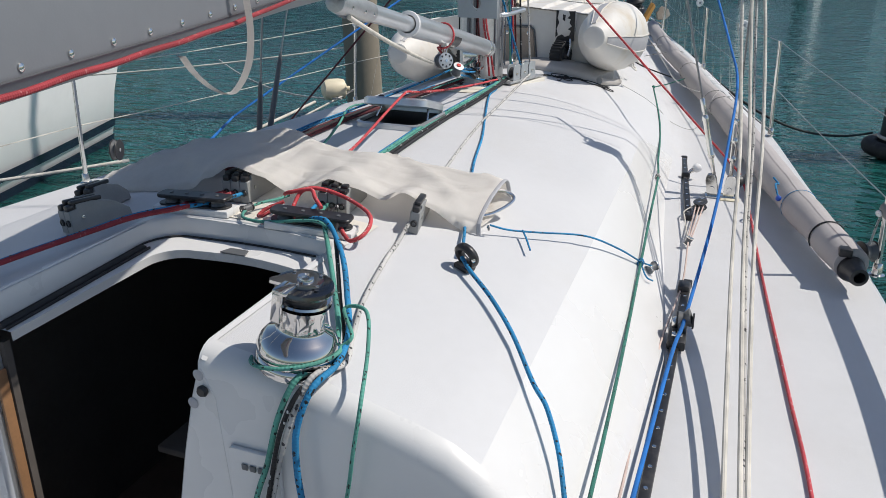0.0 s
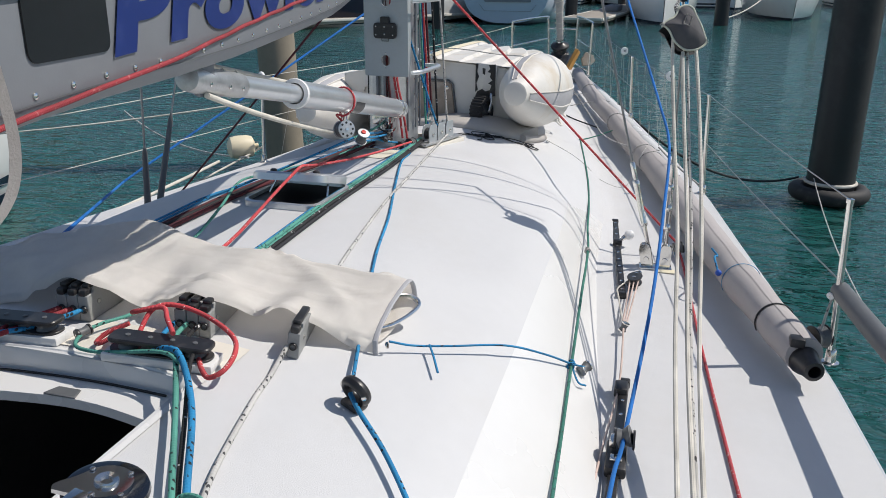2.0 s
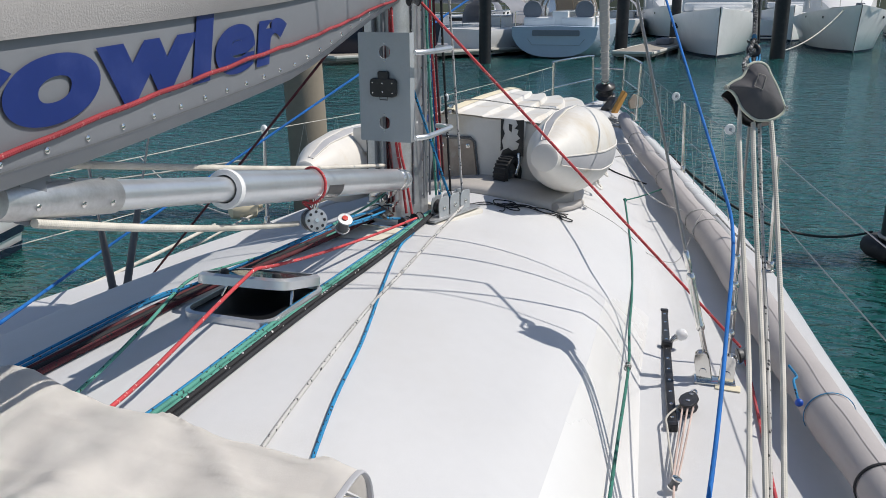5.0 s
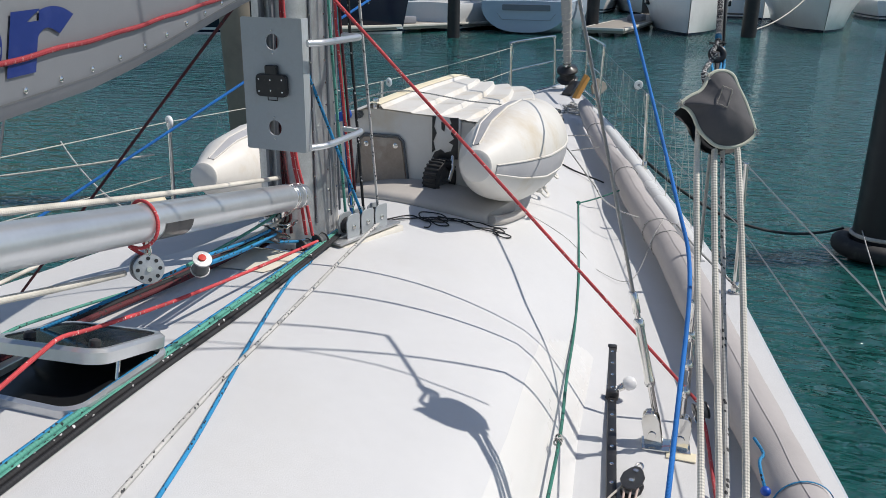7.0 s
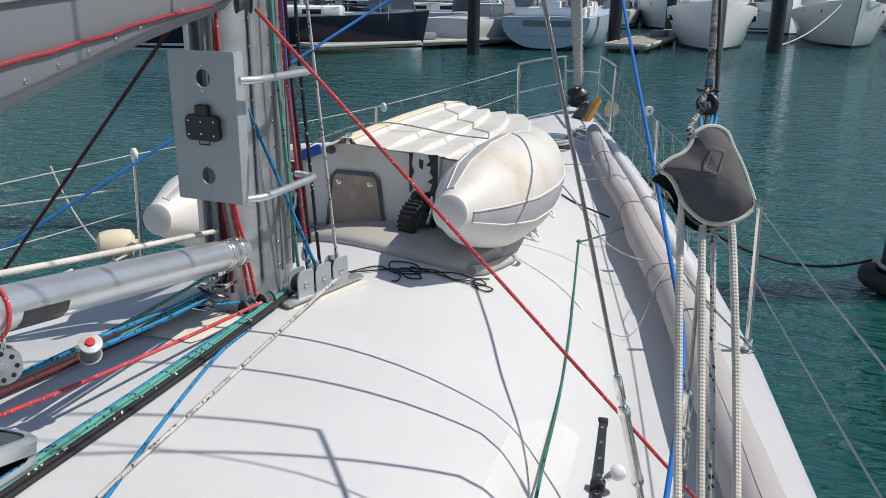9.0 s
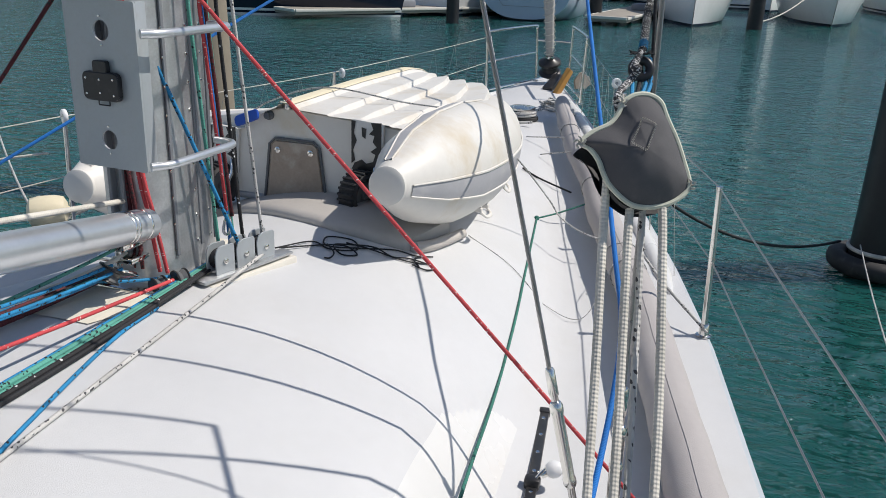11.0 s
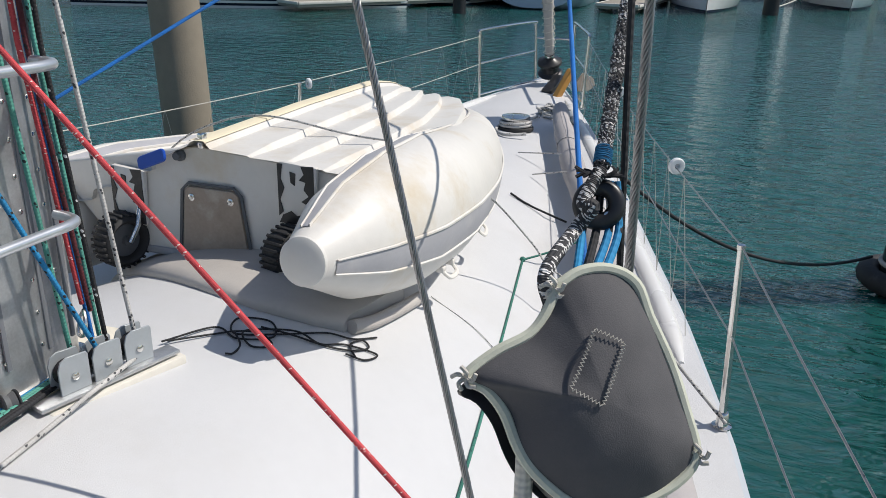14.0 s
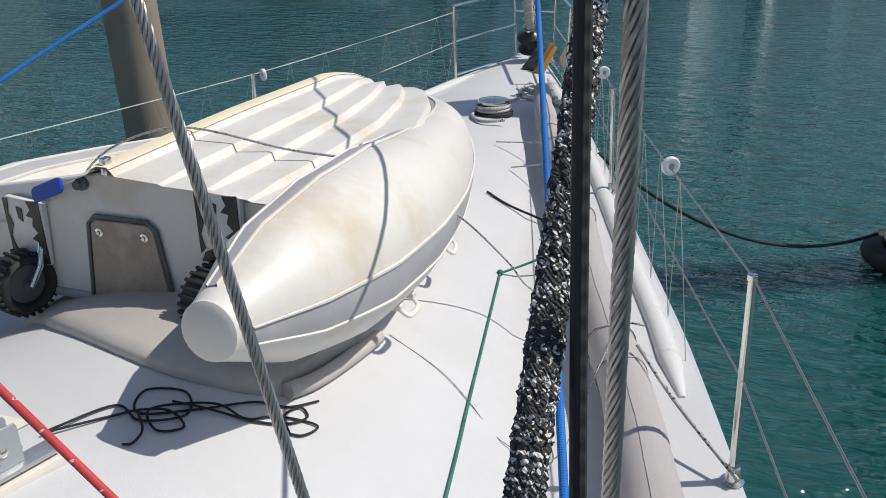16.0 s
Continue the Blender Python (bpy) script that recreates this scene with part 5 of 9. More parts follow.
def build_rails():
    tops = {}
    for side, ys in ((1, (-2.32, 0.85, 3.0)), (-1, (-1.62, 0.79, 2.9))):
        tops[side] = []
        for y in ys:
            b = rail_point(y, side, 0.01 if side > 0 and 0 < y < 1 else 0.03)
            if side > 0 and y < -2:
                b = Vector((1.953, -1.437, deck_z(1.953, -1.437)))
            h = 0.54 if y > 2 else 0.615
            lean = (-0.024 * side, 0.0)
            build_stanchion(b.x, b.y, b.z, h, lean)
            tops[side].append((b + Vector((lean[0], lean[1], h)), b + Vector((lean[0] * 0.5, 0, h * 0.52))))
    bow = {1: (Vector((0.233, 5.20, 1.89)), Vector((0.228, 5.20, 1.65))), -1: (Vector((-0.689, 5.20, 1.88)), Vector((-0.685, 5.20, 1.65)))}
    aft = {1: (Vector((2.02, -3.6, 1.80)), Vector((2.04, -3.6, 1.49))), -1: (Vector((-2.12, -5.2, 1.80)), Vector((-2.12, -5.2, 1.49)))}
    for side in (1, -1):
        for lev in (0, 1):
            chain = [aft[side][lev]] + [t[lev] for t in tops[side]] + [bow[side][lev]]
            if side > 0:
                chain = chain[1:]
            pts = []
            for a, b in zip(chain, chain[1:]):
                pts += sag(a, b, 0.008, 6)[:-1]
            pts.append(chain[-1])
            rope("lifeline", pts, 0.0028, R_WHITE if side < 0 else WIRE, "thin white lifeline along the rail" if side < 0 else "thin stainless steel lifeline along the rail", "lifelines", straight=True, sides=6, category="lifeline")
        # zig-zag netting line under the upper lifeline
        net = []
        y0, y1 = (1.45, 5.1) if side > 0 else (1.0, 5.1)
        m = 12
        up = [t[0] for t in tops[side]] + [bow[side][0]]
        for k in range(m + 1):
            y = y0 + (y1 - y0) * k / m
            foot = rail_point(y, side, 0.02)
            net.append(foot)
            yy = y + 0.5 * (y1 - y0) / m
            a, b = next(((p, q) for p, q in zip(up, up[1:]) if p.y <= yy <= q.y), (up[-2], up[-1]))
            net.append(a.lerp(b, (yy - a.y) / (b.y - a.y)))
        rope("netting_line", net, 0.0016, R_WHITE, "thin white zigzag netting line between deck and lifeline", straight=True, sides=5, kind="stuff")
    up = tops[1]
    a, b = up[1][0], up[2][0]
    for y in (1.743,):
        p = a.lerp(b, (y - a.y) / (b.y - a.y))
        build_roller(p, (-0.5, 0.87, 0))
    p = b.lerp(bow[1][0], 0.16)
    build_roller(p, (-0.5, 0.87, 0))
    build_roller(tops[-1][2][0] + Vector((0.03, 0.06, -0.01)), (0.6, 0.8, 0))
    build_roller(tops[-1][1][0], (0.5, 0.86, 0))


def build_pulpit():
    p = thing("pulpit", "stainless steel bow pulpit in two hoops", "pulpit")
    for side, pts in ((-1, [(-0.68, 5.20, 1.34), (-0.685, 5.20, 1.65), (-0.689, 5.20, 1.895), (-0.672, 5.26, 1.93), (-0.446, 6.04, 1.945), (-0.429, 6.10, 1.91), (-0.42, 6.12, 1.72), (-0.41, 6.14, 1.38)]),
                      (1, [(0.222, 5.20, 1.34), (0.228, 5.20, 1.65), (0.233, 5.20, 1.905), (0.215, 5.26, 1.94), (-0.045, 6.04, 1.955), (-0.059, 6.10, 1.92), (-0.065, 6.12, 1.72), (-0.075, 6.14, 1.38)])):
        bm = B()
        sweep(bm, smooth_path(pts, 6), 0.0125, 12)
        part("hoop", bm, STEEL, p)
        bm = B()
        sweep(bm, [(pts[1][0], pts[1][1], 1.655), (pts[-2][0], pts[-2][1], 1.68)], 0.009, 10)
        part("middle_rail", bm, STEEL, p)
        bm = B()
        for q in (pts[0], pts[-1]):
            lathe(bm, [(0, 0), (0.03, 0), (0.03, 0.008), (0.016, 0.012), (0.015, 0.03)], (q[0], q[1], deck_z(q[0], q[1]) - 0.002), seg=14)
        part("foot", bm, STEEL, p)
        bm = B()
        sweep(bm, [(pts[0][0], pts[0][1], 1.39), (-0.245 + side * 0.10, 6.2, 1.42)], 0.008, 8)
        part("lower_rail", bm, STEEL, p)
    bm = B()
    sweep(bm, [(-0.42, 6.12, 1.80), (-0.063, 6.12, 1.80)], 0.010, 10)
    part("cross_rail", bm, STEEL, p)


def build_furler():
    base = Vector((-0.25, 6.1, 1.345))
    top = Vector((-0.12, -0.15, 15.0))
    d = (top - base).normalized()
    f = thing("headsail_furler", "black furling drum below a rolled white headsail", "furler")
    bm = B()
    lathe(bm, [(0.0, 0.14), (0.06, 0.14), (0.075, 0.15), (0.11, 0.16), (0.115, 0.175), (0.10, 0.19), (0.085, 0.20), (0.085, 0.25), (0.10, 0.262), (0.115, 0.275), (0.11, 0.295), (0.07, 0.31), (0.045, 0.33), (0.04, 0.37), (0.0, 0.37)], base, d, 28)
    part("drum", bm, BLACK, f)
    bm = B()
    lathe(bm, [(0.042, 0.335), (0.044, 0.34), (0.044, 0.36), (0.042, 0.365)], base, d, 24)
    part("band", bm, STEEL, f)
    bm = B()
    box(bm, base + Vector((0.0, 0.0, 0.06)), (0.05, 0.08, 0.17), bevel=0.008)
    box(bm, base + Vector((0.0, 0.1, 0.02)), (0.10, 0.35, 0.05), bevel=0.01)
    part("stem_fitting", bm, STEEL, f)
    bm = B()
    n = 60
    sweep(bm, [base + d * (0.36 + 8.5 * k / n) for k in range(n + 1)], [0.036 + 0.02 * smoothstep(k / 6) + 0.003 * math.sin(k * 1.7) for k in range(n + 1)], 14)
    part("rolled_headsail", bm, SAILCOVER, f, "rolled white headsail")
    bm = B()
    u = d.orthogonal().normalized()
    w = d.cross(u)
    sweep(bm, [base + d * (0.36 + 3.0 * k / 300) + (u * math.cos(k * 0.9) + w * math.sin(k * 0.9)) * 0.058 for k in range(301)], 0.0035, 5)
    part("wrap_line", bm, R_WHITE, f)
    # bow roller with an anchor shank and a worn wooden chock
    a = thing("anchor", "worn anchor with an orange wooden chock on the bow roller", "anchor")
    bm = B()
    box(bm, (-0.03, 5.60, 1.46), (0.05, 0.30, 0.09), pose(0, 0, 0, 62, 14, -20).to_3x3(), 0.012)
    part("chock", bm, ORANGEWOOD, a, "orange wooden chock")
    bm = B()
    plate(bm, [(0.0, -0.02), (0.10, 0.0), (0.15, 0.06), (0.12, 0.12), (0.02, 0.15), (-0.03, 0.06)], 0.03, Matrix.Translation((0.08, 5.68, 1.42)) @ pose(0, 0, 0, 80, 10, 30), 0.005)
    part("fluke", bm, PLYWOOD, a)
    bm = B()
    box(bm, (-0.15, 5.75, 1.43), (0.10, 0.3, 0.06), pose(0, 0, 0, 20, 0, -12).to_3x3(), 0.01)
    part("roller_frame", bm, BLACK, a)
    # capstan
    c = thing("capstan", "chrome capped capstan with rope turns on the foredeck", "capstan", at=(-0.047, 4.05, deck_z(-0.047, 4.05)))
    bm = B()
    lathe(bm, [(0, 0.0), (0.13, 0.0), (0.13, 0.02), (0.10, 0.03), (0.09, 0.05), (0.09, 0.052)], seg=28)
    part("base", bm, RUBBER, c)
    bm = B()
    lathe(bm, [(0.085, 0.05), (0.10, 0.07), (0.105, 0.085), (0.10, 0.098), (0.03, 0.104), (0, 0.105)], seg=28)
    part("cap", bm, CHROME, c)
    bm = B()
    sweep(bm, [Vector((0.11 * math.cos(k * 0.35), 0.11 * math.sin(k * 0.35), 0.02 + 0.0012 * k)) for k in range(38)], 0.011, 8)
    part("rope_turns", bm, R_SPECK, c)
    # heap of mooring rope at the stem
    rng = random.Random(7)
    for nm, mat, c0, r0, cnt, lab in (("mooring_rope", R_SPECK, (0.08, 4.72), 0.14, 60, "heap of frayed grey mooring rope at the bow"), ("mooring_rope", R_WHITE, (0.22, 4.60), 0.07, 30, "small coil of pale mooring rope at the bow")):
        pts = []
        for k in range(cnt):
            a = k * 1.1 + rng.uniform(-0.4, 0.4)
            r = r0 * rng.uniform(0.35, 1.0)
            x, y = c0[0] + r * math.cos(a), c0[1] + 1.2 * r * math.sin(a)
            pts.append((x, y, deck_z(x, y) + 0.014 + 0.08 * (k / cnt) * rng.random()))
        rope(nm, pts, 0.010, mat, lab, per=5, category="rope coil")
    rope("bow_line", [(0.02, 4.5, deck_z(0, 4.5) + 0.02), (-0.1, 4.25, deck_z(0, 4.2) + 0.015), (-0.16, 3.95, deck_z(-.1, 3.9) + 0.015), (-0.05, 3.75, deck_z(0, 3.7) + 0.02), (0.1, 3.78, deck_z(0, 3.7) + 0.03)], 0.011, R_SPECK, "grey rope led from the bow to the capstan")


build_rails()
build_pulpit()
build_furler()


# ---------------------------------------------------------------- harbour: piles, docks and moored boats
def build_pile(x, y, r, mat, label, h=7.0, fender=False, cap=False):
    p = thing("mooring_pile", label, "pile", at=(x, y, 0))
    bm = B()
    lathe(bm, [(r * 1.02, -1.5), (r * 1.02, 0.2), (r, 0.6), (r * 0.99, 2.5), (r * 0.985, h), (r * 0.9, h + 0.03), (0, h + 0.05)], seg=32)
    part("shaft", bm, mat, p)
    if fender:
        bm = B()
        ring = [Vector((1.38 * r * math.cos(2 * math.pi * k / 36), 1.38 * r * math.sin(2 * math.pi * k / 36), 0.10)) for k in range(37)]
        sweep(bm, ring, 0.088, 12, caps=False)
        part("fender_ring", bm, RUBBER, p, "black rubber ring floating round the pile")
        bm = B()
        ring = [Vector((1.06 * r * math.cos(2 * math.pi * k / 36), 1.06 * r * math.sin(2 * math.pi * k / 36), 0.22)) for k in range(37)]
        sweep(bm, ring, 0.02, 8, caps=False)
        part("rope_ring", bm, R_WHITE, p)
    if cap:
        bm = B()
        lathe(bm, [(r * 1.1, h), (r * 1.1, h + 0.05), (0, h + 0.45)], seg=24)
        part("cap", bm, HULLWHITE, p, "white conical cap")
    return p


build_pile(3.0, 5.58, 0.255, PILEBLACK, "black sleeved mooring pile standing in the water", fender=True)
build_pile(-3.73, 5.25, 0.243, PILETAN, "weathered tan concrete mooring pile standing in the water").rotation_euler = (0, radians(-2.0), 0)


def boat_hull(bm, L, beam, fb, bow_fb, flare=0.75, transom=0.9, n=18, plumb=0.2, belly=None, rounded_stern=False):
    """A hull from transom (y = 0) to stem (y = L), decked, its waterline at z = 0."""
    rows = []
    for k in range(n + 1):
        u = k / n
        y = L * u
        half = beam / 2 * (transom + (1 - transom) * math.sin(min(1, u / 0.4) * math.pi / 2)) * (1 - max(0, (u - 0.45) / 0.55) ** 2.2)
        half = max(half, 0.02)
        z = fb + (bow_fb - fb) * u ** 1.8
        rake = plumb * u ** 3
        mid = half * (belly if belly else (flare + 1) / 2)
        rows.append([(-half * flare * 0.5, y - rake * 2, -0.5), (-half * flare, y - rake, 0.0), (-mid, y - rake * 0.5, z * 0.5), (-half * 0.99, y - rake * 0.25, z * 0.78), (-half, y, z), (0, y, z + 0.05), (half, y, z), (half * 0.99, y - rake * 0.25, z * 0.78), (mid, y - rake * 0.5, z * 0.5), (half * flare, y - rake, 0.0), (half * flare * 0.5, y - rake * 2, -0.5)])
    if rounded_stern:
        for k, row in enumerate(rows):
            half, z, y = row[6][0], row[6][2], row[6][1]
            keel = 0.06 - 0.9 * math.sin(math.pi * k / n)
            ring = []
            for j in range(17):
                a = math.pi * (1 - j / 16)
                c, s = math.cos(a), math.sin(a)
                ring.append((half * math.copysign(abs(c) ** 0.8, c), y - 0.12 * (1 - s) * (k == 0), z - (z - keel) * s ** 0.85))
            rows[k] = [(-half, y, z)] + ring[1:-1] + [(half, y, z), (0, y, z + 0.05)]
        rows = [row + row[:1] for row in rows]
    vr = loft(bm, rows)
    bm.faces.new(vr[0][:-1] if rounded_stern else vr[0])
    bmesh.ops.recalc_face_normals(bm, faces=bm.faces)
    return bm


def hull_band(parent, L, beam, fb, bow_fb, flare, transom, plumb, z0, z1, mat, n=18):
    """A painted stripe round a hull, between two heights above the water."""
    bm = B()
    for side in (-1, 1):
        rows = []
        for k in range(n + 1):
            u = k / n
            half = max(0.02, beam / 2 * (transom + (1 - transom) * math.sin(min(1, u / 0.4) * math.pi / 2)) * (1 - max(0, (u - 0.45) / 0.55) ** 2.2))
            zt = fb + (bow_fb - fb) * u ** 1.8
            rake = plumb * u ** 3
            rows.append([(side * (half * min(0.985, flare + (1 - flare) * 1.35 * z / zt) + 0.012), L * u - rake * (1 - z / zt) + 0.004, z) for z in (z0, z1)])
        loft(bm, rows)
        if side > 0:
            bm.faces.new([bm.verts.new((s * beam / 2 * transom * (flare + (1 - flare) * z / fb), -0.008, z)) for s, z in ((-1, z0), (1, z0), (1, z1), (-1, z1))])
    bmesh.ops.recalc_face_normals(bm, faces=bm.faces)
    part("waterline_stripe", bm, mat, parent)


def boat_mast(parent, x, y, z, h, r=0.09):
    bm = B()
    sweep(bm, [(x, y, z), (x, y, z + h)], [r, r * 0.7], 10)
    part("mast", bm, HULLWHITE, parent)
    bm = B()
    for q in (0.45, 0.7):
        sweep(bm, [(x - 1.0, y, z + h * q), (x + 1.0, y, z + h * q)], 0.03, 6)
    part("spreader", bm, HULLWHITE, parent)
    bm = B()
    for sx in (-1.4, 1.4):
        sweep(bm, [(x + sx, y, z), (x + sx * 0.7, y, z + h * 0.45), (x, y, z + h)], 0.012, 5)
    sweep(bm, [(x, y + 5, z), (x, y, z + h)], 0.05, 6)
    part("rigging", bm, WIRE, parent)


CLEARVINYL = glass_material("clear_vinyl", (0.9, 0.9, 0.88), 0.05)
TANCANVAS = material("tan_canvas", (0.33, 0.29, 0.24), 0.8, vary=0.1, scale=2.0)


def build_stern_yacht(x, y, rz):
    b = thing("moored_sailing_yacht", "pale blue-grey sailing yacht moored stern-on with a canopy", "sailing yacht", "moored boats", at=pose(x, y, 0, 0, 0, rz))
    bm = B()
    boat_hull(bm, 13.5, 4.3, 1.42, 1.7, flare=0.56, transom=0.93, rounded_stern=True)
    part("hull", bm, HULLBLUEGREY, b)
    bm = B()
    plate(bm, rounded(2.2, 0.26, 0.05), 0.02, Matrix.Translation((0.1, -0.135, 1.16)) @ pose(0, 0, 0, 90, 0, 0))
    part("bathing_platform_gap", bm, BOATGREY, b)
    bm = B()
    for a, c in (((-1.25, 0.92), (-1.0, 0.62)), ((-1.0, 0.62), (1.2, 0.62)), ((1.2, 0.62), (1.45, 0.92))):
        sweep(bm, [(a[0], -0.10, a[1]), (c[0], -0.10, c[1])], 0.008, 5)
    part("transom_seam", bm, BOATGREY, b)
    bm = B()
    box(bm, (-0.9, 3.0, 1.6), (1.5, 4.2, 0.5), bevel=0.1)
    box(bm, (0.9, 3.0, 1.6), (1.5, 4.2, 0.5), bevel=0.1)
    box(bm, (0, 6.8, 1.75), (2.6, 3.6, 0.6), bevel=0.2)
    part("deck_moulding", bm, HULLWHITE, b)
    for sx in (-1.3, 1.3):
        bm = B()
        box(bm, (sx * 0.95, 1.3, 1.95), (0.45, 0.5, 0.7), bevel=0.08)
        ring = [Vector((sx * 0.95 + 0.42 * math.cos(2 * math.pi * k / 30), 1.05, 2.15 + 0.42 * math.sin(2 * math.pi * k / 30))) for k in range(31)]
        sweep(bm, ring, 0.035, 8, caps=False)
        lathe(bm, [(0, -0.02), (0.42, -0.01), (0.42, 0.01), (0, 0.02)], (sx * 0.95, 1.05, 2.15), (0, 1, 0), 28)
        part("wheel_cover", bm, BOATGREY, b, "grey covered steering wheel")
    bm = B()
    box(bm, (0.1, 1.2, 1.75), (0.75, 0.5, 0.75), bevel=0.05)
    part("cockpit_table", bm, HULLWHITE, b)
    # spray hood and bimini
    rows = []
    for k in range(9):
        y2 = 3.6 + 0.28 * k
        hh = 3.05 - 0.12 * max(0, k - 3) ** 1.6 * 0.6
        rows.append([(1.32 * math.copysign(abs(math.cos(a)) ** 0.7, math.cos(a)), y2, 1.8 + (hh - 1.8) * (math.sin(a) ** 0.6)) for a in [math.pi * j / 16 for j in range(17)]])
    bm = B()
    loft(bm, rows)
    part("spray_hood", bm, CLEARVINYL, b, "clear-panelled spray hood")
    bm = B()
    for k in (0, 4):
        sweep(bm, [Vector(p) * 1.003 for p in rows[k]], 0.05, 8)
    for j in (5, 8, 11):
        sweep(bm, [Vector(rows[k][j]) * 1.002 for k in range(9)], 0.03, 6)
    part("hood_frame", bm, TANCANVAS, b, "tan canvas binding")
    bm = B()
    loft(bm, [[Vector(p) + Vector((0, 0, 0.03)) for p in row[5:12]] for row in rows])
    bmesh.ops.solidify(bm, geom=list(bm.faces), thickness=0.02)
    part("hood_top", bm, TANCANVAS, b, "tan canvas top")
    bm = B()
    rows = [[(1.9 * q, 2.0 + 0.4 * k, 3.12 + 0.10 * (1 - q * q)) for q in [j / 6 - 1 for j in range(13)]] for k in range(5)]
    loft(bm, rows)
    bmesh.ops.solidify(bm, geom=list(bm.faces), thickness=0.06)
    part("bimini", bm, BOATGREY, b, "grey bimini awning")
    bm = B()
    for sx in (-1.85, 1.85):
        sweep(bm, [(sx, 0.1, 1.4), (sx, 0.1, 2.1)], 0.02, 6)
        sweep(bm, [(sx, 0.1, 2.1), (sx, 4.5, 2.1)], 0.012, 5)
        sweep(bm, [(sx, 2.4, 1.5), (sx, 2.5, 3.1)], 0.02, 6)
    part("railing", bm, STEEL, b)
    boat_mast(b, 0, 7.6, 1.9, 16)


def build_motor_yacht(x, y, rz, kind):
    """Bow towards the camera."""
    white = kind != "flybridge"
    b = thing("moored_motor_yacht", "white motor yacht moored bow-on with dark windows" if white else "white flybridge motor yacht moored bow-on with a bow rail", "motor yacht", "moored boats", at=pose(x, y, 0, 0, 0, rz + 180))
    bm = B()
    boat_hull(bm, 13.0, 4.5, 1.6, 2.25 if white else 2.35, flare=0.72, transom=0.95, plumb=0.25 if white else 1.1)
    part("hull", bm, HULLWHITE, b)
    hull_band(b, 13.0, 4.5, 1.6, 2.25 if white else 2.35, 0.72, 0.95, 0.25 if white else 1.1, 0.0, 0.12, HULLNAVY)
    if white:
        for sx in (-1, 1):
            bm = B()
            box(bm, (sx * 2.05, 6.8, 1.35), (0.2, 3.4, 0.28), pose(0, 0, 0, 0, 0, 3 * sx).to_3x3(), 0.04)
            part("hull_window", bm, BOATGLASS, b)
        bm = B()
        box(bm, (0, 4.9, 2.65), (3.5, 4.0, 1.3), bevel=0.12)
        box(bm, (0, 7.7, 2.25), (3.3, 2.4, 0.45), bevel=0.15)
        part("cabin", bm, HULLWHITE, b)
        bm = B()
        box(bm, (0, 4.9, 3.02), (3.58, 4.06, 0.82), bevel=0.06)
        cab = part("window_band", bm, BOATGLASS, b, "dark wrap-round windows")
        for qx in (-1.75, -0.6, 0.6, 1.75):
            bm = B()
            box(bm, (qx, 6.93, 3.02), (0.09, 0.06, 0.85), bevel=0.02)
            part("pillar", bm, BOATGREY, cab)
        bm = B()
        box(bm, (0, 4.7, 3.55), (3.7, 4.9, 0.16), bevel=0.06)
        part("roof", bm, HULLNAVY, b)
        bm = B()
        box(bm, (0, 9.1, 2.2), (2.4, 1.6, 0.25), bevel=0.1)
        part("sun_pad", bm, HULLWHITE, b)
    else:
        bm = B()
        rows = []
        for k in range(8):
            u = k / 7
            yy = 8.6 - 5.5 * u
            h = lerp_table(((0, 2.2), (0.2, 2.6), (0.45, 3.15), (0.7, 3.7), (1.0, 3.75)), u)
            w = 1.0 + 0.85 * min(1, u * 1.6)
            rows.append([(-w, yy, 1.9), (-w * 0.98, yy, h * 0.8 + 0.4), (-w * 0.8, yy, h), (0, yy, h + 0.06), (w * 0.8, yy, h), (w * 0.98, yy, h * 0.8 + 0.4), (w, yy, 1.9)])
        vr = loft(bm, rows)
        bm.faces.new(vr[-1])
        bmesh.ops.recalc_face_normals(bm, faces=bm.faces)
        part("cabin", bm, HULLWHITE, b)
        bm = B()
        box(bm, (0, 6.55, 3.02), (3.35, 0.5, 0.34), pose(0, 0, 0, -28, 0, 0).to_3x3(), 0.05)
        part("windscreen", bm, BOATGLASS, b)
        bm = B()
        box(bm, (0, 4.3, 4.15), (3.6, 2.6, 0.8), bevel=0.3, seg=3)
        part("flybridge", bm, HULLWHITE, b)
        bm = B()
        box(bm, (0, 5.55, 4.72), (3.2, 0.06, 0.5), pose(0, 0, 0, -30, 0, 0).to_3x3(), 0.02)
        part("flybridge_screen", bm, BOATGLASS, b)
        for sx in (-1, 1):
            for yy in (8.0, 9.2, 10.2):
                bm = B()
                plate(bm, rounded(0.36, 0.13, 0.06), 0.05, Matrix.Translation((sx * (1.98 - (yy - 8) * 0.28), yy, 1.72)) @ pose(0, 0, 0, 90, 0, sx * 74))
                part("porthole", bm, BOATGLASS, b)
        bm = B()
        rail = []
        for k in range(15):
            u = k / 14
            a = -math.pi / 2 + math.pi * u
            rail.append(Vector((2.1 * math.sin(a), 7.2 + 5.4 * max(0.0, math.cos(a)) ** 0.8, 2.75 + 0.15 * math.cos(a))))
        sweep(bm, rail, 0.025, 8)
        for p in rail[1::2]:
            sweep(bm, [p, (p.x * 0.97, p.y - 0.12, p.z - 0.62)], 0.018, 6)
        part("bow_rail", bm, STEEL, b)
        bm = B()
        box(bm, (0, 12.3, 2.35), (0.3, 0.9, 0.18), bevel=0.04)
        part("anchor_roller", bm, BOATGREY, b)


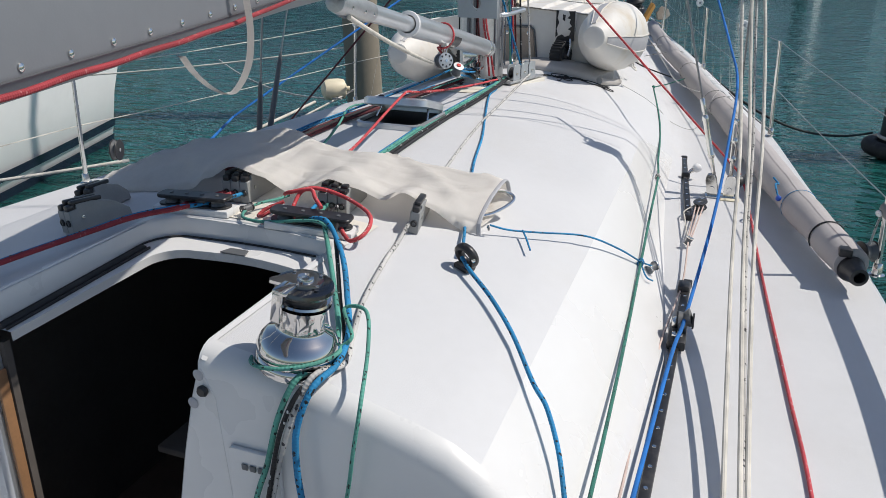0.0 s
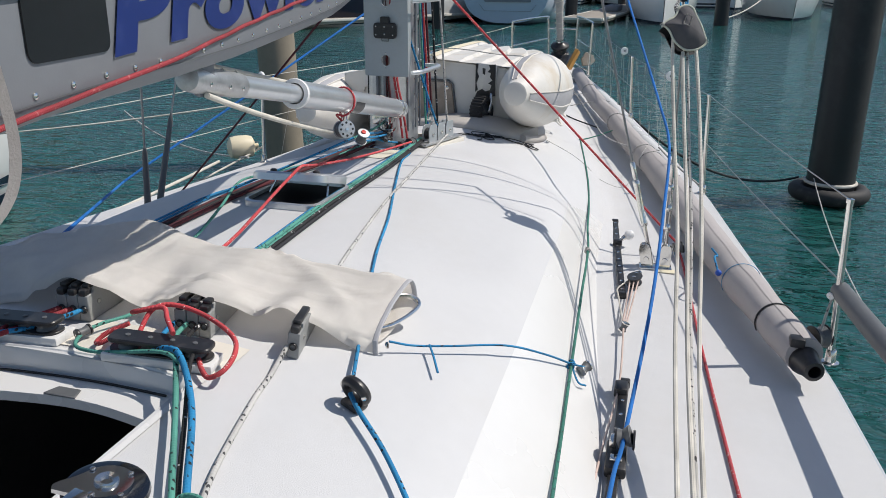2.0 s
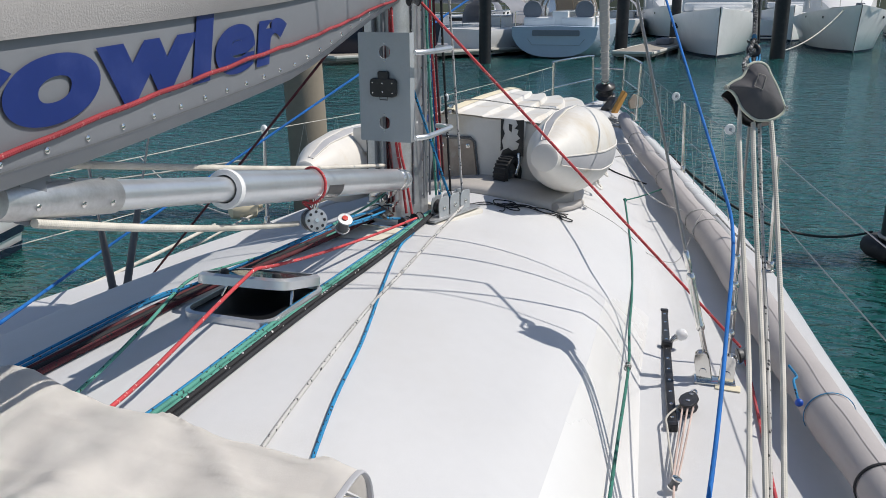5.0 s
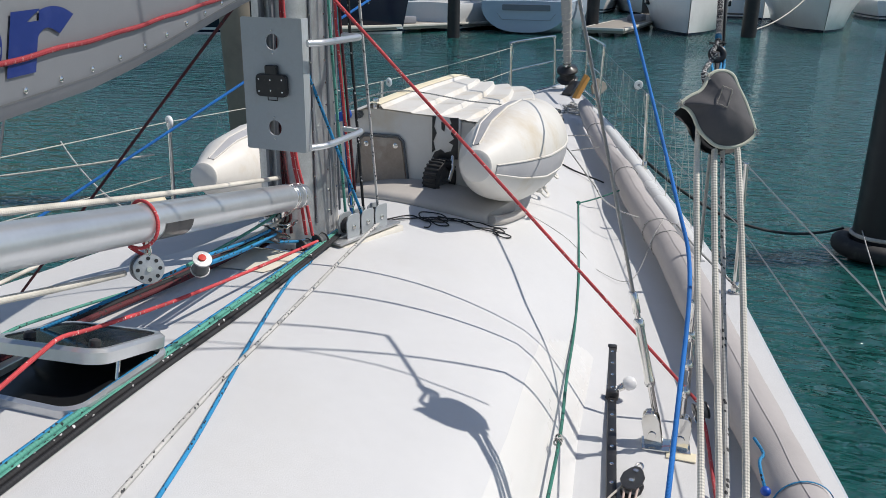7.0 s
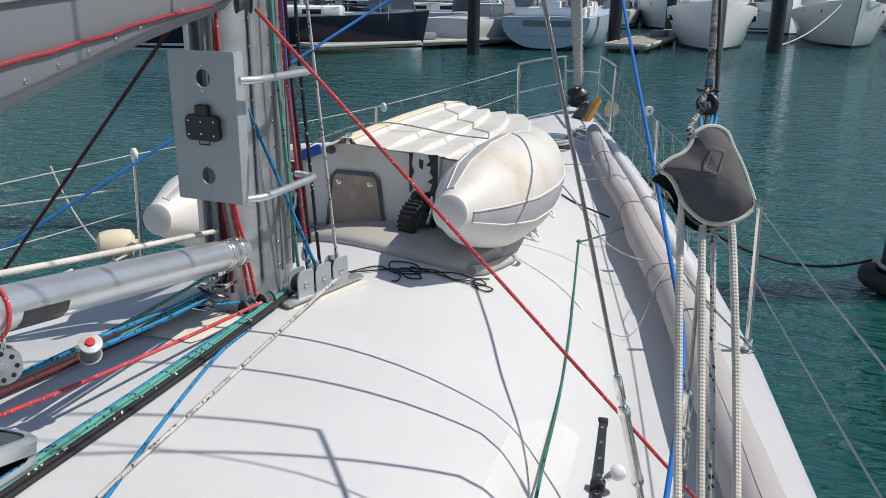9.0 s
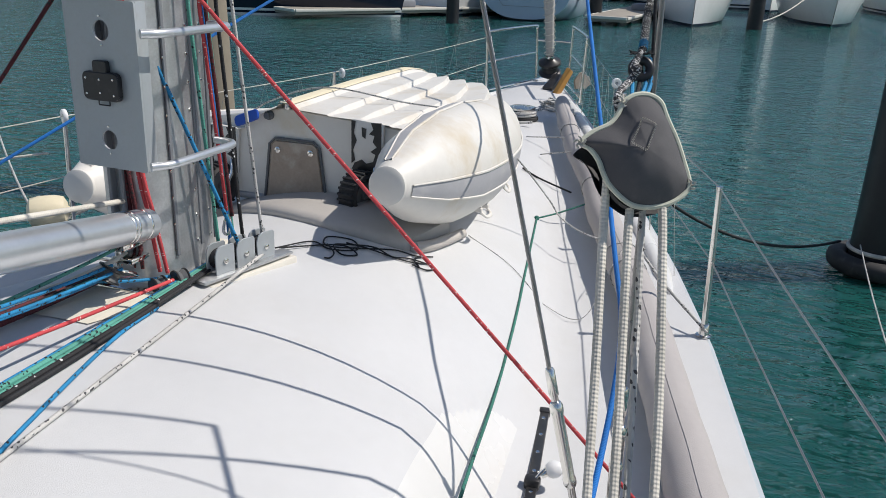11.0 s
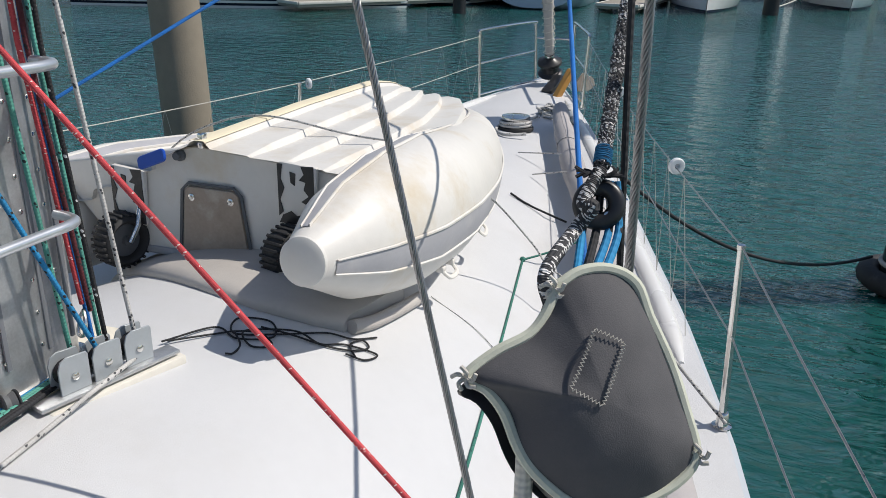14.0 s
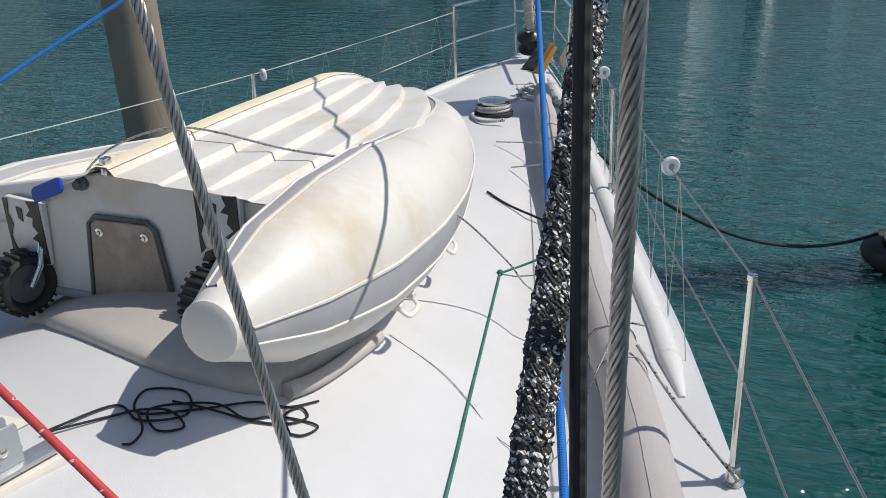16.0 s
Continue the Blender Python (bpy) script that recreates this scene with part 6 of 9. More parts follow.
def build_simple_yacht(x, y, rz, mat, label, L=12.0, beam=3.8, mast=15.0, canvas=None, plumb=0.35):
    b = thing("moored_sailing_yacht", label, "sailing yacht", "moored boats", at=pose(x, y, 0, 0, 0, rz))
    bm = B()
    boat_hull(bm, L, beam, 1.25, 1.65, flare=0.82, transom=0.8, plumb=plumb)
    part("hull", bm, mat, b)
    hull_band(b, L, beam, 1.25, 1.65, 0.82, 0.8, plumb, 0.0, 0.10, HULLNAVY if mat != HULLNAVY else HULLWHITE)
    hull_band(b, L, beam, 1.25, 1.65, 0.82, 0.8, plumb, 0.20, 0.30, HULLNAVY if mat != HULLNAVY else HULLWHITE)
    bm = B()
    box(bm, (0, L * 0.52, 1.55), (beam * 0.55, L * 0.42, 0.62), bevel=0.16)
    part("cabin", bm, HULLWHITE, b)
    for sx in (-1, 1):
        for k in range(3):
            bm = B()
            box(bm, (sx * beam * 0.277, L * (0.42 + 0.11 * k), 1.62), (0.03, 0.8, 0.2), bevel=0.012)
            part("cabin_window", bm, BOATGLASS, b)
    if canvas:
        bm = B()
        rows = [[(beam * 0.36 * math.cos(a), L * 0.22 + 0.35 * k, 1.5 + 1.25 * math.sin(a) ** 0.7) for a in [math.pi * j / 12 for j in range(13)]] for k in range(8)]
        loft(bm, rows)
        part("cockpit_cover", bm, canvas, b)
    bm = B()
    sweep(bm, [(0, L * 0.60, 2.6), (0, L * 0.2, 2.7)], 0.16, 10)
    part("boom_cover", bm, BOATGREY if L % 2 < 1 else SAILCOVER, b)
    bm = B()
    for sx in (-1, 1):
        sweep(bm, [(sx * beam * 0.42, 0.4, 1.9), (sx * beam * 0.49, L * 0.5, 1.95), (sx * 0.1, L * 0.98, 2.25)], 0.015, 5)
        for k in range(5):
            u = 0.05 + 0.21 * k
            q = Vector((sx * beam * (0.42 + 0.07 * min(1, u * 2)) * (1 if u < 0.6 else 0.75), 0.4 + L * u * 0.95, 1.3))
            sweep(bm, [q, q + Vector((0, 0, 0.65))], 0.016, 5)
    part("railing", bm, STEEL, b)
    boat_mast(b, 0, L * 0.6, 1.6, mast, 0.08)
    return b



def far(x, y):
    """Places of the far row, drawn a little nearer."""
    return 1.36 + (x - 1.36) * 0.93 + 0.45, -4.0 + (y + 4.0) * 0.93


build_stern_yacht(*far(-8.5, 37.6), 3)
build_motor_yacht(*far(-1.8, 54), 4, "coupe")
build_motor_yacht(*far(5.5, 59.5), 2, "flybridge")
build_simple_yacht(*far(-13.6, 38.0), -10, HULLWHITE, "white sailing yacht moored with a grey cockpit cover", 13, 4.0, canvas=BOATGREY)
build_simple_yacht(*far(-27.5, 29.5), -68, HULLNAVY, "dark navy sailing yacht under a cream cover", 14, 4.0, canvas=SAILCOVER)


def build_dock(x, y, L, w, rz, label):
    d = thing("floating_dock", label, "dock", "floating docks", at=pose(x, y, 0, 0, 0, rz))
    bm = B()
    box(bm, (0, L / 2, 0.28), (w, L, 0.22), bevel=0.02)
    part("float", bm, DOCK, d)
    bm = B()
    for sx in (-1, 1):
        box(bm, (sx * (w / 2 + 0.03), L / 2, 0.34), (0.06, L, 0.12), bevel=0.02)
    box(bm, (0, -0.03, 0.34), (w, 0.06, 0.12), bevel=0.02)
    part("fender_strip", bm, DOCKWHITE, d)
    for k in range(4):
        bm = B()
        box(bm, (-w / 2 - 0.02, L * (0.12 + 0.2 * k), 0.16), (0.5, 0.7, 0.3), bevel=0.05)
        part("float_block", bm, DOCKWHITE, d)
    bm = B()
    box(bm, (0.2, L * 0.4, 0.55), (0.7, 1.6, 0.3), bevel=0.05)
    part("dock_box", bm, BOATGREY, d)


build_dock(*far(-17.5, 30.5), 14, 1.6, -30, "weathered floating dock with white fender strips")
build_dock(*far(-4.6, 37.5), 18, 1.8, -4, "weathered floating dock finger between moored boats")
for px, py, r, capd in ((-10.8, 33.5, 0.26, True), (-5.6, 40.5, 0.30, True), (2.0, 41.0, 0.33, False), (-18.5, 33.5, 0.28, False), (-4.2, 55, 0.3, True), (-10.4, 47, 0.28, True), (13.0, 38.0, 0.3, False)):
    build_pile(*far(px, py), r, PILEBLACK, "black mooring pile with a white cap" if capd else "black mooring pile between moored boats", h=5.2 if capd else 7.5, cap=capd)
rng = random.Random(11)
for k, (x, y, rz) in enumerate(((-27, 58, 80), (-21, 62, 4), (-15, 60, -3), (-9.5, 63, 2), (-3.5, 66, 0), (1.5, 62, 5), (7, 68, -4), (12.5, 64, 3), (18, 70, 0), (-24, 44, -80), (14, 52, -10), (20, 50, 4), (-33, 66, 10), (25, 66, -6), (31, 58, 0))):
    build_simple_yacht(*far(x, y), rz, HULLWHITE if k % 4 else HULLNAVY, "white sailing yacht in the far row of the marina" if k % 4 else "dark hulled sailing yacht in the far row of the marina", 11 + (k * 7 % 4), 3.7, 13 + rng.uniform(0, 6), canvas=BOATGREY if k % 2 else HULLNAVY)
build_motor_yacht(-6.0, 70, 10, "flybridge")
build_motor_yacht(3.6, 68, 0, "coupe")
rope("bow_mooring_line", sag((*far(2.2, 40.8), 0.35), (*far(5.3, 46.8), 2.2), 0.35, 14), 0.03, R_WHITE, "white bow line from a pile to the motor yacht", straight=True)
# boat moored on the port side
nb = build_simple_yacht(-7.02, 2.53, 192, HULLWHITE, "white sailing yacht moored alongside with a dark waterline", 9.6, 3.3, 12, plumb=0.1)
fb = thing("fender", "grey cylindrical fender hanging on the moored yacht", "fender")
bm = B()
lathe(bm, [(0, -0.32), (0.06, -0.31), (0.10, -0.26), (0.11, -0.18), (0.11, 0.18), (0.10, 0.26), (0.06, 0.31), (0, 0.32)], (-6.15, 0.6, 0.72), seg=20)
part("body", bm, TENDERGREY, fb)
bm = B()
sweep(bm, [(-6.15, 0.6, 1.03), (-6.20, 0.6, 1.95)], 0.008, 6)
part("lanyard", bm, R_WHITE, fb)
# low bank, added behind the marina to cover the bright horizon sky
bm = B()
rng = random.Random(5)
top = [(-160 + 8 * k, 140 + 10 * math.sin(k * 0.5), 9 + 2.5 * math.sin(k * 0.9) + rng.uniform(0, 2)) for k in range(41)]
rows = [[(x, y - 6, -0.5), (x, y, z * 0.6), (x, y + 8, z), (x, y + 40, z * 0.8)] for x, y, z in top]
loft(bm, rows)
bmesh.ops.recalc_face_normals(bm, faces=bm.faces)
HORIZON_BANK = material("horizon_bank_green", (0.06, 0.075, 0.05), 0.9, vary=0.4, scale=0.2)
tagged(part("horizon_cover_bank", bm, HORIZON_BANK), "low green-grey bank added behind the marina to cover the bright horizon", "shore", kind="structure")


# ---------------------------------------------------------------- deck fittings and running rigging
def on_deck(pts, off=0.008):
    """Points (x, y) laid on the deck surface."""
    return [(p[0], p[1], deck_z(p[0], max(p[1], AFT)) + (p[2] if len(p) > 2 else off)) for p in pts]


def frame_on_deck(x, y, rz=0, lift=0.0):
    """A pose on the deck, tilted with its slope."""
    e = 0.03
    dx = Vector((2 * e, 0, deck_z(x + e, y) - deck_z(x - e, y))).normalized()
    dy = Vector((0, 2 * e, deck_z(x, y + e) - deck_z(x, y - e))).normalized()
    nz = dx.cross(dy).normalized()
    dy = nz.cross(dx)
    m = Matrix((dx, dy, nz)).transposed().to_4x4()
    return Matrix.Translation((x, y, deck_z(x, y) + lift)) @ m @ pose(0, 0, 0, 0, 0, rz)


def build_winch():
    w = thing("winch", "polished chrome self-tailing winch on the coachroof", "winch", at=frame_on_deck(0.560, -3.57))
    bm = B()
    lathe(bm, [(0, 0), (0.090, 0.0), (0.092, 0.006), (0.090, 0.020), (0.083, 0.028)], seg=40)
    part("base_flange", bm, CHROME, w)
    bm = B()
    lathe(bm, [(0.083, 0.020), (0.089, 0.030), (0.090, 0.045), (0.083, 0.062), (0.070, 0.076), (0.054, 0.085), (0.050, 0.092), (0.049, 0.13), (0.052, 0.145), (0.060, 0.15)], seg=40)
    part("drum", bm, CHROME, w)
    for k in range(10):
        bm = B()
        a = 2 * math.pi * k / 10
        box(bm, (0.0485 * math.cos(a), 0.0485 * math.sin(a), 0.115), (0.003, 0.012, 0.044), pose(0, 0, 0, 0, 0, math.degrees(a)).to_3x3(), 0.001)
        part("drum_rib", bm, CHROME, w)
    bm = B()
    lathe(bm, [(0.048, 0.148), (0.056, 0.151), (0.0605, 0.158), (0.058, 0.163), (0.050, 0.166)], seg=40)
    part("lower_jaw", bm, CHROME, w)
    bm = B()
    lathe(bm, [(0.050, 0.166), (0.052, 0.172), (0.050, 0.178)], seg=32)
    part("jaw_gap", bm, BLACK, w)
    bm = B()
    lathe(bm, [(0.050, 0.178), (0.060, 0.180), (0.0635, 0.187), (0.061, 0.194), (0.052, 0.197), (0.0, 0.198)], seg=40)
    part("upper_jaw", bm, CHROME_DARK_REFLECTION, w, "ribbed chrome jaw ring")
    bm = B()
    plate(bm, [(p.x, p.y) for p in smooth_path([(-0.064, -0.058, 0), (-0.03, -0.052, 0), (0.012, -0.040, 0), (0.038, -0.012, 0), (0.040, 0.018, 0), (0.022, 0.040, 0), (-0.008, 0.044, 0), (-0.034, 0.026, 0), (-0.052, -0.012, 0), (-0.070, -0.044, 0), (-0.064, -0.058, 0)], 3)][:-1], 0.007, Matrix.Translation((0.0, 0.0, 0.197)) @ Matrix.Diagonal((0.86, 0.86, 1, 1)))
    part("cover_plate", bm, CHROME, w)
    bm = B()
    box(bm, (-0.02, -0.07, 0.165), (0.024, 0.016, 0.075), bevel=0.004)
    box(bm, (-0.014, -0.055, 0.200), (0.034, 0.05, 0.009), bevel=0.003)
    part("feeder_arm", bm, CHROME, w)
    bm = B()
    lathe(bm, [(0.0, 0.199), (0.009, 0.199), (0.0095, 0.207), (0.017, 0.209), (0.018, 0.206), (0.018, 0.203)], seg=16)
    part("handle_socket", bm, STEEL, w)
    for q in ((-0.034, 0.012), (0.02, 0.03), (0.0, -0.034), (0.036, -0.016)):
        bm = B()
        lathe(bm, [(0.0045, 0), (0.0045, 0.002), (0, 0.003)], (q[0], q[1], 0.205), seg=8)
        part("screw", bm, STEEL, w)


def build_clutch(x, y, rz, count):
    """A bank of rope clutches with levers forward and rope holes aft."""
    wide = 0.032 * count
    c = thing("rope_clutch", "grey triple rope clutch with black levers" if count > 1 else "grey single rope clutch with a black lever", "rope clutch", "rope clutches on the coachroof", at=frame_on_deck(x, y, rz))
    for k in range(count):
        cx = -wide / 2 + 0.032 * (k + 0.5)
        bm = B()
        outl = [(-0.10, 0.0), (0.10, 0.0), (0.095, 0.028), (0.05, 0.062), (-0.02, 0.083), (-0.072, 0.086), (-0.074, 0.072), (-0.100, 0.070)]
        M = Matrix(((0, 0, 1, cx - 0.0152), (1, 0, 0, 0), (0, 1, 0, 0.002), (0, 0, 0, 1)))
        plate(bm, outl, 0.0305, M, 0.002)
        body = part("clutch_body", bm, CLUTCHGREY, c)
        bm = B()
        box(bm, (cx, -0.035, 0.089), (0.021, 0.10, 0.014), pose(0, 0, 0, -4, 0, 0).to_3x3(), 0.005)
        box(bm, (cx, -0.088, 0.079), (0.023, 0.026, 0.020), bevel=0.006)
        part("lever", bm, BLACK, body)
        bm = B()
        lathe(bm, [(0.006, -0.004), (0.0095, -0.004), (0.011, 0.0), (0.0095, 0.004), (0.006, 0.004)], (cx, -0.101, 0.035), (0, -1, 0), 16)
        part("rope_eye", bm, BLACK, body)
        bm = B()
        lathe(bm, [(0.006, 0.0), (0.006, 0.003), (0, 0.004)], (cx + (0.0152 if k == count - 1 else -0.0152), -0.06, 0.045), (1 if k == count - 1 else -1, 0, 0), 10)
        part("pivot", bm, STEEL, body)
    return c


def build_organizer(x, y, rz, n):
    o = thing("rope_organizer", "black rope organizer with a row of sheaves on a white pad", "rope organizer", "rope organizers beside the clutches", at=frame_on_deck(x, y, rz))
    L = 0.055 * n + 0.03
    bm = B()
    box(bm, (0, 0, 0.011), (L + 0.02, 0.075, 0.022), bevel=0.004)
    part("pad", bm, GEL, o)
    bm = B()
    plate(bm, rounded(L, 0.058, 0.026), 0.006, Matrix.Translation((0, 0, 0.022)), 0.001)
    part("bottom_cheek", bm, BLACK, o)
    bm = B()
    plate(bm, rounded(L, 0.060, 0.018), 0.012, Matrix.Translation((0, 0, 0.046)), 0.003)
    part("top_cheek", bm, BLACK, o, "solid black top bar")
    for k in range(n):
        bm = B()
        cx = -L / 2 + 0.0425 + 0.055 * k
        lathe(bm, [(0.010, 0.028), (0.024, 0.029), (0.020, 0.037), (0.024, 0.045), (0.010, 0.046)], (cx, 0, 0), seg=18)
        part("sheave", bm, DARKGREY, o)
        bm = B()
        lathe(bm, [(0.0065, 0.057), (0.006, 0.060), (0, 0.061)], (cx, 0, 0), seg=10)
        part("bolt", bm, DARKGREY, o)


def build_dodger():
    """The folded spray hood: a wrinkled canvas draped over the clutches, open at its starboard end."""
    d = thing("folded_spray_hood", "folded pale grey canvas spray hood across the coachroof", "spray hood")
    # stations: x, aft edge, lift of that edge, crest, height of the crest, forward edge
    secs = [(-0.83, -2.70, 0.0, -2.64, 0.02, -2.58), (-0.77, -2.75, 0.0, -2.62, 0.065, -2.50), (-0.62, -2.78, 0.0, -2.56, 0.095, -2.43), (-0.46, -2.79, 0.006, -2.50, 0.112, -2.38), (-0.33, -2.79, 0.020, -2.47, 0.118, -2.36), (-0.22, -2.82, 0.070, -2.45, 0.122, -2.35), (-0.11, -2.835, 0.122, -2.44, 0.124, -2.35), (-0.02, -2.815, 0.092, -2.44, 0.095, -2.35), (0.06, -2.785, 0.045, -2.44, 0.084, -2.36), (0.14, -2.795, 0.082, -2.44, 0.086, -2.36), (0.22, -2.80, 0.116, -2.44, 0.094, -2.36), (0.30, -2.785, 0.096, -2.44, 0.080, -2.36), (0.37, -2.755, 0.062, -2.43, 0.076, -2.36), (0.45, -2.745, 0.100, -2.425, 0.080, -2.36), (0.52, -2.72, 0.068, -2.42, 0.082, -2.35), (0.61, -2.685, 0.014, -2.405, 0.092, -2.33), (0.658, -2.668, 0.008, -2.4, 0.1, -2.335)]
    m = len(secs)
    fine = []
    for i in range(m - 1):
        a, b = secs[i], secs[i + 1]
        for k in range(6):
            t = k / 6
            e = t * t * (3 - 2 * t)
            fine.append((a[0] + (b[0] - a[0]) * t,) + tuple(a[q] + (b[q] - a[q]) * e for q in range(1, 6)))
    fine.append(secs[-1])
    bm = B()
    rows = []
    n = 30
    for i, (x, ya, la, yc, h, yf) in enumerate(fine):
        row = []
        calm = min(1.0, (len(fine) - 1 - i) / 8)
        for k in range(n + 1):
            u = k / n
            if u < 0.66:
                s = u / 0.66
                y = ya + (yc - ya) * s
                z = la + (h - la) * math.sin(s * math.pi / 2) ** (1.05 - 0.6 * max(0.0, min(1.0, (x - 0.42) / 0.16)))
                if k == 0:
                    y, z = ya + 0.012, la - 0.010
            else:
                s = (u - 0.66) / 0.34
                y = yc + (yf - yc) * math.sin(s * math.pi / 2)
                z = h * math.cos(s * math.pi / 2) ** 0.8
            q = Vector((x * 2.6 + y * 2.0, y * 6.5 - x * 1.4, z * 3))
            wr = noise.noise(q * 0.9) * 0.018 + noise.noise(q * 2.1 + Vector((3, 1, 2))) * 0.010
            fold = 0.014 * math.exp(-((math.fmod(x * 2.3 + (y + 2.7) * 3.0 + 0.6 * noise.noise(q * 0.5) + 20, 1.0) - 0.5) / 0.13) ** 2)
            ridge = max(0.0, 1 - 7 * abs(noise.noise(q * 1.15 + Vector((5, 2, 7))))) ** 1.5 * 0.013
            wr = (wr + fold + ridge) * (0.25 + 0.75 * calm) * min(1.0, 0.35 + 3 * u)
            row.append((x, y - wr * 0.35, deck_z(x, y) + max(0.003, z + wr * 0.9)))
        rows.append(row)
    vr = loft(bm, rows)
    bm.faces.new(vr[0])
    bmesh.ops.solidify(bm, geom=list(bm.faces), thickness=0.004)
    bmesh.ops.recalc_face_normals(bm, faces=bm.faces)
    part("canvas", bm, CANVAS, d, angle=80)
    rim = [Vector(p) + Vector((0.003, 0, 0)) for p in rows[-1]]
    bm = B()
    sweep(bm, rim, 0.0075, 8, squash=0.6)
    part("edge_binding", bm, TENDERGREY, d, "grey bound edge")
    for nm, pts, wid, mat in (("inner_fold", [(0.60, -2.60, 1.585), (0.665, -2.54, 1.60), (0.705, -2.455, 1.625), (0.668, -2.45, 1.648), (0.60, -2.55, 1.655)], 0.10, CANVAS), ("inner_lining", [(0.60, -2.64, 1.578), (0.655, -2.60, 1.583), (0.668, -2.50, 1.60), (0.63, -2.46, 1.625)], 0.14, CANVAS)):
        bm = B()
        prev = None
        for p in smooth_path(pts, 5):
            a, b = bm.verts.new(p), bm.verts.new(p + Vector((-wid, 0.05, 0.008)))
            if prev:
                bm.faces.new((prev[0], a, b, prev[1]))
            prev = (a, b)
        bmesh.ops.solidify(bm, geom=list(bm.faces), thickness=0.004)
        part(nm, bm, mat, d)
    bm = B()
    sweep(bm, smooth_path([(0.58, -2.60, 1.60), (0.665, -2.54, 1.606), (0.712, -2.455, 1.632), (0.672, -2.445, 1.655), (0.60, -2.53, 1.66)], 6), 0.006, 8)
    part("frame_hoop", bm, STEEL, d)
    bm = B()
    lathe(bm, [(0.005, 0), (0.009, 0.001), (0.009, 0.004), (0.005, 0.004)], (0.685, -2.64, deck_z(0.69, -2.63) + 0.03), (1, 0, 0.3), 12)
    part("eyelet", bm, STEEL, d)


def build_block(name, p, axis, r, label, mat=None, holes=0, width=0.028, up=(0, 0, 1), shackle=None, group=""):
    """A pulley block: two cheeks, a sheave and a pin."""
    b = thing(name, label, "pulley block", group)
    p, axis = Vector(p), Vector(axis).normalized()
    for s in (-1, 1):
        bm = B()
        lathe(bm, [(0, 0.0), (r * 0.96, 0.0), (r, 0.002), (r * 0.96, 0.005), (r * 0.3, 0.006), (0, 0.006)], p + axis * s * width / 2, axis * s, 24)
        ck = part("cheek", bm, mat or BLACK, b)
        for k in range(holes):
            a = 2 * math.pi * k / holes
            u = axis.orthogonal().normalized()
            o = u * math.cos(a) + axis.cross(u) * math.sin(a)
            bm = B()
            lathe(bm, [(0, 0.0065), (r * 0.13, 0.0065), (r * 0.13, 0.0)], p + axis * s * width / 2 + o * r * 0.7, axis * s, 10)
            part("hole", bm, BLACK, ck)
    bm = B()
    lathe(bm, [(0, -width * 0.45), (r * 0.9, -width * 0.45), (r * 0.7, 0), (r * 0.9, width * 0.45), (0, width * 0.45)], p, axis, 22)
    part("sheave", bm, DARKGREY, b)
    bm = B()
    lathe(bm, [(0, -width * 0.75), (r * 0.18, -width * 0.75), (r * 0.18, width * 0.75), (0, width * 0.75)], p, axis, 10)
    part("pin", bm, STEEL, b)
    if shackle is not None:
        q = Vector(shackle)
        bm = B()
        side = axis * width * 0.35
        sweep(bm, smooth_path([p + side, p.lerp(q, 0.6) + side, q, p.lerp(q, 0.6) - side, p - side], 5), r * 0.13, 8)
        part("shackle", bm, STEEL, b)
    return b


def build_bracket():
    """Three turning blocks between grey plates on a long base beside the mast."""
    b = thing("turning_block_bracket", "grey metal bracket with three halyard turning blocks", "turning blocks")
    a, e = Vector((0.042, -0.405, 0)), Vector((0.132, -0.075, 0))
    d = (e - a).normalized()
    side = Vector((d.y, -d.x, 0))
    rot = Matrix((side, d, Vector((0, 0, 1)))).transposed()
    zb = 1.632
    bm = B()
    box(bm, (a + e) / 2 + Vector((0.006, -0.005, zb + 0.001)) + side * 0.010, (0.050, 0.365, 0.010), rot, 0.003)
    part("base_plate", bm, ALU, b)
    bm = B()
    box(bm, (a + e) / 2 + Vector((0.006, 0.01, zb - 0.026)) + side * 0.014, (0.066, 0.36, 0.030), rot, 0.007)
    part("bedding", bm, WARMGEL, b, "cream bedding compound")
    for k in range(3):
        c = a + d * (0.082 + 0.084 * k)
        for s, th in ((0.018, 0.005), (-0.022, 0.005)):
            bm = B()
            outl = [(-0.037, 0.0), (0.037, 0.0), (0.037, 0.080), (0.033, 0.087), (-0.014, 0.090), (-0.030, 0.082), (-0.038, 0.062)]
            M = Matrix.Translation(c + side * s + Vector((0, 0, zb + 0.006))) @ Matrix((d, Vector((0, 0, 1)), side)).transposed().to_4x4()
            plate(bm, outl, th, M, 0.001)
            ck = part("cheek_plate", bm, PLATEGREY, b, "grey plate with rounded corner")
            if s > 0:
                bm = B()
                lathe(bm, [(0.009, 0), (0.009, 0.004), (0.004, 0.006), (0, 0.006)], c + side * (s + th) + Vector((0, 0, zb + 0.045)), side, 12)
                part("pin_head", bm, STEEL, ck)
        bm = B()
        lathe(bm, [(0, -0.014), (0.032, -0.014), (0.025, 0), (0.032, 0.014), (0, 0.014)], c + Vector((0, 0, zb + 0.046)), side, 24)
        part("sheave", bm, BLACK, b)
    bm = B()
    lathe(bm, [(0.010, 0), (0.010, 0.008), (0, 0.009)], (0.037, -0.455, zb + 0.004), seg=6)
    part("bolt", bm, STEEL, b)


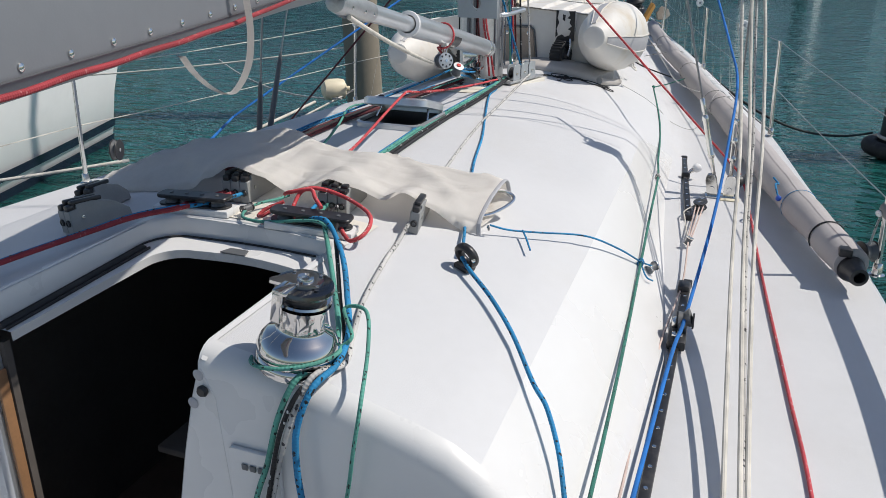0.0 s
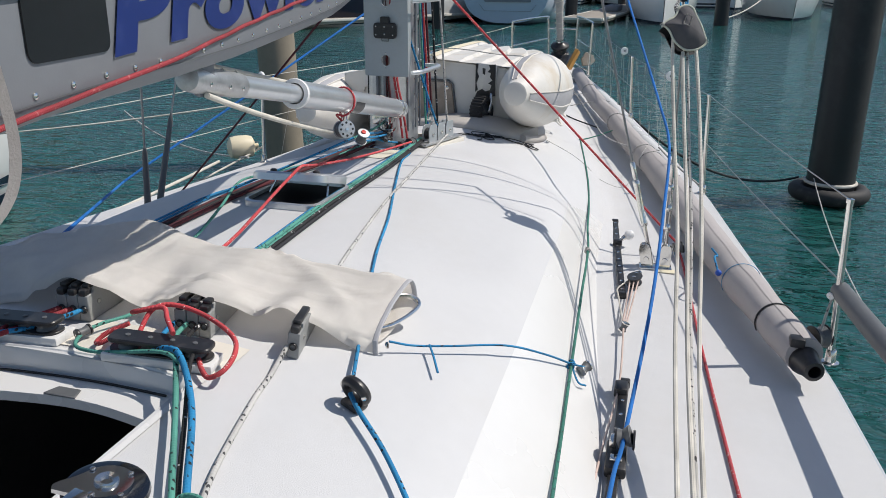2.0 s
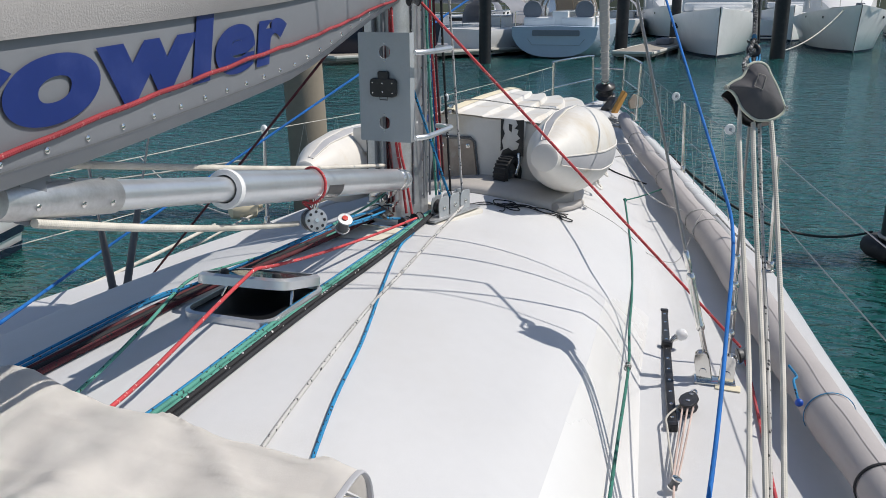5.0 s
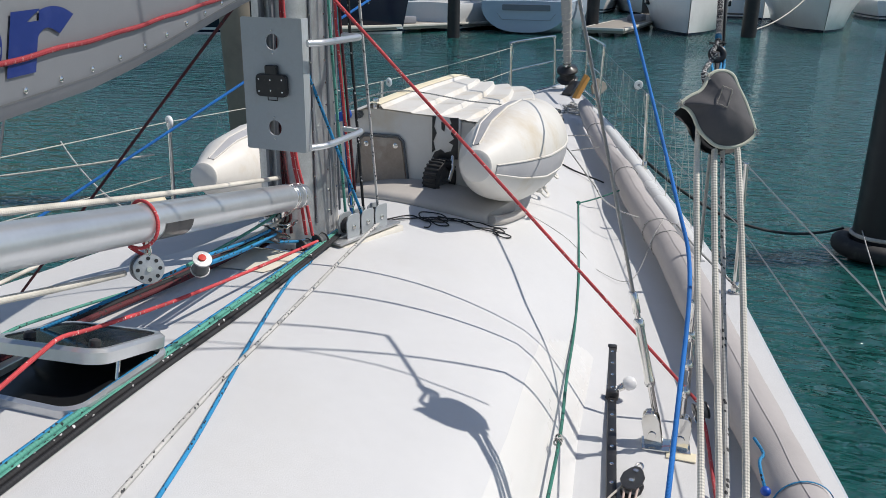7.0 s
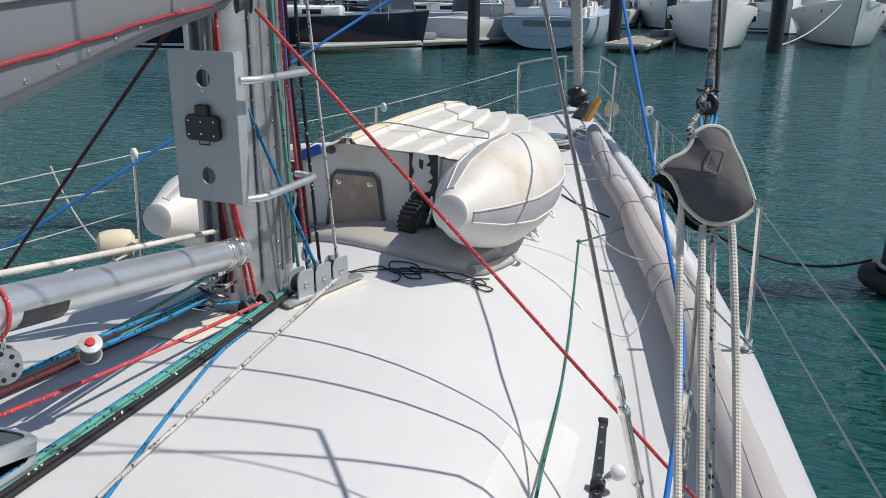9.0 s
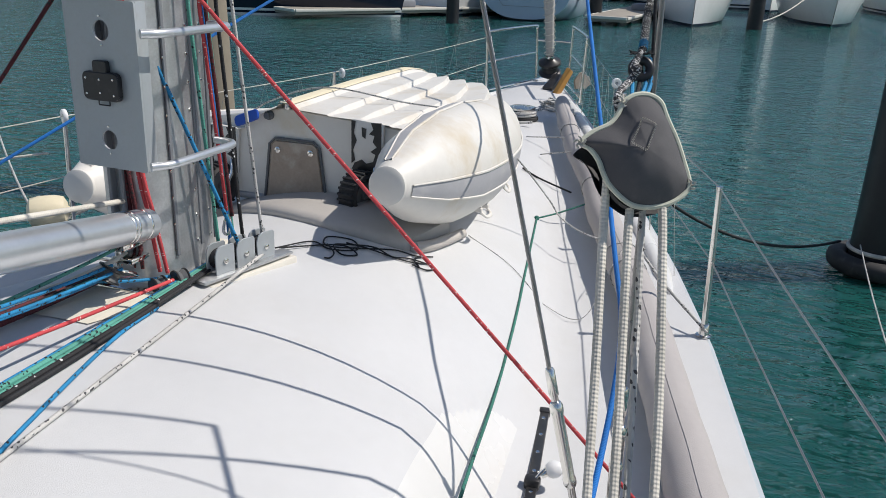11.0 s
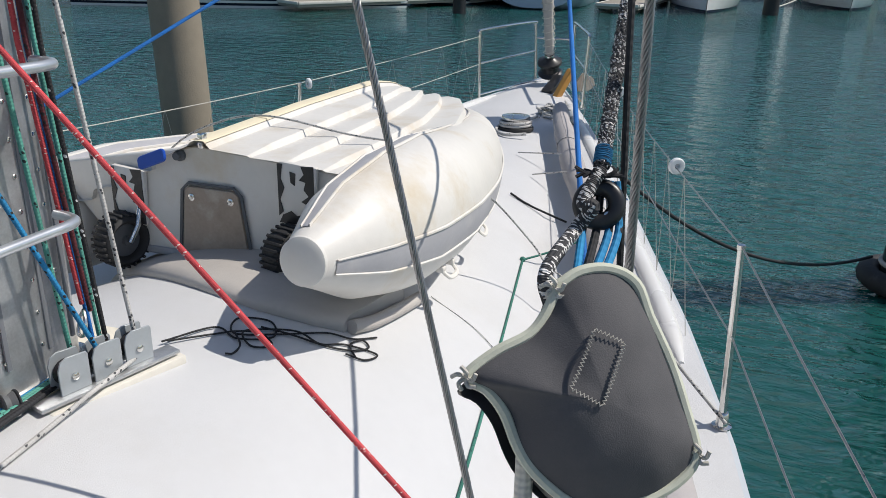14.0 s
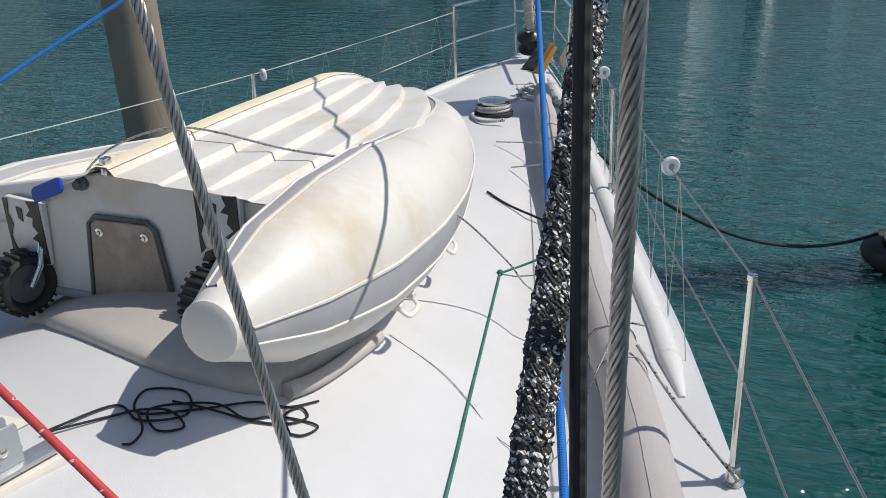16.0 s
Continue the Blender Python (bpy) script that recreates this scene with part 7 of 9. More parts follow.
def build_hatch():
    h = thing("deck_hatch", "open deck hatch with silver frame and smoked lid", "hatch")
    x0, x1, y0, y1 = -0.232, 0.088, -1.78, -1.425
    zc = deck_z(-0.08, -1.6)
    cx, cy, W, L = (x0 + x1) / 2, (y0 + y1) / 2, x1 - x0, y1 - y0
    outer, inner = rounded(W, L, 0.055, 6), rounded(W - 0.034, L - 0.034, 0.045, 6)
    bm = B()
    rows = [[(cx + x, cy + y, zc - 0.025) for x, y in outer], [(cx + x * 0.99, cy + y * 0.99, zc + 0.018) for x, y in outer], [(cx + x * 1.02, cy + y * 1.02, zc + 0.022) for x, y in inner], [(cx + x, cy + y, zc + 0.005) for x, y in inner]]
    for r in rows:
        r.append(r[0])
    loft(bm, rows)
    bmesh.ops.remove_doubles(bm, verts=bm.verts, dist=0.0005)
    bmesh.ops.recalc_face_normals(bm, faces=bm.faces)
    part("hatch_frame", bm, SILVER, h)
    # Black sheet across the frame stands in for the shade inside the hatch.
    bm = B()
    bm.faces.new([bm.verts.new((cx + x, cy + y, zc + 0.008)) for x, y in inner])
    part("opening_shade_sheet", bm, DARKPANEL, h, "black sheet standing in for the shaded opening below the lid")
    lid_m = Matrix.Translation((cx - 0.02, y1 + 0.01, zc + 0.012)) @ pose(0, 0, 0, -15, 0, 5) @ Matrix.Translation((0, -0.15, 0)) @ Matrix.Diagonal((0.92, 0.80, 1, 1))
    bm = B()
    rows = [[lid_m @ Vector((x * 1.04, y * 1.04, 0.0)) for x, y in outer], [lid_m @ Vector((x * 1.04, y * 1.04, 0.026)) for x, y in outer], [lid_m @ Vector((x * 0.98, y * 0.98, 0.034)) for x, y in outer], [lid_m @ Vector((x, y, 0.033)) for x, y in inner]]
    for r in rows:
        r.append(r[0])
    loft(bm, rows)
    bmesh.ops.remove_doubles(bm, verts=bm.verts, dist=0.0005)
    bmesh.ops.recalc_face_normals(bm, faces=bm.faces)
    lid = part("lid", bm, SILVER, h, "silver lid rim")
    bm = B()
    plate(bm, inner, 0.012, lid_m @ Matrix.Translation((0, 0, 0.018)))
    part("lid_pane", bm, HATCHGLASS, lid, "smoked acrylic pane")
    for sx in (-0.09, 0.10):
        bm = B()
        lathe(bm, [(0.014, 0.0), (0.013, 0.012), (0.006, 0.016), (0, 0.016)], lid_m @ Vector((sx, -0.10, 0.030)), lid_m.to_3x3() @ Vector((0, 0, 1)), 14)
        part("handle_boss", bm, BLACK, lid)
    for sx in (x0 + 0.035, x1 - 0.035):
        bm = B()
        sweep(bm, [(sx, cy, zc + 0.01), (sx * 0.9, cy + 0.02, zc + 0.055)], 0.005, 8)
        part("stay", bm, STEEL, h)


def build_track():
    t = thing("jib_track", "black sheet track bolted to the side deck", "track")
    for a, b in (((1.302, -3.60), (1.252, -1.86)), ((1.172, -1.06), (1.039, -0.005))):
        za, zb = deck_z(*a), deck_z(*b)
        A_, B_ = Vector((*a, za + 0.012)), Vector((*b, zb + 0.012))
        bm = B()
        d = (B_ - A_)
        q = d.to_track_quat("Y", "Z").to_matrix()
        box(bm, (A_ + B_) / 2, (0.030, d.length, 0.022), q, 0.004)
        part("rail", bm, BLACK, t)
        n = int(d.length / 0.09)
        for k in range(n):
            bm = B()
            lathe(bm, [(0.0065, 0), (0.006, 0.0015), (0, 0.002)], A_ + d * ((k + 0.5) / n) + Vector((0, 0, 0.011)), seg=10)
            part("screw", bm, STEEL, t)
        for p in (A_, B_):
            bm = B()
            box(bm, p, (0.036, 0.03, 0.032), q, 0.006)
            part("end_stop", bm, BLACK, t)
    # cars
    for (x, y), L, nm in (((1.268, -2.35), 0.15, "sheet_car"), ((1.245, -1.93), 0.07, "end_car"), ((1.089, -0.40), 0.035, "stop_car")):
        c = thing("track_car", "black sheet car with an upright lead block on the track" if L > 0.1 else "small black car on the sheet track", "track car", "cars on the sheet track", at=Matrix.Translation((x, y, deck_z(x, y) + 0.012)) @ pose(0, 0, 0, 0, 0, 3))
        bm = B()
        box(bm, (0, 0, 0.014), (0.06 if L > 0.1 else 0.045, L, 0.036), bevel=0.008)
        part("body", bm, BLACK, c)
        if L > 0.1:
            for s in (-0.026, 0.026):
                bm = B()
                plate(bm, rounded(0.075, 0.055, 0.022), 0.006, Matrix.Translation((s - 0.003 + 0.02, 0.035, 0.062)) @ pose(0, 0, 0, 90, 25, 90), 0.001)
                part("cheek", bm, BLACK, c)
            bm = B()
            lathe(bm, [(0, -0.02), (0.034, -0.02), (0.024, 0), (0.034, 0.02), (0, 0.02)], (0.02, 0.035, 0.066), (1, 0, 0.4), 22)
            part("sheave", bm, DARKGREY, c)
            bm = B()
            box(bm, (0.0, -0.03, 0.036), (0.035, 0.03, 0.012), bevel=0.004)
            box(bm, (-0.012, 0.05, 0.04), (0.02, 0.05, 0.03), bevel=0.006)
            part("swivel", bm, STEEL, c)
        if L < 0.05:
            bm = B()
            lathe(bm, [(0.012, 0), (0.014, 0.02), (0.010, 0.03)], (0.02, 0.02, 0.03), (0.7, 0.3, 0.4), 12)
            sweep(bm, smooth_path([(0.01, 0.0, 0.03), (0.03, 0.02, 0.05), (0.05, 0.035, 0.045), (0.035, 0.05, 0.03), (0.01, 0.03, 0.03)], 5), 0.004, 8)
            part("shackle", bm, STEEL, c)
            bm = B()
            lathe(bm, [(0.0, 0.0), (0.018, 0.002), (0.024, 0.012), (0.024, 0.03), (0.016, 0.042), (0, 0.046)], (0.035, 0.02, 0.045), (0.85, 0.2, 0.35), 18)
            part("clear_ball", bm, TENDERINSIDE, c, "milky plastic ball")


def build_turnbuckle(parent, a, b, r=0.011, opened=False):
    """Stud, barrel and swaged terminal; the barrel is a plain tube or an open body with two bars."""
    a, b = Vector(a), Vector(b)
    d = (b - a)
    L = d.length
    d.normalize()
    bm = B()
    lathe(bm, [(0.0, 0.0), (r * 0.75, 0.0), (r * 0.75, L * 0.26)], a, d, 12)
    part("lower_stud", bm, STEEL, parent)
    bm = B()
    if opened:
        for h0, h1 in ((0.20, 0.27), (0.44, 0.50), (0.68, 0.75)):
            lathe(bm, [(0, L * h0), (r * 0.95, L * h0), (r * 1.3, L * (h0 + 0.02)), (r * 1.3, L * (h1 - 0.02)), (r * 0.95, L * h1), (0, L * h1)], a, d, 14)
        u = d.orthogonal().normalized()
        for s in (-1, 1):
            sweep(bm, [a + d * L * 0.24 + u * s * r, a + d * L * 0.71 + u * s * r], r * 0.42, 8)
    else:
        lathe(bm, [(0, L * 0.22), (r * 1.05, L * 0.22), (r * 1.3, L * 0.24), (r * 1.3, L * 0.27), (r * 1.12, L * 0.29), (r * 1.12, L * 0.70), (r * 1.3, L * 0.72), (r * 1.3, L * 0.76), (r * 1.0, L * 0.78), (0, L * 0.78)], a, d, 18)
    part("barrel", bm, STEEL, parent)
    bm = B()
    lathe(bm, [(0, L * 0.72), (r * 0.72, L * 0.72), (r * 0.72, L * 0.82), (r * 0.95, L * 0.83), (r * 0.95, L * 0.985), (r * 0.7, L), (0, L)], a, d, 12)
    part("terminal", bm, STEEL, parent)


def build_chainplate(x, y, side=1):
    c = thing("chainplate", "stainless steel chainplate with two pinned tangs on the deck", "chainplate")
    z = deck_z(x, y)
    bm = B()
    box(bm, (x, y - 0.01, z + 0.005), (0.15, 0.075, 0.010), pose(0, 0, 0, 0, 0, 6 * side).to_3x3(), 0.003)
    part("base", bm, STEEL, c)
    bm = B()
    box(bm, (x + 0.05, y - 0.05, z + 0.0025), (0.09, 0.05, 0.005), bevel=0.002)
    part("sealant", bm, CREAM, c, "yellowed sealant")
    outl = [(-0.027, 0), (0.027, 0), (0.027, 0.085), (0.022, 0.104), (0.011, 0.112), (-0.011, 0.112), (-0.022, 0.104), (-0.027, 0.085)]
    for dx, tilt in ((-0.036, -12 * side), (0.040, 3)):
        M = Matrix.Translation((x + dx, y, z + 0.006)) @ pose(0, 0, 0, 0, tilt, 0)
        for dy in (-0.018, 0.014):
            bm = B()
            plate(bm, outl, 0.007, M @ Matrix.Translation((0, dy, 0)) @ pose(0, 0, 0, 90, 0, 0), 0.001)
            part("tang", bm, STEEL, c)
        bm = B()
        lathe(bm, [(0, -0.030), (0.012, -0.030), (0.013, -0.026), (0.009, -0.026), (0.009, 0.020), (0.013, 0.020), (0.012, 0.025), (0, 0.025)], M @ Vector((0, 0, 0.038)), (0, 1, 0), 16)
        sweep(bm, [M @ Vector((0.012 * math.cos(g), -0.027, 0.038 + 0.012 * math.sin(g))) for g in (0.3, 0.9, 1.6, 2.4, 3.2, 4.0)], 0.0016, 5)
        part("pin", bm, STEEL, c)
        bm = B()
        box(bm, M @ Vector((0, -0.001, 0.085)), (0.028, 0.022, 0.05), M.to_3x3(), 0.005)
        part("toggle", bm, STEEL, c)
    return c


def build_shrouds():
    build_chainplate(1.288, -0.622)
    # inner shroud, leaning in to the mast
    a = Vector((1.252, -0.612, 1.245))
    d = (Vector((0.885, -0.558, 2.6)) - Vector((1.179, -0.602, 1.5))).normalized()
    s = thing("shroud", "laid stainless steel wire shroud with turnbuckle", "shroud", "shrouds")
    build_turnbuckle(s, a + d * 0.03, a + d * 0.43, 0.0128)
    helix_wire(s, a + d * 0.42, a + d * 2.2, 0.0058, 7, 0.062, WIRE)
    bm = B()
    sweep(bm, [a + d * 2.2, a + d * 9.5], 0.0058, 6)
    part("upper_wire", bm, WIRE, s)
    a = Vector((1.328, -0.62, 1.24))
    d = (Vector((1.309, -0.80, 2.8)) - Vector((1.328, -0.62, 1.25))).normalized()
    s = thing("shroud", "thick laid stainless steel wire shroud with turnbuckle", "shroud", "shrouds")
    build_turnbuckle(s, a + d * 0.03, a + d * 0.45, 0.0130, True)
    helix_wire(s, a + d * 0.44, a + d * 2.2, 0.0052, 8, 0.062, WIRE)
    bm = B()
    sweep(bm, [a + d * 2.2, a + d * 9.5], 0.0052, 6)
    part("upper_wire", bm, WIRE, s)
    # port shrouds
    for a, b in (((-1.42, -0.765, 1.20), (-1.06, -1.19, 1.89)), ((-1.345, -0.795, 1.19), (-1.30, -0.58, 1.89))):
        a, b = Vector(a), Vector(b)
        d = (b - a).normalized()
        s = thing("shroud", "wire shroud with a dark padded turnbuckle", "shroud", "shrouds")
        build_turnbuckle(s, a, a + d * 0.40, 0.012)
        bm = B()
        sweep(bm, [a + d * 0.03, a + d * 0.10, a + d * 0.30, a + d * 0.56, a + d * 0.60], [0.014, 0.018, 0.017, 0.013, 0.006], 12)
        part("padding", bm, DARKGREY, s)
        bm = B()
        sweep(bm, [a + d * 0.38, a + d * 9], 0.0055, 8)
        part("wire", bm, WIRE, s)
    build_chainplate(-1.385, -0.775, -1)


BAG_N = Vector((0.42, -0.81, 0.41)).normalized()
BAG_C = Vector((1.326, -1.045, 2.295))


def bag_point(px, py, lift=0.0):
    """px, py in centimetres to the right and up from the middle of the cover."""
    e1 = Vector((0, 0, 1)).cross(BAG_N).normalized()
    e2 = BAG_N.cross(e1)
    return BAG_C + e1 * px * 0.0103 + e2 * py * 0.0103 + BAG_N * lift


def build_tackle():
    """Runner tackle: a block inside a neoprene cover, hung from a braided rope."""
    cover = thing("tackle_cover", "charcoal neoprene cover with cream binding over a tackle block", "block cover")
    outline = [(-2.1, 7.6), (-0.3, 8.6), (1.9, 8.7), (3.8, 7.6), (4.7, 5.1), (6.1, 1.7), (7.0, -1.5), (7.7, -4.9), (6.5, -6.7), (3.8, -8.0), (0.6, -8.4), (-1.9, -7.8), (-4.3, -5.7), (-5.5, -3.8), (-6.4, -1.3), (-7.6, 0.4), (-9.0, 1.4), (-6.9, 3.0), (-4.3, 4.2), (-3.0, 5.7)]
    pts = [(p.x, p.y) for p in smooth_path([(x, y, 0) for x, y in outline + outline[:1]], 4)][:-1]
    for nm, sgn, mat, sc, off in (("front_panel", 1, NEOPRENE, 1.0, 0.0), ("back_panel", -1, NEOPRENE, 0.98, -0.030)):
        bm = B()
        rings = []
        for k in range(1, 9):
            f = k / 8
            rings.append([bm.verts.new(bag_point((x * f - 0.2 * (1 - f)) * sc - (0.5 if sgn < 0 else 0), (y * f - 0.3 * (1 - f)) * sc - (1.3 if sgn < 0 else 0), off + (0.040 if sgn > 0 else -0.062) * (1 - f ** 2.2) + 0.004 * noise.noise(Vector((x * f * 0.35, y * f * 0.35, sgn))))) for x, y in pts])
        c = bm.verts.new(bag_point(-0.2, -0.3, off + (0.042 if sgn > 0 else -0.064)))
        m = len(pts)
        for k in range(m):
            bm.faces.new((c, rings[0][k], rings[0][(k + 1) % m]))
        for a, b in zip(rings, rings[1:]):
            for k in range(m):
                bm.faces.new((a[k], b[k], b[(k + 1) % m], a[(k + 1) % m]))
        bmesh.ops.recalc_face_normals(bm, faces=bm.faces)
        part(nm, bm, mat, cover, angle=180)
    bm = B()
    loop = [bag_point(x, y, 0.001) for x, y in pts]
    sweep(bm, loop + loop[:2], 0.0045, 8, caps=False)
    part("binding", bm, PIPING, cover, "cream fabric binding")
    bm = B()
    seq = []
    corner = [(-0.5, 4.5), (1.5, 3.5), (-0.5, -0.6), (-2.5, 0.6)]

    def front_lift(x, y):
        f = min(1, math.hypot(x / 7, y / 8.5))
        return 0.040 * (1 - f ** 2.2) + 0.003
    for (ax, ay), (bx, by) in zip(corner, corner[1:] + corner[:1]):
        L = math.hypot(bx - ax, by - ay)
        m = int(L / 0.14)
        for k in range(m):
            t = k / m
            zz = 0.12 * (1 if k % 2 else -1)
            x, y = ax + (bx - ax) * t - (by - ay) / L * zz, ay + (by - ay) * t + (bx - ax) / L * zz
            seq.append(bag_point(x, y, front_lift(x, y)))
    sweep(bm, seq + seq[:1], 0.0006, 5)
    part("stitching", bm, R_WHITE, cover, "white zigzag stitched rectangle")
    for q in (bag_point(-9.1, 1.4, 0.003), bag_point(7.8, -5.0, 0.002), bag_point(-2.4, 7.5, 0.002)):
        bm = B()
        for k in range(5):
            a = k * 1.3
            sweep(bm, smooth_path([q, q + Vector((0.006 * math.cos(a), -0.004, 0.006 * math.sin(a))), q + Vector((0.010 * math.cos(a + 0.6), -0.003, 0.010 * math.sin(a + 0.6)))], 3), 0.0018, 5)
        part("frayed_end", bm, R_WHITE, cover)
    # ring above the cover
    ring = Vector((1.306, -0.947, 2.409))
    n = Vector((0.12, -0.92, 0.38)).normalized()
    rg = thing("low_friction_ring", "black low-friction ring with rope lashings", "ring")
    bm = B()
    prof = []
    for k in range(17):
        a = 2 * math.pi * k / 16
        prof.append((0.0142 + 0.0068 * math.cos(a) * 1.05, 0.0052 * math.sin(a)))
    lathe(bm, prof, ring, n, 32)
    part("ring", bm, BLACK, rg)
    bm = B()
    lathe(bm, [(0, 0), (0.0032, 0), (0.0032, 0.0015), (0, 0.002)], ring + n * 0.0050 + Vector((0.008, 0, -0.009)), n, 12)
    part("rivet", bm, STEEL, rg)
    e1 = Vector((0, 0, 1)).cross(n).normalized()
    e2 = n.cross(e1)
    for k in range(6):
        a = radians(100 + 12 * k)
        bm = B()
        p = ring + n * 0.0052 + (e1 * math.cos(a) + e2 * math.sin(a)) * 0.0150
        box(bm, p, (0.0014, 0.0032, 0.0006), Matrix((e1 * math.sin(a) - e2 * math.cos(a), e1 * math.cos(a) + e2 * math.sin(a), n)).transposed())
        part("print_mark", bm, TENDERINSIDE, rg, "white printed mark")
    # braided rope: strands woven over and under
    lo, hi = Vector((1.3045, -0.940, 2.438)), Vector((1.288, -0.675, 2.695))
    br = thing("braided_rope", "thick salt-and-pepper braided rope", "rope")
    strands = 8

    def braid(parent, a, b, R, rs, pitch, step=0.0028):
        d = (b - a)
        L = d.length
        d.normalize()
        u = d.orthogonal().normalized()
        w = d.cross(u)
        m = int(L / step)
        for direction in (1, -1):
            for s in range(strands):
                path = []
                for i in range(m + 1):
                    z = L * i / m
                    ph = 2 * math.pi * s / strands + direction * 2 * math.pi * z / pitch
                    rr = R + 0.0011 * direction * math.cos(strands * (2 * math.pi * z / pitch))
                    path.append(a + d * z + (u * math.cos(ph) + w * math.sin(ph)) * rr)
                bm = B()
                sweep(bm, path, rs, 5, caps=False)
                part("strand", bm, R_BRAID, parent)
        bm = B()
        sweep(bm, [a, b], R * 0.9, 10)
        part("rope_core", bm, R_BRAID, parent)
    braid(br, lo, hi, 0.0046, 0.0018, 0.038)
    bm = B()
    d = (hi - lo).normalized()
    sweep(bm, [hi, hi + Vector((-0.02, 0.0, 1.0)) * 6], 0.0060, 8)
    part("upper_rope", bm, R_BRAID, br)
    bm = B()
    wu = d.orthogonal().normalized()
    ww = d.cross(wu)
    sweep(bm, [lo + d * (0.003 + 0.015 * k / 216) + (wu * math.cos(k * 0.262) + ww * math.sin(k * 0.262)) * 0.0068 for k in range(217)], 0.0008, 5)
    part("whipping", bm, R_CYAN, br, "blue whipping twine")
    bm = B()
    rng = random.Random(3)
    for k in range(14):
        a = 2 * math.pi * k / 14
        o = Vector((math.cos(a), 0.3 * math.sin(a), 0))
        sweep(bm, smooth_path([lo + o * 0.005 - d * 0.008, lo + o * 0.013 - d * 0.006, lo + o * (0.017 + 0.006 * rng.random()) - d * 0.012 * rng.random()], 3), 0.0016, 5)
    part("frayed_collar", bm, R_PLAINBLACK, br)
    loop = [lo, ring + e1 * -0.012 + n * 0.012, ring + n * 0.014 + e1 * -0.004 - e2 * 0.004, ring - e1 * 0.016 + n * 0.008 - e2 * 0.022, bag_point(-2.8, 8.6, -0.004), bag_point(-2.4, 6.0, -0.01)]
    bm = B()
    sweep(bm, smooth_path(loop, 8), [0.0058] * (5 * 8 + 1), 10)
    part("loop", bm, R_BRAID, br)
    for k, (x0, x1, mat) in enumerate(((-1.0, -0.6, R_CYAN), (0.9, 0.6, R_CYAN), (0.0, 0.0, R_PLAINBLACK), (1.6, 1.4, R_CYAN))):
        rope("lashing", [ring + e1 * x0 * 0.008 + e2 * 0.02 - n * 0.004, ring + e1 * x0 * 0.011 - e2 * 0.02 - n * 0.002, bag_point(x1, 7.8, -0.004), bag_point(x1, 6.0, -0.012)], 0.0034, mat, "pale blue lashing between ring and block" if mat == R_CYAN else "black lashing between ring and block", "lashings of the tackle")
    # the white falls of the tackle, led down to the side deck aft
    sag_line = ((-1.10, 2.16), (-1.27, 1.93), (-1.6, 1.66), (-2.1, 1.42), (-2.8, 1.27), (-3.6, 1.195), (-4.6, 1.18))
    for k, ((x, y), xs) in enumerate((((-4.6, -3.5), (1.292, 1.325, 1.372, 1.402, 1.445, 1.49, 1.53)), ((-0.9, -6.0), (1.330, 1.362, 1.405, 1.438, 1.483, 1.525, 1.56)), ((0.9, -6.0), (1.348, 1.378, 1.418, 1.447, 1.490, 1.53, 1.565)), ((4.0, -4.6), (1.383, 1.418, 1.452, 1.472, 1.505, 1.54, 1.58)))):
        rope("tackle_fall", [bag_point(x, y, -0.014)] + [(q, p[0] + (0.03 if k == 2 else 0), p[1]) for q, p in zip(xs, sag_line)], 0.0070 if k != 2 else 0.0055, R_WHITE if k != 2 else R_SPECK, "thick cream white rope of a tackle, led aft" if k != 2 else "speckled grey rope of a tackle, led aft", "falls of the tackle", per=6, sides=10)
    bm = B()
    lathe(bm, [(0, -0.022), (0.045, -0.022), (0.048, -0.016), (0.034, 0), (0.048, 0.016), (0.045, 0.022), (0, 0.022)], bag_point(-0.2, -4.2, -0.03), BAG_N, 24)
    part("block", bm, BLACK, cover, "black block inside the cover")
    rope("thin_dark_line", [(1.335, -0.93, 2.20), (1.320, -0.905, 2.40), (1.300, -0.86, 2.7), (1.26, -0.80, 3.6)], 0.003, R_PLAINBLACK, "thin black line hanging beside the braided rope")


build_winch()
build_clutch(-0.107, -2.735, 4, 3)
build_clutch(0.223, -2.718, 8, 3)
build_clutch(0.478, -2.70, 12, 1)
build_organizer(0.240, -2.948, 9, 4)
build_organizer(-0.170, -2.948, 3, 4)
build_dodger()
build_bracket()
build_hatch()
build_track()
pt = thing("port_sheet_track", "black sheet track along the port side deck", "track")
bm = B()
box(bm, (-1.295, -0.125, deck_z(-1.295, -0.125) + 0.010), (0.032, 1.82, 0.02), pose(0, 0, 0, 0, 0, -16).to_3x3(), 0.004)
part("rail", bm, BLACK, pt)
for sy in (-1, 1):
    bm = B()
    box(bm, (-1.295 + sy * 0.254, -0.125 + sy * 0.885, deck_z(-1.295 + sy * 0.254, -0.125 + sy * 0.885) + 0.012), (0.04, 0.035, 0.03), pose(0, 0, 0, 0, 0, -16).to_3x3(), 0.005)
    part("end_stop", bm, BLACK, pt)
build_shrouds()
build_tackle()


def build_port_winchblocks():
    for (x, y, rz) in ((-0.405, -3.115, -14), (-0.53, -2.95, 10)):
        c = build_clutch(x, y, rz, 2)
    bm = B()
    lathe(bm, [(0, 0), (0.07, 0), (0.072, 0.01), (0.06, 0.035), (0.045, 0.06), (0, 0.062)], (-0.44, -3.60, deck_z(-0.44, -3.58)), seg=28)
    tagged(part("port_winch", bm, DARKGREY), "dark grey winch base at the port side of the companionway", "winch")


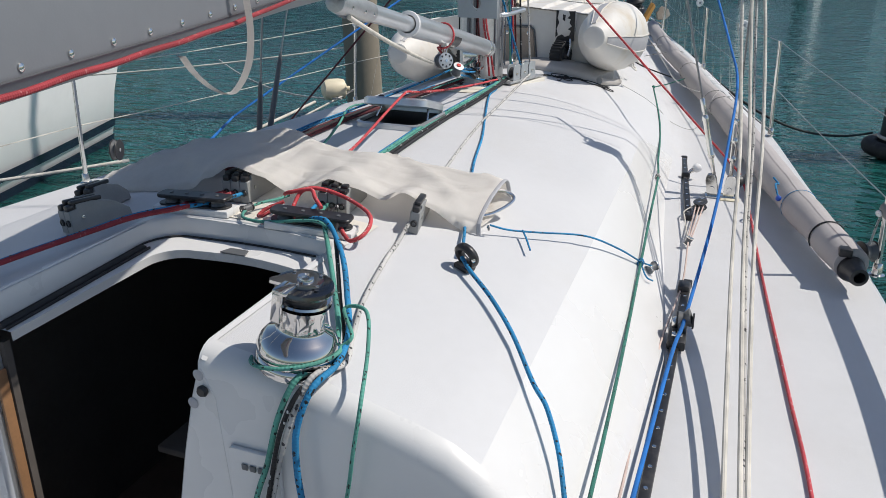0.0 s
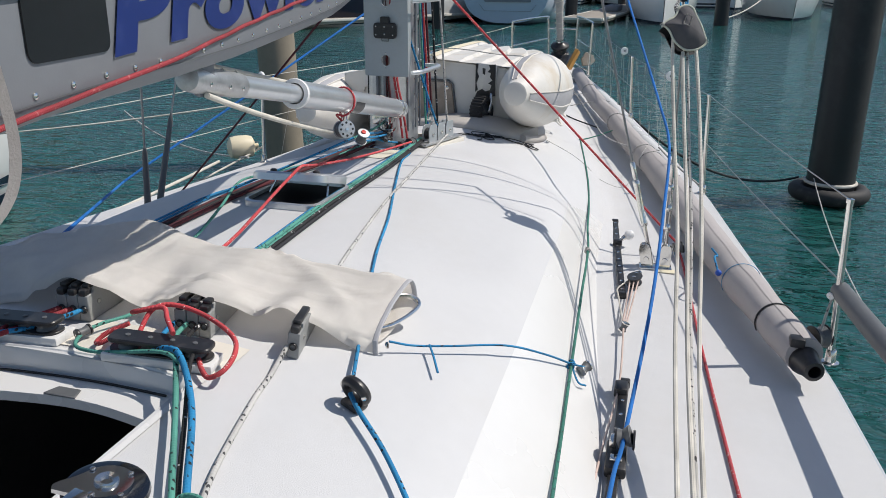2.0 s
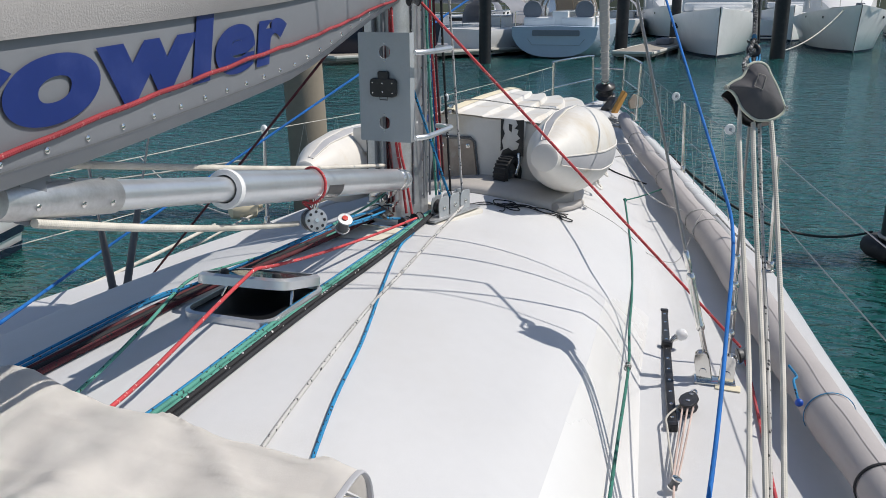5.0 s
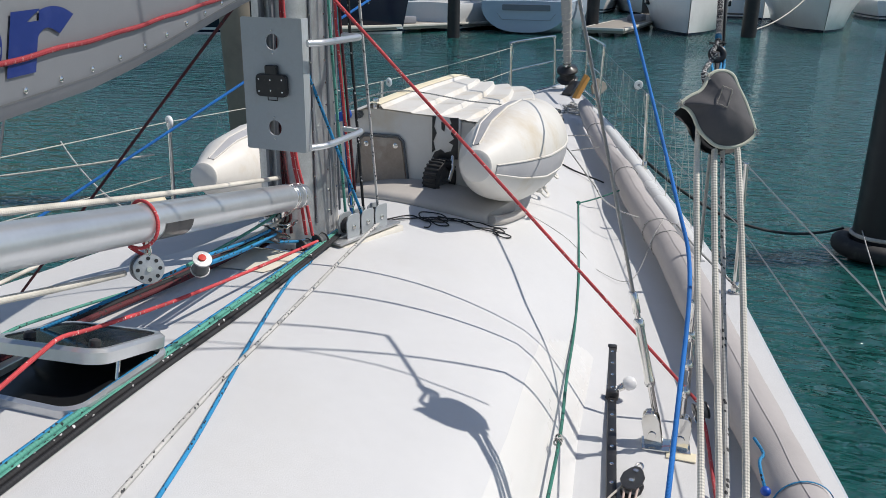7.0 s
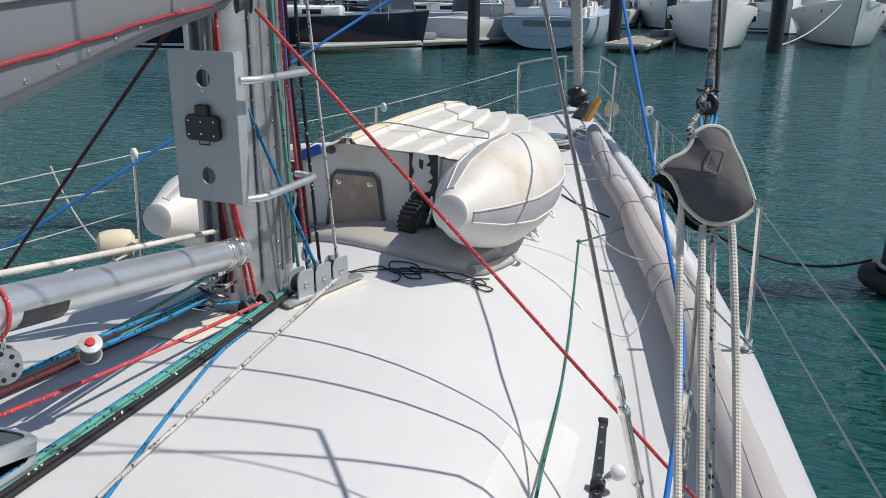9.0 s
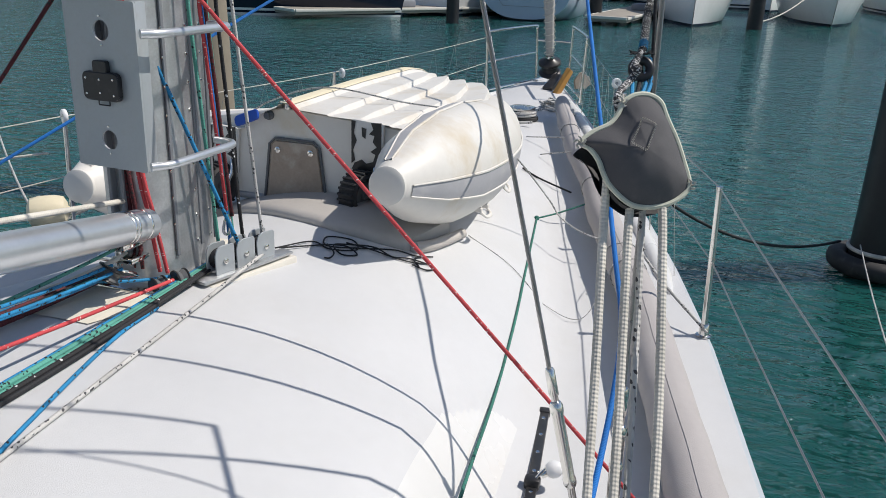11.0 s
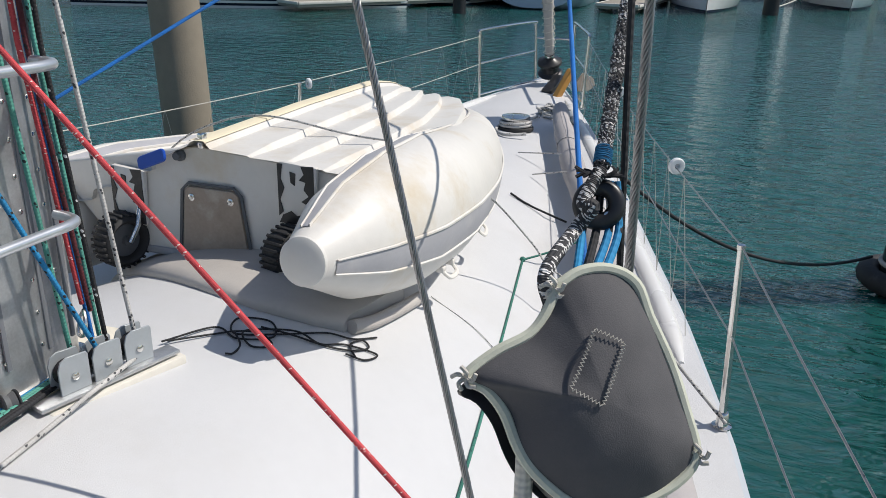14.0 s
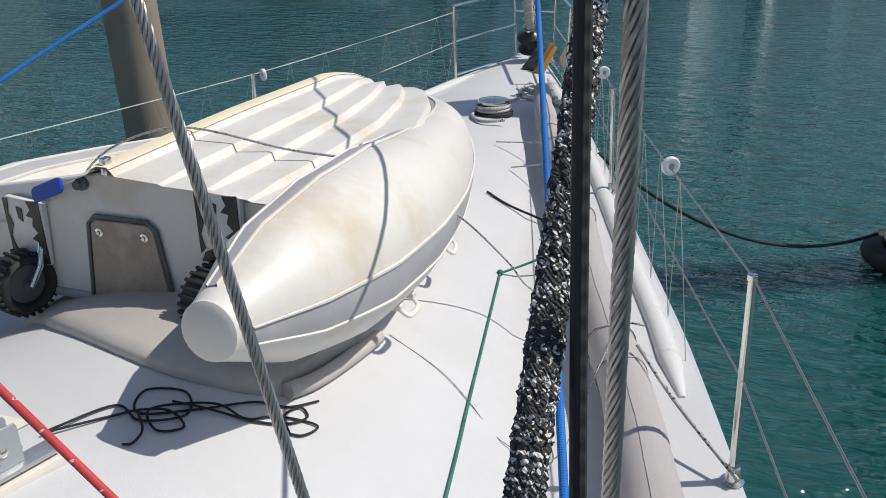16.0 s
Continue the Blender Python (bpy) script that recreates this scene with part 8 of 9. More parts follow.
build_port_winchblocks()
fl = thing("fairlead", "black ring fairlead standing on the coachroof", "fairlead", at=frame_on_deck(0.70, -2.90, -20))
bm = B()
lathe(bm, [(0.030 + 0.011 * math.cos(2 * math.pi * k / 14), 0.014 * math.sin(2 * math.pi * k / 14)) for k in range(15)], (0, 0, 0.045), (0, 0.9, 0.44), 26)
part("ring", bm, BLACK, fl)
bm = B()
box(bm, (0, 0.004, 0.008), (0.05, 0.045, 0.016), bevel=0.005)
part("base", bm, BLACK, fl)
for sx in (-1, 1):
    bm = B()
    lathe(bm, [(0.006, 0), (0.006, 0.003), (0, 0.004)], (sx * 0.034, -0.012, 0.050), (sx * 0.6, -0.8, 0.2), 10)
    part("screw", bm, STEEL, fl)
build_block("mast_foot_block", (-0.031, -0.50, 1.637), (0.4, 0.9, 0), 0.030, "black halyard block at the mast foot", holes=0)
build_block("mast_foot_block", (0.0, -0.44, 1.644), (0.4, 0.9, 0), 0.030, "black halyard block at the mast foot", holes=0)
build_block("vang_block", (-0.082, -0.637, 1.717), (0.3, 0.5, 0.8), 0.038, "black block with drilled cheeks near the mast foot", holes=6, shackle=(-0.07, -0.54, 1.68))
cascade = build_block("cascade_block", (0.060, -1.25, 1.833), (0.45, -0.35, 0.8), 0.026, "silver double block with a red dot on a blue tackle", mat=ALU, width=0.042)
bm = B()
lathe(bm, [(0.011, 0), (0.010, 0.003), (0, 0.004)], (0.072, -1.26, 1.857), (0.45, -0.35, 0.8), 12)
part("red_cap", bm, REDTAG, cascade, "small red cap")
build_block("drilled_block", (0.088, -1.50, 1.912), (0.75, -0.62, 0.2), 0.036, "silver block with drilled cheeks hung from the vang", mat=ALU, holes=8, width=0.04, shackle=(0.095, -1.49, 1.985))
build_block("red_line_block", (1.385, -0.447, 1.213), (0.9, 0.3, 0.2), 0.030, "black deck block turning the red line", shackle=(1.377, -0.467, 1.18), width=0.036)
pb = thing("purchase_block", "black long purchase block lying on the side deck", "pulley block")
PB = Matrix.Translation((1.212, -0.915, 1.200)) @ pose(0, 0, 0, 0, 0, -8)
for zz in (-0.018, 0.012):
    bm = B()
    plate(bm, [(0.0, -0.062), (0.020, -0.05), (0.032, -0.02), (0.032, 0.015), (0.020, 0.045), (0.008, 0.062), (-0.008, 0.062), (-0.020, 0.045), (-0.032, 0.015), (-0.032, -0.02), (-0.020, -0.05)], 0.006, PB @ Matrix.Translation((0, 0, zz)), 0.0015)
    part("cheek", bm, BLACK, pb)
for yy, rr in ((-0.018, 0.026), (0.035, 0.016)):
    bm = B()
    lathe(bm, [(0, -0.011), (rr, -0.011), (rr * 0.75, 0), (rr, 0.011), (0, 0.011)], PB @ Vector((0, yy, 0)), (0, 0, 1), 20)
    part("sheave", bm, DARKGREY, pb)
    bm = B()
    lathe(bm, [(0.008, 0.018), (0.008, 0.021), (0, 0.022)], PB @ Vector((0, yy, 0)), (0, 0, 1), 12)
    part("pin", bm, STEEL, pb)
bm = B()
sweep(bm, smooth_path([PB @ Vector(q) for q in ((-0.008, 0.055, 0), (-0.010, 0.085, 0.004), (0, 0.10, 0.006), (0.010, 0.085, 0.004), (0.008, 0.055, 0))], 5), 0.004, 8)
part("shackle", bm, STEEL, pb)
build_block("small_block", (1.211, -1.438, 1.195), (0.35, 0.1, 0.93), 0.016, "small steel block in the pink purchase", mat=STEEL)
build_block("jackline_block", (1.125, -1.98, 1.27), (0.5, 0.8, 0.2), 0.020, "small black and steel block on the jackline", mat=STEEL)
build_block("gooseneck_block", (0.02, -0.50, 2.575), (0.75, 0.65, 0), 0.040, "black block at the boom end", width=0.034)
build_block("port_gate_block", (-1.90, -1.44, 1.30), (0.9, 0.3, 0), 0.06, "black block standing at the port rail")
# deck ropes
rope("blue_control_line", on_deck([(0.055, -0.62), (0.088, -0.84), (0.22, -1.29), (0.35, -1.72), (0.437, -2.07), (0.56, -2.48), (0.68, -2.85, 0.03)], 0.007), 0.005, R_CYAN, "thin bright blue control line along the coachroof")
rope("blue_control_tail", on_deck([(0.70, -2.91, 0.04), (0.74, -2.95, 0.03), (0.83, -3.04, 0.03), (0.925, -3.155, 0.03), (1.015, -3.28, 0.04), (1.07, -3.34, 0.06)], 0.02) + [(1.13, -3.44, 1.36), (1.18, -3.60, 1.27), (1.20, -3.9, 1.22)], 0.0062, R_CYAN, "bright blue control line led aft over the cabin side")
rope("speckled_halyard", on_deck([(0.12, -0.12, 0.05), (0.128, -0.34, 0.03), (0.135, -0.50, 0.012), (0.21, -1.05), (0.278, -1.573), (0.36, -2.13), (0.455, -2.58, 0.03)], 0.008), 0.0056, R_SPECK, "white rope with dark flecks along the coachroof")
rope("speckled_tail", on_deck([(0.488, -2.80, 0.032), (0.497, -2.90, 0.01), (0.515, -3.02), (0.566, -3.258), (0.619, -3.42), (0.655, -3.53)], 0.009) + [(0.64, -3.64, 1.60), (0.60, -3.675, 1.50), (0.545, -3.68, 1.30), (0.50, -3.68, 1.05)], 0.0065, R_SPECK, "white rope with dark flecks led past the winch")
for k, (dx, mat, lab, r) in enumerate(((-0.022, R_CYAN, "bright blue halyard in the bundle along the coachroof", 0.0062), (-0.008, R_TEAL, "teal halyard in the bundle along the coachroof", 0.0072), (0.006, R_TEAL, "teal halyard in the bundle along the coachroof", 0.0062), (0.022, R_BLACK, "black halyard with white flecks along the coachroof", 0.0075), (0.036, R_PLAINBLACK, "black halyard along the coachroof", 0.0062))):
    rope("halyard", on_deck([(0.012 + dx * 0.55, -0.30, 0.028), (0.03 + dx * 0.8, -0.66, 0.016), (0.055 + dx, -1.05), (0.085 + dx, -1.69), (0.108 + dx, -2.20), (0.14 + dx * 1.2, -2.60, 0.03)], 0.010 + 0.003 * (k % 2)), r, mat, lab, "halyards along the coachroof")
rope("red_halyard", [(0.02, -0.50, 1.665), (0.016, -0.9, 1.70), (0.010, -1.316, 1.745), (0.0, -1.60, 1.785), (-0.002, -1.69, 1.803), (0.0, -1.75, 1.797), (0.005, -1.905, 1.765), (0.025, -2.112, 1.73), (0.04, -2.3, 1.70), (0.06, -2.6, 1.68)], 0.0056, R_RED, "red halyard led over the open hatch lid", per=3)
rope("maroon_halyard", on_deck([(-0.19, -0.45, 0.03), (-0.21, -0.9, 0.02), (-0.285, -1.47), (-0.315, -1.85), (-0.33, -2.2), (-0.30, -2.6, 0.03)], 0.012), 0.009, R_MAROON, "maroon halyard beside the hatch", "halyards along the coachroof")
rope("black_halyard", on_deck([(-0.215, -0.45, 0.03), (-0.24, -0.9, 0.02), (-0.315, -1.47), (-0.345, -1.85), (-0.36, -2.2), (-0.34, -2.6, 0.03)], 0.012), 0.009, R_PLAINBLACK, "black halyard beside the hatch", "halyards along the coachroof")
rope("maroon_halyard", on_deck([(-0.235, -0.45, 0.03), (-0.265, -0.9, 0.02), (-0.34, -1.47), (-0.372, -1.85), (-0.385, -2.2), (-0.38, -2.6, 0.03)], 0.012), 0.007, R_MAROON, "maroon halyard beside the hatch", "halyards along the coachroof")
rope("green_flecked_line", [(-0.17, -0.55, 1.67), (-0.25, -0.92, 1.65), (-0.37, -1.30, 1.655), (-0.36, -1.55, 1.68), (-0.22, -1.92, 1.69), (-0.13, -2.22, 1.68), (-0.02, -2.62, 1.68)], 0.005, R_TEAL, "thin dark green flecked line across the coachroof")
for x0 in (-0.40, -0.43):
    rope("pale_blue_line", on_deck([(-0.26, -0.75, 0.03), (x0 + 0.07, -1.37), (x0 - 0.02, -1.62), (x0 - 0.03, -1.93), (x0 - 0.02, -2.4)], 0.007), 0.0045, R_CYAN, "thin pale blue line on the port side of the coachroof", "pale blue lines")
for k, (q, e, mat) in enumerate((((0.05, -1.235, 1.848), (-0.085, -0.62, 1.735), R_CYAN), ((0.06, -1.225, 1.828), (-0.07, -0.60, 1.72), R_CYAN), ((0.04, -1.245, 1.818), (-0.10, -0.63, 1.70), R_CYAN), ((0.02, -1.255, 1.828), (-0.12, -0.52, 1.76), R_TEAL), ((0.03, -1.275, 1.833), (-0.38, -1.75, 1.665), R_CYAN), ((-0.03, -0.45, 1.65), (-0.10, -0.66, 1.70), R_CYAN))):
    rope("tackle_line", sag(q, e, 0.006, 6), 0.005, mat, "blue line of the vang tackle", "vang tackle lines", straight=True)
rope("white_reef_line", [(-0.118, -0.50, 1.885), (-0.05, -1.12, 1.995), (0.02, -1.75, 2.115), (0.12, -2.6, 2.29)], 0.008, R_WHITE, "thick white line beside the vang")
rope("white_reef_line", sag((0.055, -1.54, 1.908), (0.25, -2.68, 2.215), 0.012), 0.008, R_WHITE, "thick white line below the vang", straight=True)
rope("silver_line", sag((-0.11, -0.53, 1.735), (-0.02, -1.08, 1.80), 0.01), 0.0075, R_WHITE, "white covered line at the mast foot", straight=True)
vc = Vector((0.090, -1.49, 2.022))
rope("red_lashing", [(0.085, -1.49, 1.935)] + [vc + Vector((0.050 * math.cos(radians(g)), -0.02 + 0.0002 * g, 0.052 * math.sin(radians(g)))) for g in range(-110, 250, 30)] + [(0.085, -1.485, 1.93)], 0.0042, R_RED, "thin red lashing round the vang", per=4)
# halyards standing at the mast
for k, (x, y, mat, z0) in enumerate(((0.030, -0.28, R_TEAL, 1.69), (0.028, -0.225, R_RED, 1.80), (0.074, -0.212, R_BLACK, 1.69), (0.005, -0.16, R_TEAL, 1.66), (0.040, -0.215, R_MAROON, 1.78), (0.012, -0.19, R_BLUE, 1.66))):
    rope("standing_halyard", [(x, y, z0), (x - 0.022, y - 0.045, 2.4), (x - 0.06, y - 0.06, 4.0), (x - 0.10, y - 0.06, 9.0)], 0.0058, mat, {R_TEAL: "teal halyard rising along the mast", R_CYAN: "blue halyard rising along the mast", R_RED: "red halyard rising along the mast", R_BLACK: "black flecked halyard rising along the mast", R_MAROON: "maroon halyard rising along the mast", R_BLUE: "dark blue halyard rising along the mast"}[mat], "halyards along the mast", straight=True)
rope("stay_line", [(0.111, -0.158, 1.70), (0.079, -0.232, 2.5), (0.0, -0.42, 4.5)], 0.0055, R_SPECK, "grey flecked line from the bracket up the mast", straight=True)
rope("crossing_halyard", [(0.088, -0.255, 1.70), (0.052, -0.297, 1.85), (-0.005, -0.37, 2.10), (-0.063, -0.443, 2.35), (-0.09, -0.48, 2.50), (-0.12, -0.48, 3.2)], 0.006, R_CYAN, "blue halyard crossing in front of the mast", per=6)
for dx, mat in ((0.0, R_RED), (0.026, R_RED), (-0.06, R_MAROON), (-0.085, R_MAROON)):
    rope("red_fall", [(-0.03 + dx, -0.49, 1.68), (-0.045 + dx * 0.7, -0.50, 1.85), (-0.075 + dx * 0.5, -0.50, 2.1), (-0.11 + dx * 0.3, -0.47, 3.0)], 0.006, mat, "red halyard fall at the aft side of the mast" if mat == R_RED else "maroon halyard fall at the aft side of the mast", "halyard falls", per=6)
for x in (-0.20, -0.235):
    rope("dark_halyard_fall", [(x, -0.42, 1.70), (x - 0.01, -0.43, 3.5)], 0.006, R_TEAL if x > -0.21 else R_PLAINBLACK, "dark halyard on the port side of the mast", "halyard falls", straight=True)
bm = B()
sweep(bm, smooth_path([(0.04, -0.235, 1.79), (0.055, -0.25, 1.765), (0.05, -0.255, 1.735), (0.03, -0.25, 1.735), (0.025, -0.235, 1.765), (0.04, -0.235, 1.79)], 5), 0.0045, 8)
tagged(part("snap_shackle", bm, STEEL), "steel snap shackle hanging at the mast foot", "shackle")
# red sheet from the boom block to the deck, and on aft
rope("red_sheet", sag((0.045, -0.477, 2.549), (1.372, -0.438, 1.240), 0.0), 0.0058, R_RED, "red line from the boom block down to the side deck", straight=True)
rope("red_sheet_tail", on_deck([(1.395, -0.46, 0.03), (1.42, -0.62, 0.012), (1.52, -1.646), (1.62, -2.55), (1.675, -3.05), (1.74, -4.0), (1.80, -5.5)], 0.009), 0.0058, R_FADED, "faded red line lying along the side deck")
# blue sheet
rope("blue_sheet", [(1.272, -3.9, 1.20), (1.270, -2.6, 1.215), (1.285, -2.32, 1.245), (1.310, -1.7, 1.40), (1.312, -1.15, 1.57), (1.300, -0.62, 1.75), (1.227, -0.305, 1.9), (1.0, 0.55, 2.278), (0.566, 2.183, 3.0), (0.30, 3.18, 3.44), (0.0, 4.3, 3.94)], 0.0064, R_BLUE, "royal blue sheet from the headsail to the deck car")
# green jackline
rope("jackline", [(0.60, 1.78, 1.275), (0.757, 0.843, 1.307), (0.799, 0.593, 1.309), (0.849, 0.274, 1.312), (0.907, -0.16, 1.304), (0.952, -0.57, 1.312), (1.006, -0.99, 1.338), (1.046, -1.5, 1.33), (1.09, -2.05, 1.312), (1.165, -3.0, 1.30), (1.22, -3.9, 1.30), (1.27, -5.2, 1.31)], 0.0052, R_GREEN, "dark green jackline stretched along the cabin side", per=6)
rope("jackline_tie", [(0.60, 1.78, 1.275), (0.70, 1.89, 1.29), (0.86, 2.04, 1.335)], 0.005, R_GREEN, "short green tie from the jackline to the rolled sail")
bm = B()
bmesh.ops.create_icosphere(bm, subdivisions=2, radius=0.014, matrix=Matrix.Translation((0.60, 1.78, 1.277)))
tagged(part("jackline_knot", bm, R_GREEN), "dark green knot at the end of the jackline", "knot")
for p in ((1.004, -0.99, 1.340), (1.09, -2.05, 1.312)):
    kn = []
    for k in range(22):
        a = k * 0.9
        kn.append((p[0] + 0.010 * math.cos(a), p[1] + 0.016 * math.sin(a * 0.7), p[2] + 0.010 * math.sin(a)))
    rope("knot", kn, 0.0028, R_SPECK if p[1] > -1.5 else R_CYAN, "small knot on the jackline", "knots on the jackline", per=4, category="knot")
rope("thin_tie", [(0.69, -2.63, 1.60), (0.74, -2.585, 1.575), (0.82, -2.52, 1.555), (0.945, -2.39, 1.515), (1.03, -2.22, 1.42), (1.09, -2.05, 1.315), (1.125, -1.99, 1.28)], 0.0032, R_CYAN, "thin blue tie from the spray hood to the jackline")
rope("thin_tie_end", [(0.775, -2.555, 1.568), (0.80, -2.60, 1.56), (0.83, -2.66, 1.548)], 0.0032, R_CYAN, "loose end of the thin blue tie")
rope("thin_tie_end", [(1.09, -2.05, 1.31), (1.12, -2.10, 1.28), (1.14, -2.06, 1.25)], 0.0032, R_CYAN, "loose end of the thin blue tie")
# pink purchase on the side deck
for k, dx in enumerate((-0.018, 0.0, 0.018)):
    rope("purchase_line", [(1.212 + dx, -0.93, 1.205), (1.211 + dx * 0.4, -1.42, 1.197)], 0.0034, R_PINK, "faded pink purchase line on the side deck", "pink purchase lines", straight=True)
rope("purchase_line", [(1.211, -1.455, 1.195), (1.235, -1.90, 1.185), (1.222, -2.4, 1.18), (1.225, -2.95, 1.185), (1.24, -3.35, 1.19), (1.25, -4.5, 1.18)], 0.0036, R_PINK, "faded pink purchase line led aft", "pink purchase lines")
rope("purchase_line", [(1.19, -0.93, 1.20), (1.150, -1.03, 1.195), (1.16, -1.12, 1.195), (1.205, -1.41, 1.195)], 0.0034, R_WHITE, "pale purchase line curling from the block", "pink purchase lines")
# control lines at the companionway
rope("teal_tail", [(0.275, -2.90, 1.672), (0.29, -2.96, 1.672), (0.315, -3.00, 1.668), (0.40, -3.13, 1.65), (0.52, -3.32, 1.635), (0.610, -3.47, 1.615), (0.640, -3.57, 1.60), (0.61, -3.65, 1.595), (0.575, -3.68, 1.51), (0.54, -3.685, 1.385), (0.495, -3.685, 1.25), (0.46, -3.69, 1.0)], 0.0066, R_TEAL, "teal rope tail past the winch and down the bulkhead", "rope tails at the winch")
rope("black_tail", [(0.325, -2.90, 1.672), (0.335, -2.96, 1.668), (0.36, -3.02, 1.655), (0.43, -3.14, 1.64), (0.545, -3.34, 1.62), (0.63, -3.48, 1.60), (0.652, -3.57, 1.59), (0.625, -3.66, 1.58), (0.585, -3.685, 1.49), (0.555, -3.69, 1.37), (0.52, -3.69, 1.2), (0.50, -3.69, 1.0)], 0.0055, R_BLACK, "black flecked rope tail past the winch", "rope tails at the winch")
rope("blue_tail", [(0.215, -2.90, 1.672), (0.235, -2.965, 1.672), (0.32, -2.995, 1.685), (0.445, -3.14, 1.655), (0.565, -3.34, 1.635), (0.635, -3.47, 1.615), (0.662, -3.575, 1.60), (0.65, -3.66, 1.585), (0.625, -3.69, 1.50), (0.618, -3.69, 1.40), (0.628, -3.69, 1.28), (0.65, -3.69, 1.0)], 0.0074, R_CYAN, "bright blue rope tail past the winch", "rope tails at the winch")
loop = [(0.560 + 0.098 * math.cos(radians(a)), -3.57 + 0.098 * math.sin(radians(a)), 1.603 + 0.02 * math.cos(radians(a + 40))) for a in range(150, 400, 22)]
rope("teal_turn", loop + [(0.66, -3.50, 1.63), (0.60, -3.42, 1.65), (0.66, -3.43, 1.66), (0.715, -3.53, 1.635), (0.762, -3.66, 1.585), (0.755, -3.69, 1.48), (0.735, -3.69, 1.36), (0.70, -3.69, 1.22), (0.68, -3.69, 1.0)], 0.0046, R_TEAL, "thin teal rope turned round the winch and hanging in a loop")
rope("red_loop", [(0.165, -2.94, 1.66), (0.155, -2.90, 1.685), (0.16, -2.86, 1.715), (0.19, -2.835, 1.722), (0.25, -2.83, 1.715), (0.33, -2.85, 1.70), (0.40, -2.89, 1.685), (0.43, -2.94, 1.672), (0.43, -2.99, 1.655), (0.40, -3.005, 1.64), (0.37, -2.985, 1.645), (0.34, -2.95, 1.65)], 0.0062, R_RED, "loose red rope loop over the organizer")
rope("red_loop", [(0.10, -2.86, 1.70), (0.13, -2.88, 1.715), (0.19, -2.86, 1.725), (0.23, -2.90, 1.715), (0.275, -2.945, 1.704)], 0.0062, R_RED, "loose red rope bight above the clutch")
rope("red_loop", [(0.06, -2.93, 1.662), (0.085, -2.91, 1.675), (0.105, -2.94, 1.675), (0.085, -2.965, 1.662), (0.06, -2.95, 1.655), (0.075, -2.925, 1.67), (0.12, -2.90, 1.69)], 0.006, R_RED, "red rope end knotted at the organizer")
for k, (x, mat) in enumerate(((0.190, R_CYAN), (0.223, R_TEAL), (0.256, R_BLACK))):
    rope("clutch_tail", [(x, -2.80, 1.668), (x + 0.01, -2.86, 1.67), (x + 0.03, -2.945, 1.668)], 0.0062, mat, "rope from clutch to organizer", "ropes at the clutches")
rope("green_tail", [(0.05, -2.76, 1.66), (0.045, -2.82, 1.665), (0.015, -2.88, 1.665), (0.005, -2.935, 1.66), (0.03, -2.985, 1.655), (0.10, -2.995, 1.655), (0.18, -2.99, 1.665), (0.28, -2.995, 1.68), (0.34, -3.02, 1.675)], 0.0048, R_TEAL, "thin teal rope through a black eye at the clutches")
build_block("rope_eye", (0.002, -2.924, 1.662), (0.3, 0.9, 0.1), 0.014, "small black rope eye on the coachroof")
for x, mat, dx in ((-0.139, R_DULLRED, 0.016), (-0.107, R_DULLRED, 0.03), (-0.075, R_CYAN, 0.004)):
    rope("clutch_tail", [(x, -2.835, 1.673), (x - 0.015, -2.88, 1.672), (x - 0.05, -2.95, 1.668), (-0.20 + dx, -3.03, 1.672), (-0.268 + dx * 0.8, -3.13, 1.668), (-0.30 + dx * 0.6, -3.26, 1.664), (-0.33 + dx * 0.5, -3.45, 1.664), (-0.37 + dx * 0.5, -3.65, 1.66), (-0.42, -3.9, 1.66)], 0.0066, mat, "rope led from the port clutch past the companionway", "ropes at the clutches")
# thin shock cord over tender and cordage on the foredeck
rope("tangled_cord", on_deck([(0.08, -0.03, 0.012), (0.139, 0.12), (0.22, 0.10), (0.29, 0.17), (0.24, 0.24), (0.16, 0.20), (0.2, 0.12), (0.30, 0.20), (0.385, 0.30), (0.45, 0.34), (0.49, 0.42)], 0.006), 0.0029, R_PLAINBLACK, "tangled black cord on the deck beside the mast")
rope("tangled_cord", on_deck([(0.24, 0.19, 0.01), (0.32, 0.21, 0.01), (0.42, 0.24), (0.48, 0.285), (0.50, 0.34), (0.47, 0.36), (0.46, 0.30), (0.495, 0.26)], 0.006), 0.0029, R_PLAINBLACK, "loose loop of black cord on the deck")
rope("tangled_cord", on_deck([(0.09, -0.02, 0.012), (0.16, 0.085), (0.20, 0.135), (0.26, 0.155, 0.012), (0.31, 0.13), (0.27, 0.09), (0.22, 0.13, 0.012), (0.25, 0.19), (0.33, 0.235, 0.012), (0.40, 0.235), (0.45, 0.29), (0.53, 0.33), (0.52, 0.27), (0.47, 0.25)], 0.006), 0.0029, R_PLAINBLACK, "second strand of the tangled black cord on the deck")
rope("tangled_cord", on_deck([(0.20, 0.12, 0.012), (0.25, 0.07, 0.012), (0.255, 0.03), (0.24, 0.015)], 0.006), 0.0029, R_PLAINBLACK, "loose end of black cord on the deck")
rope("thin_line", on_deck([(0.487, 0.895), (0.661, 0.859), (0.773, 0.806), (0.87, 0.765), (1.03, 0.77, 0.02)], 0.004) + [(1.10, 1.0, 1.36), (1.13, 1.3, 1.37)], 0.0018, R_SPECK, "thin grey line from the tender across the deck")
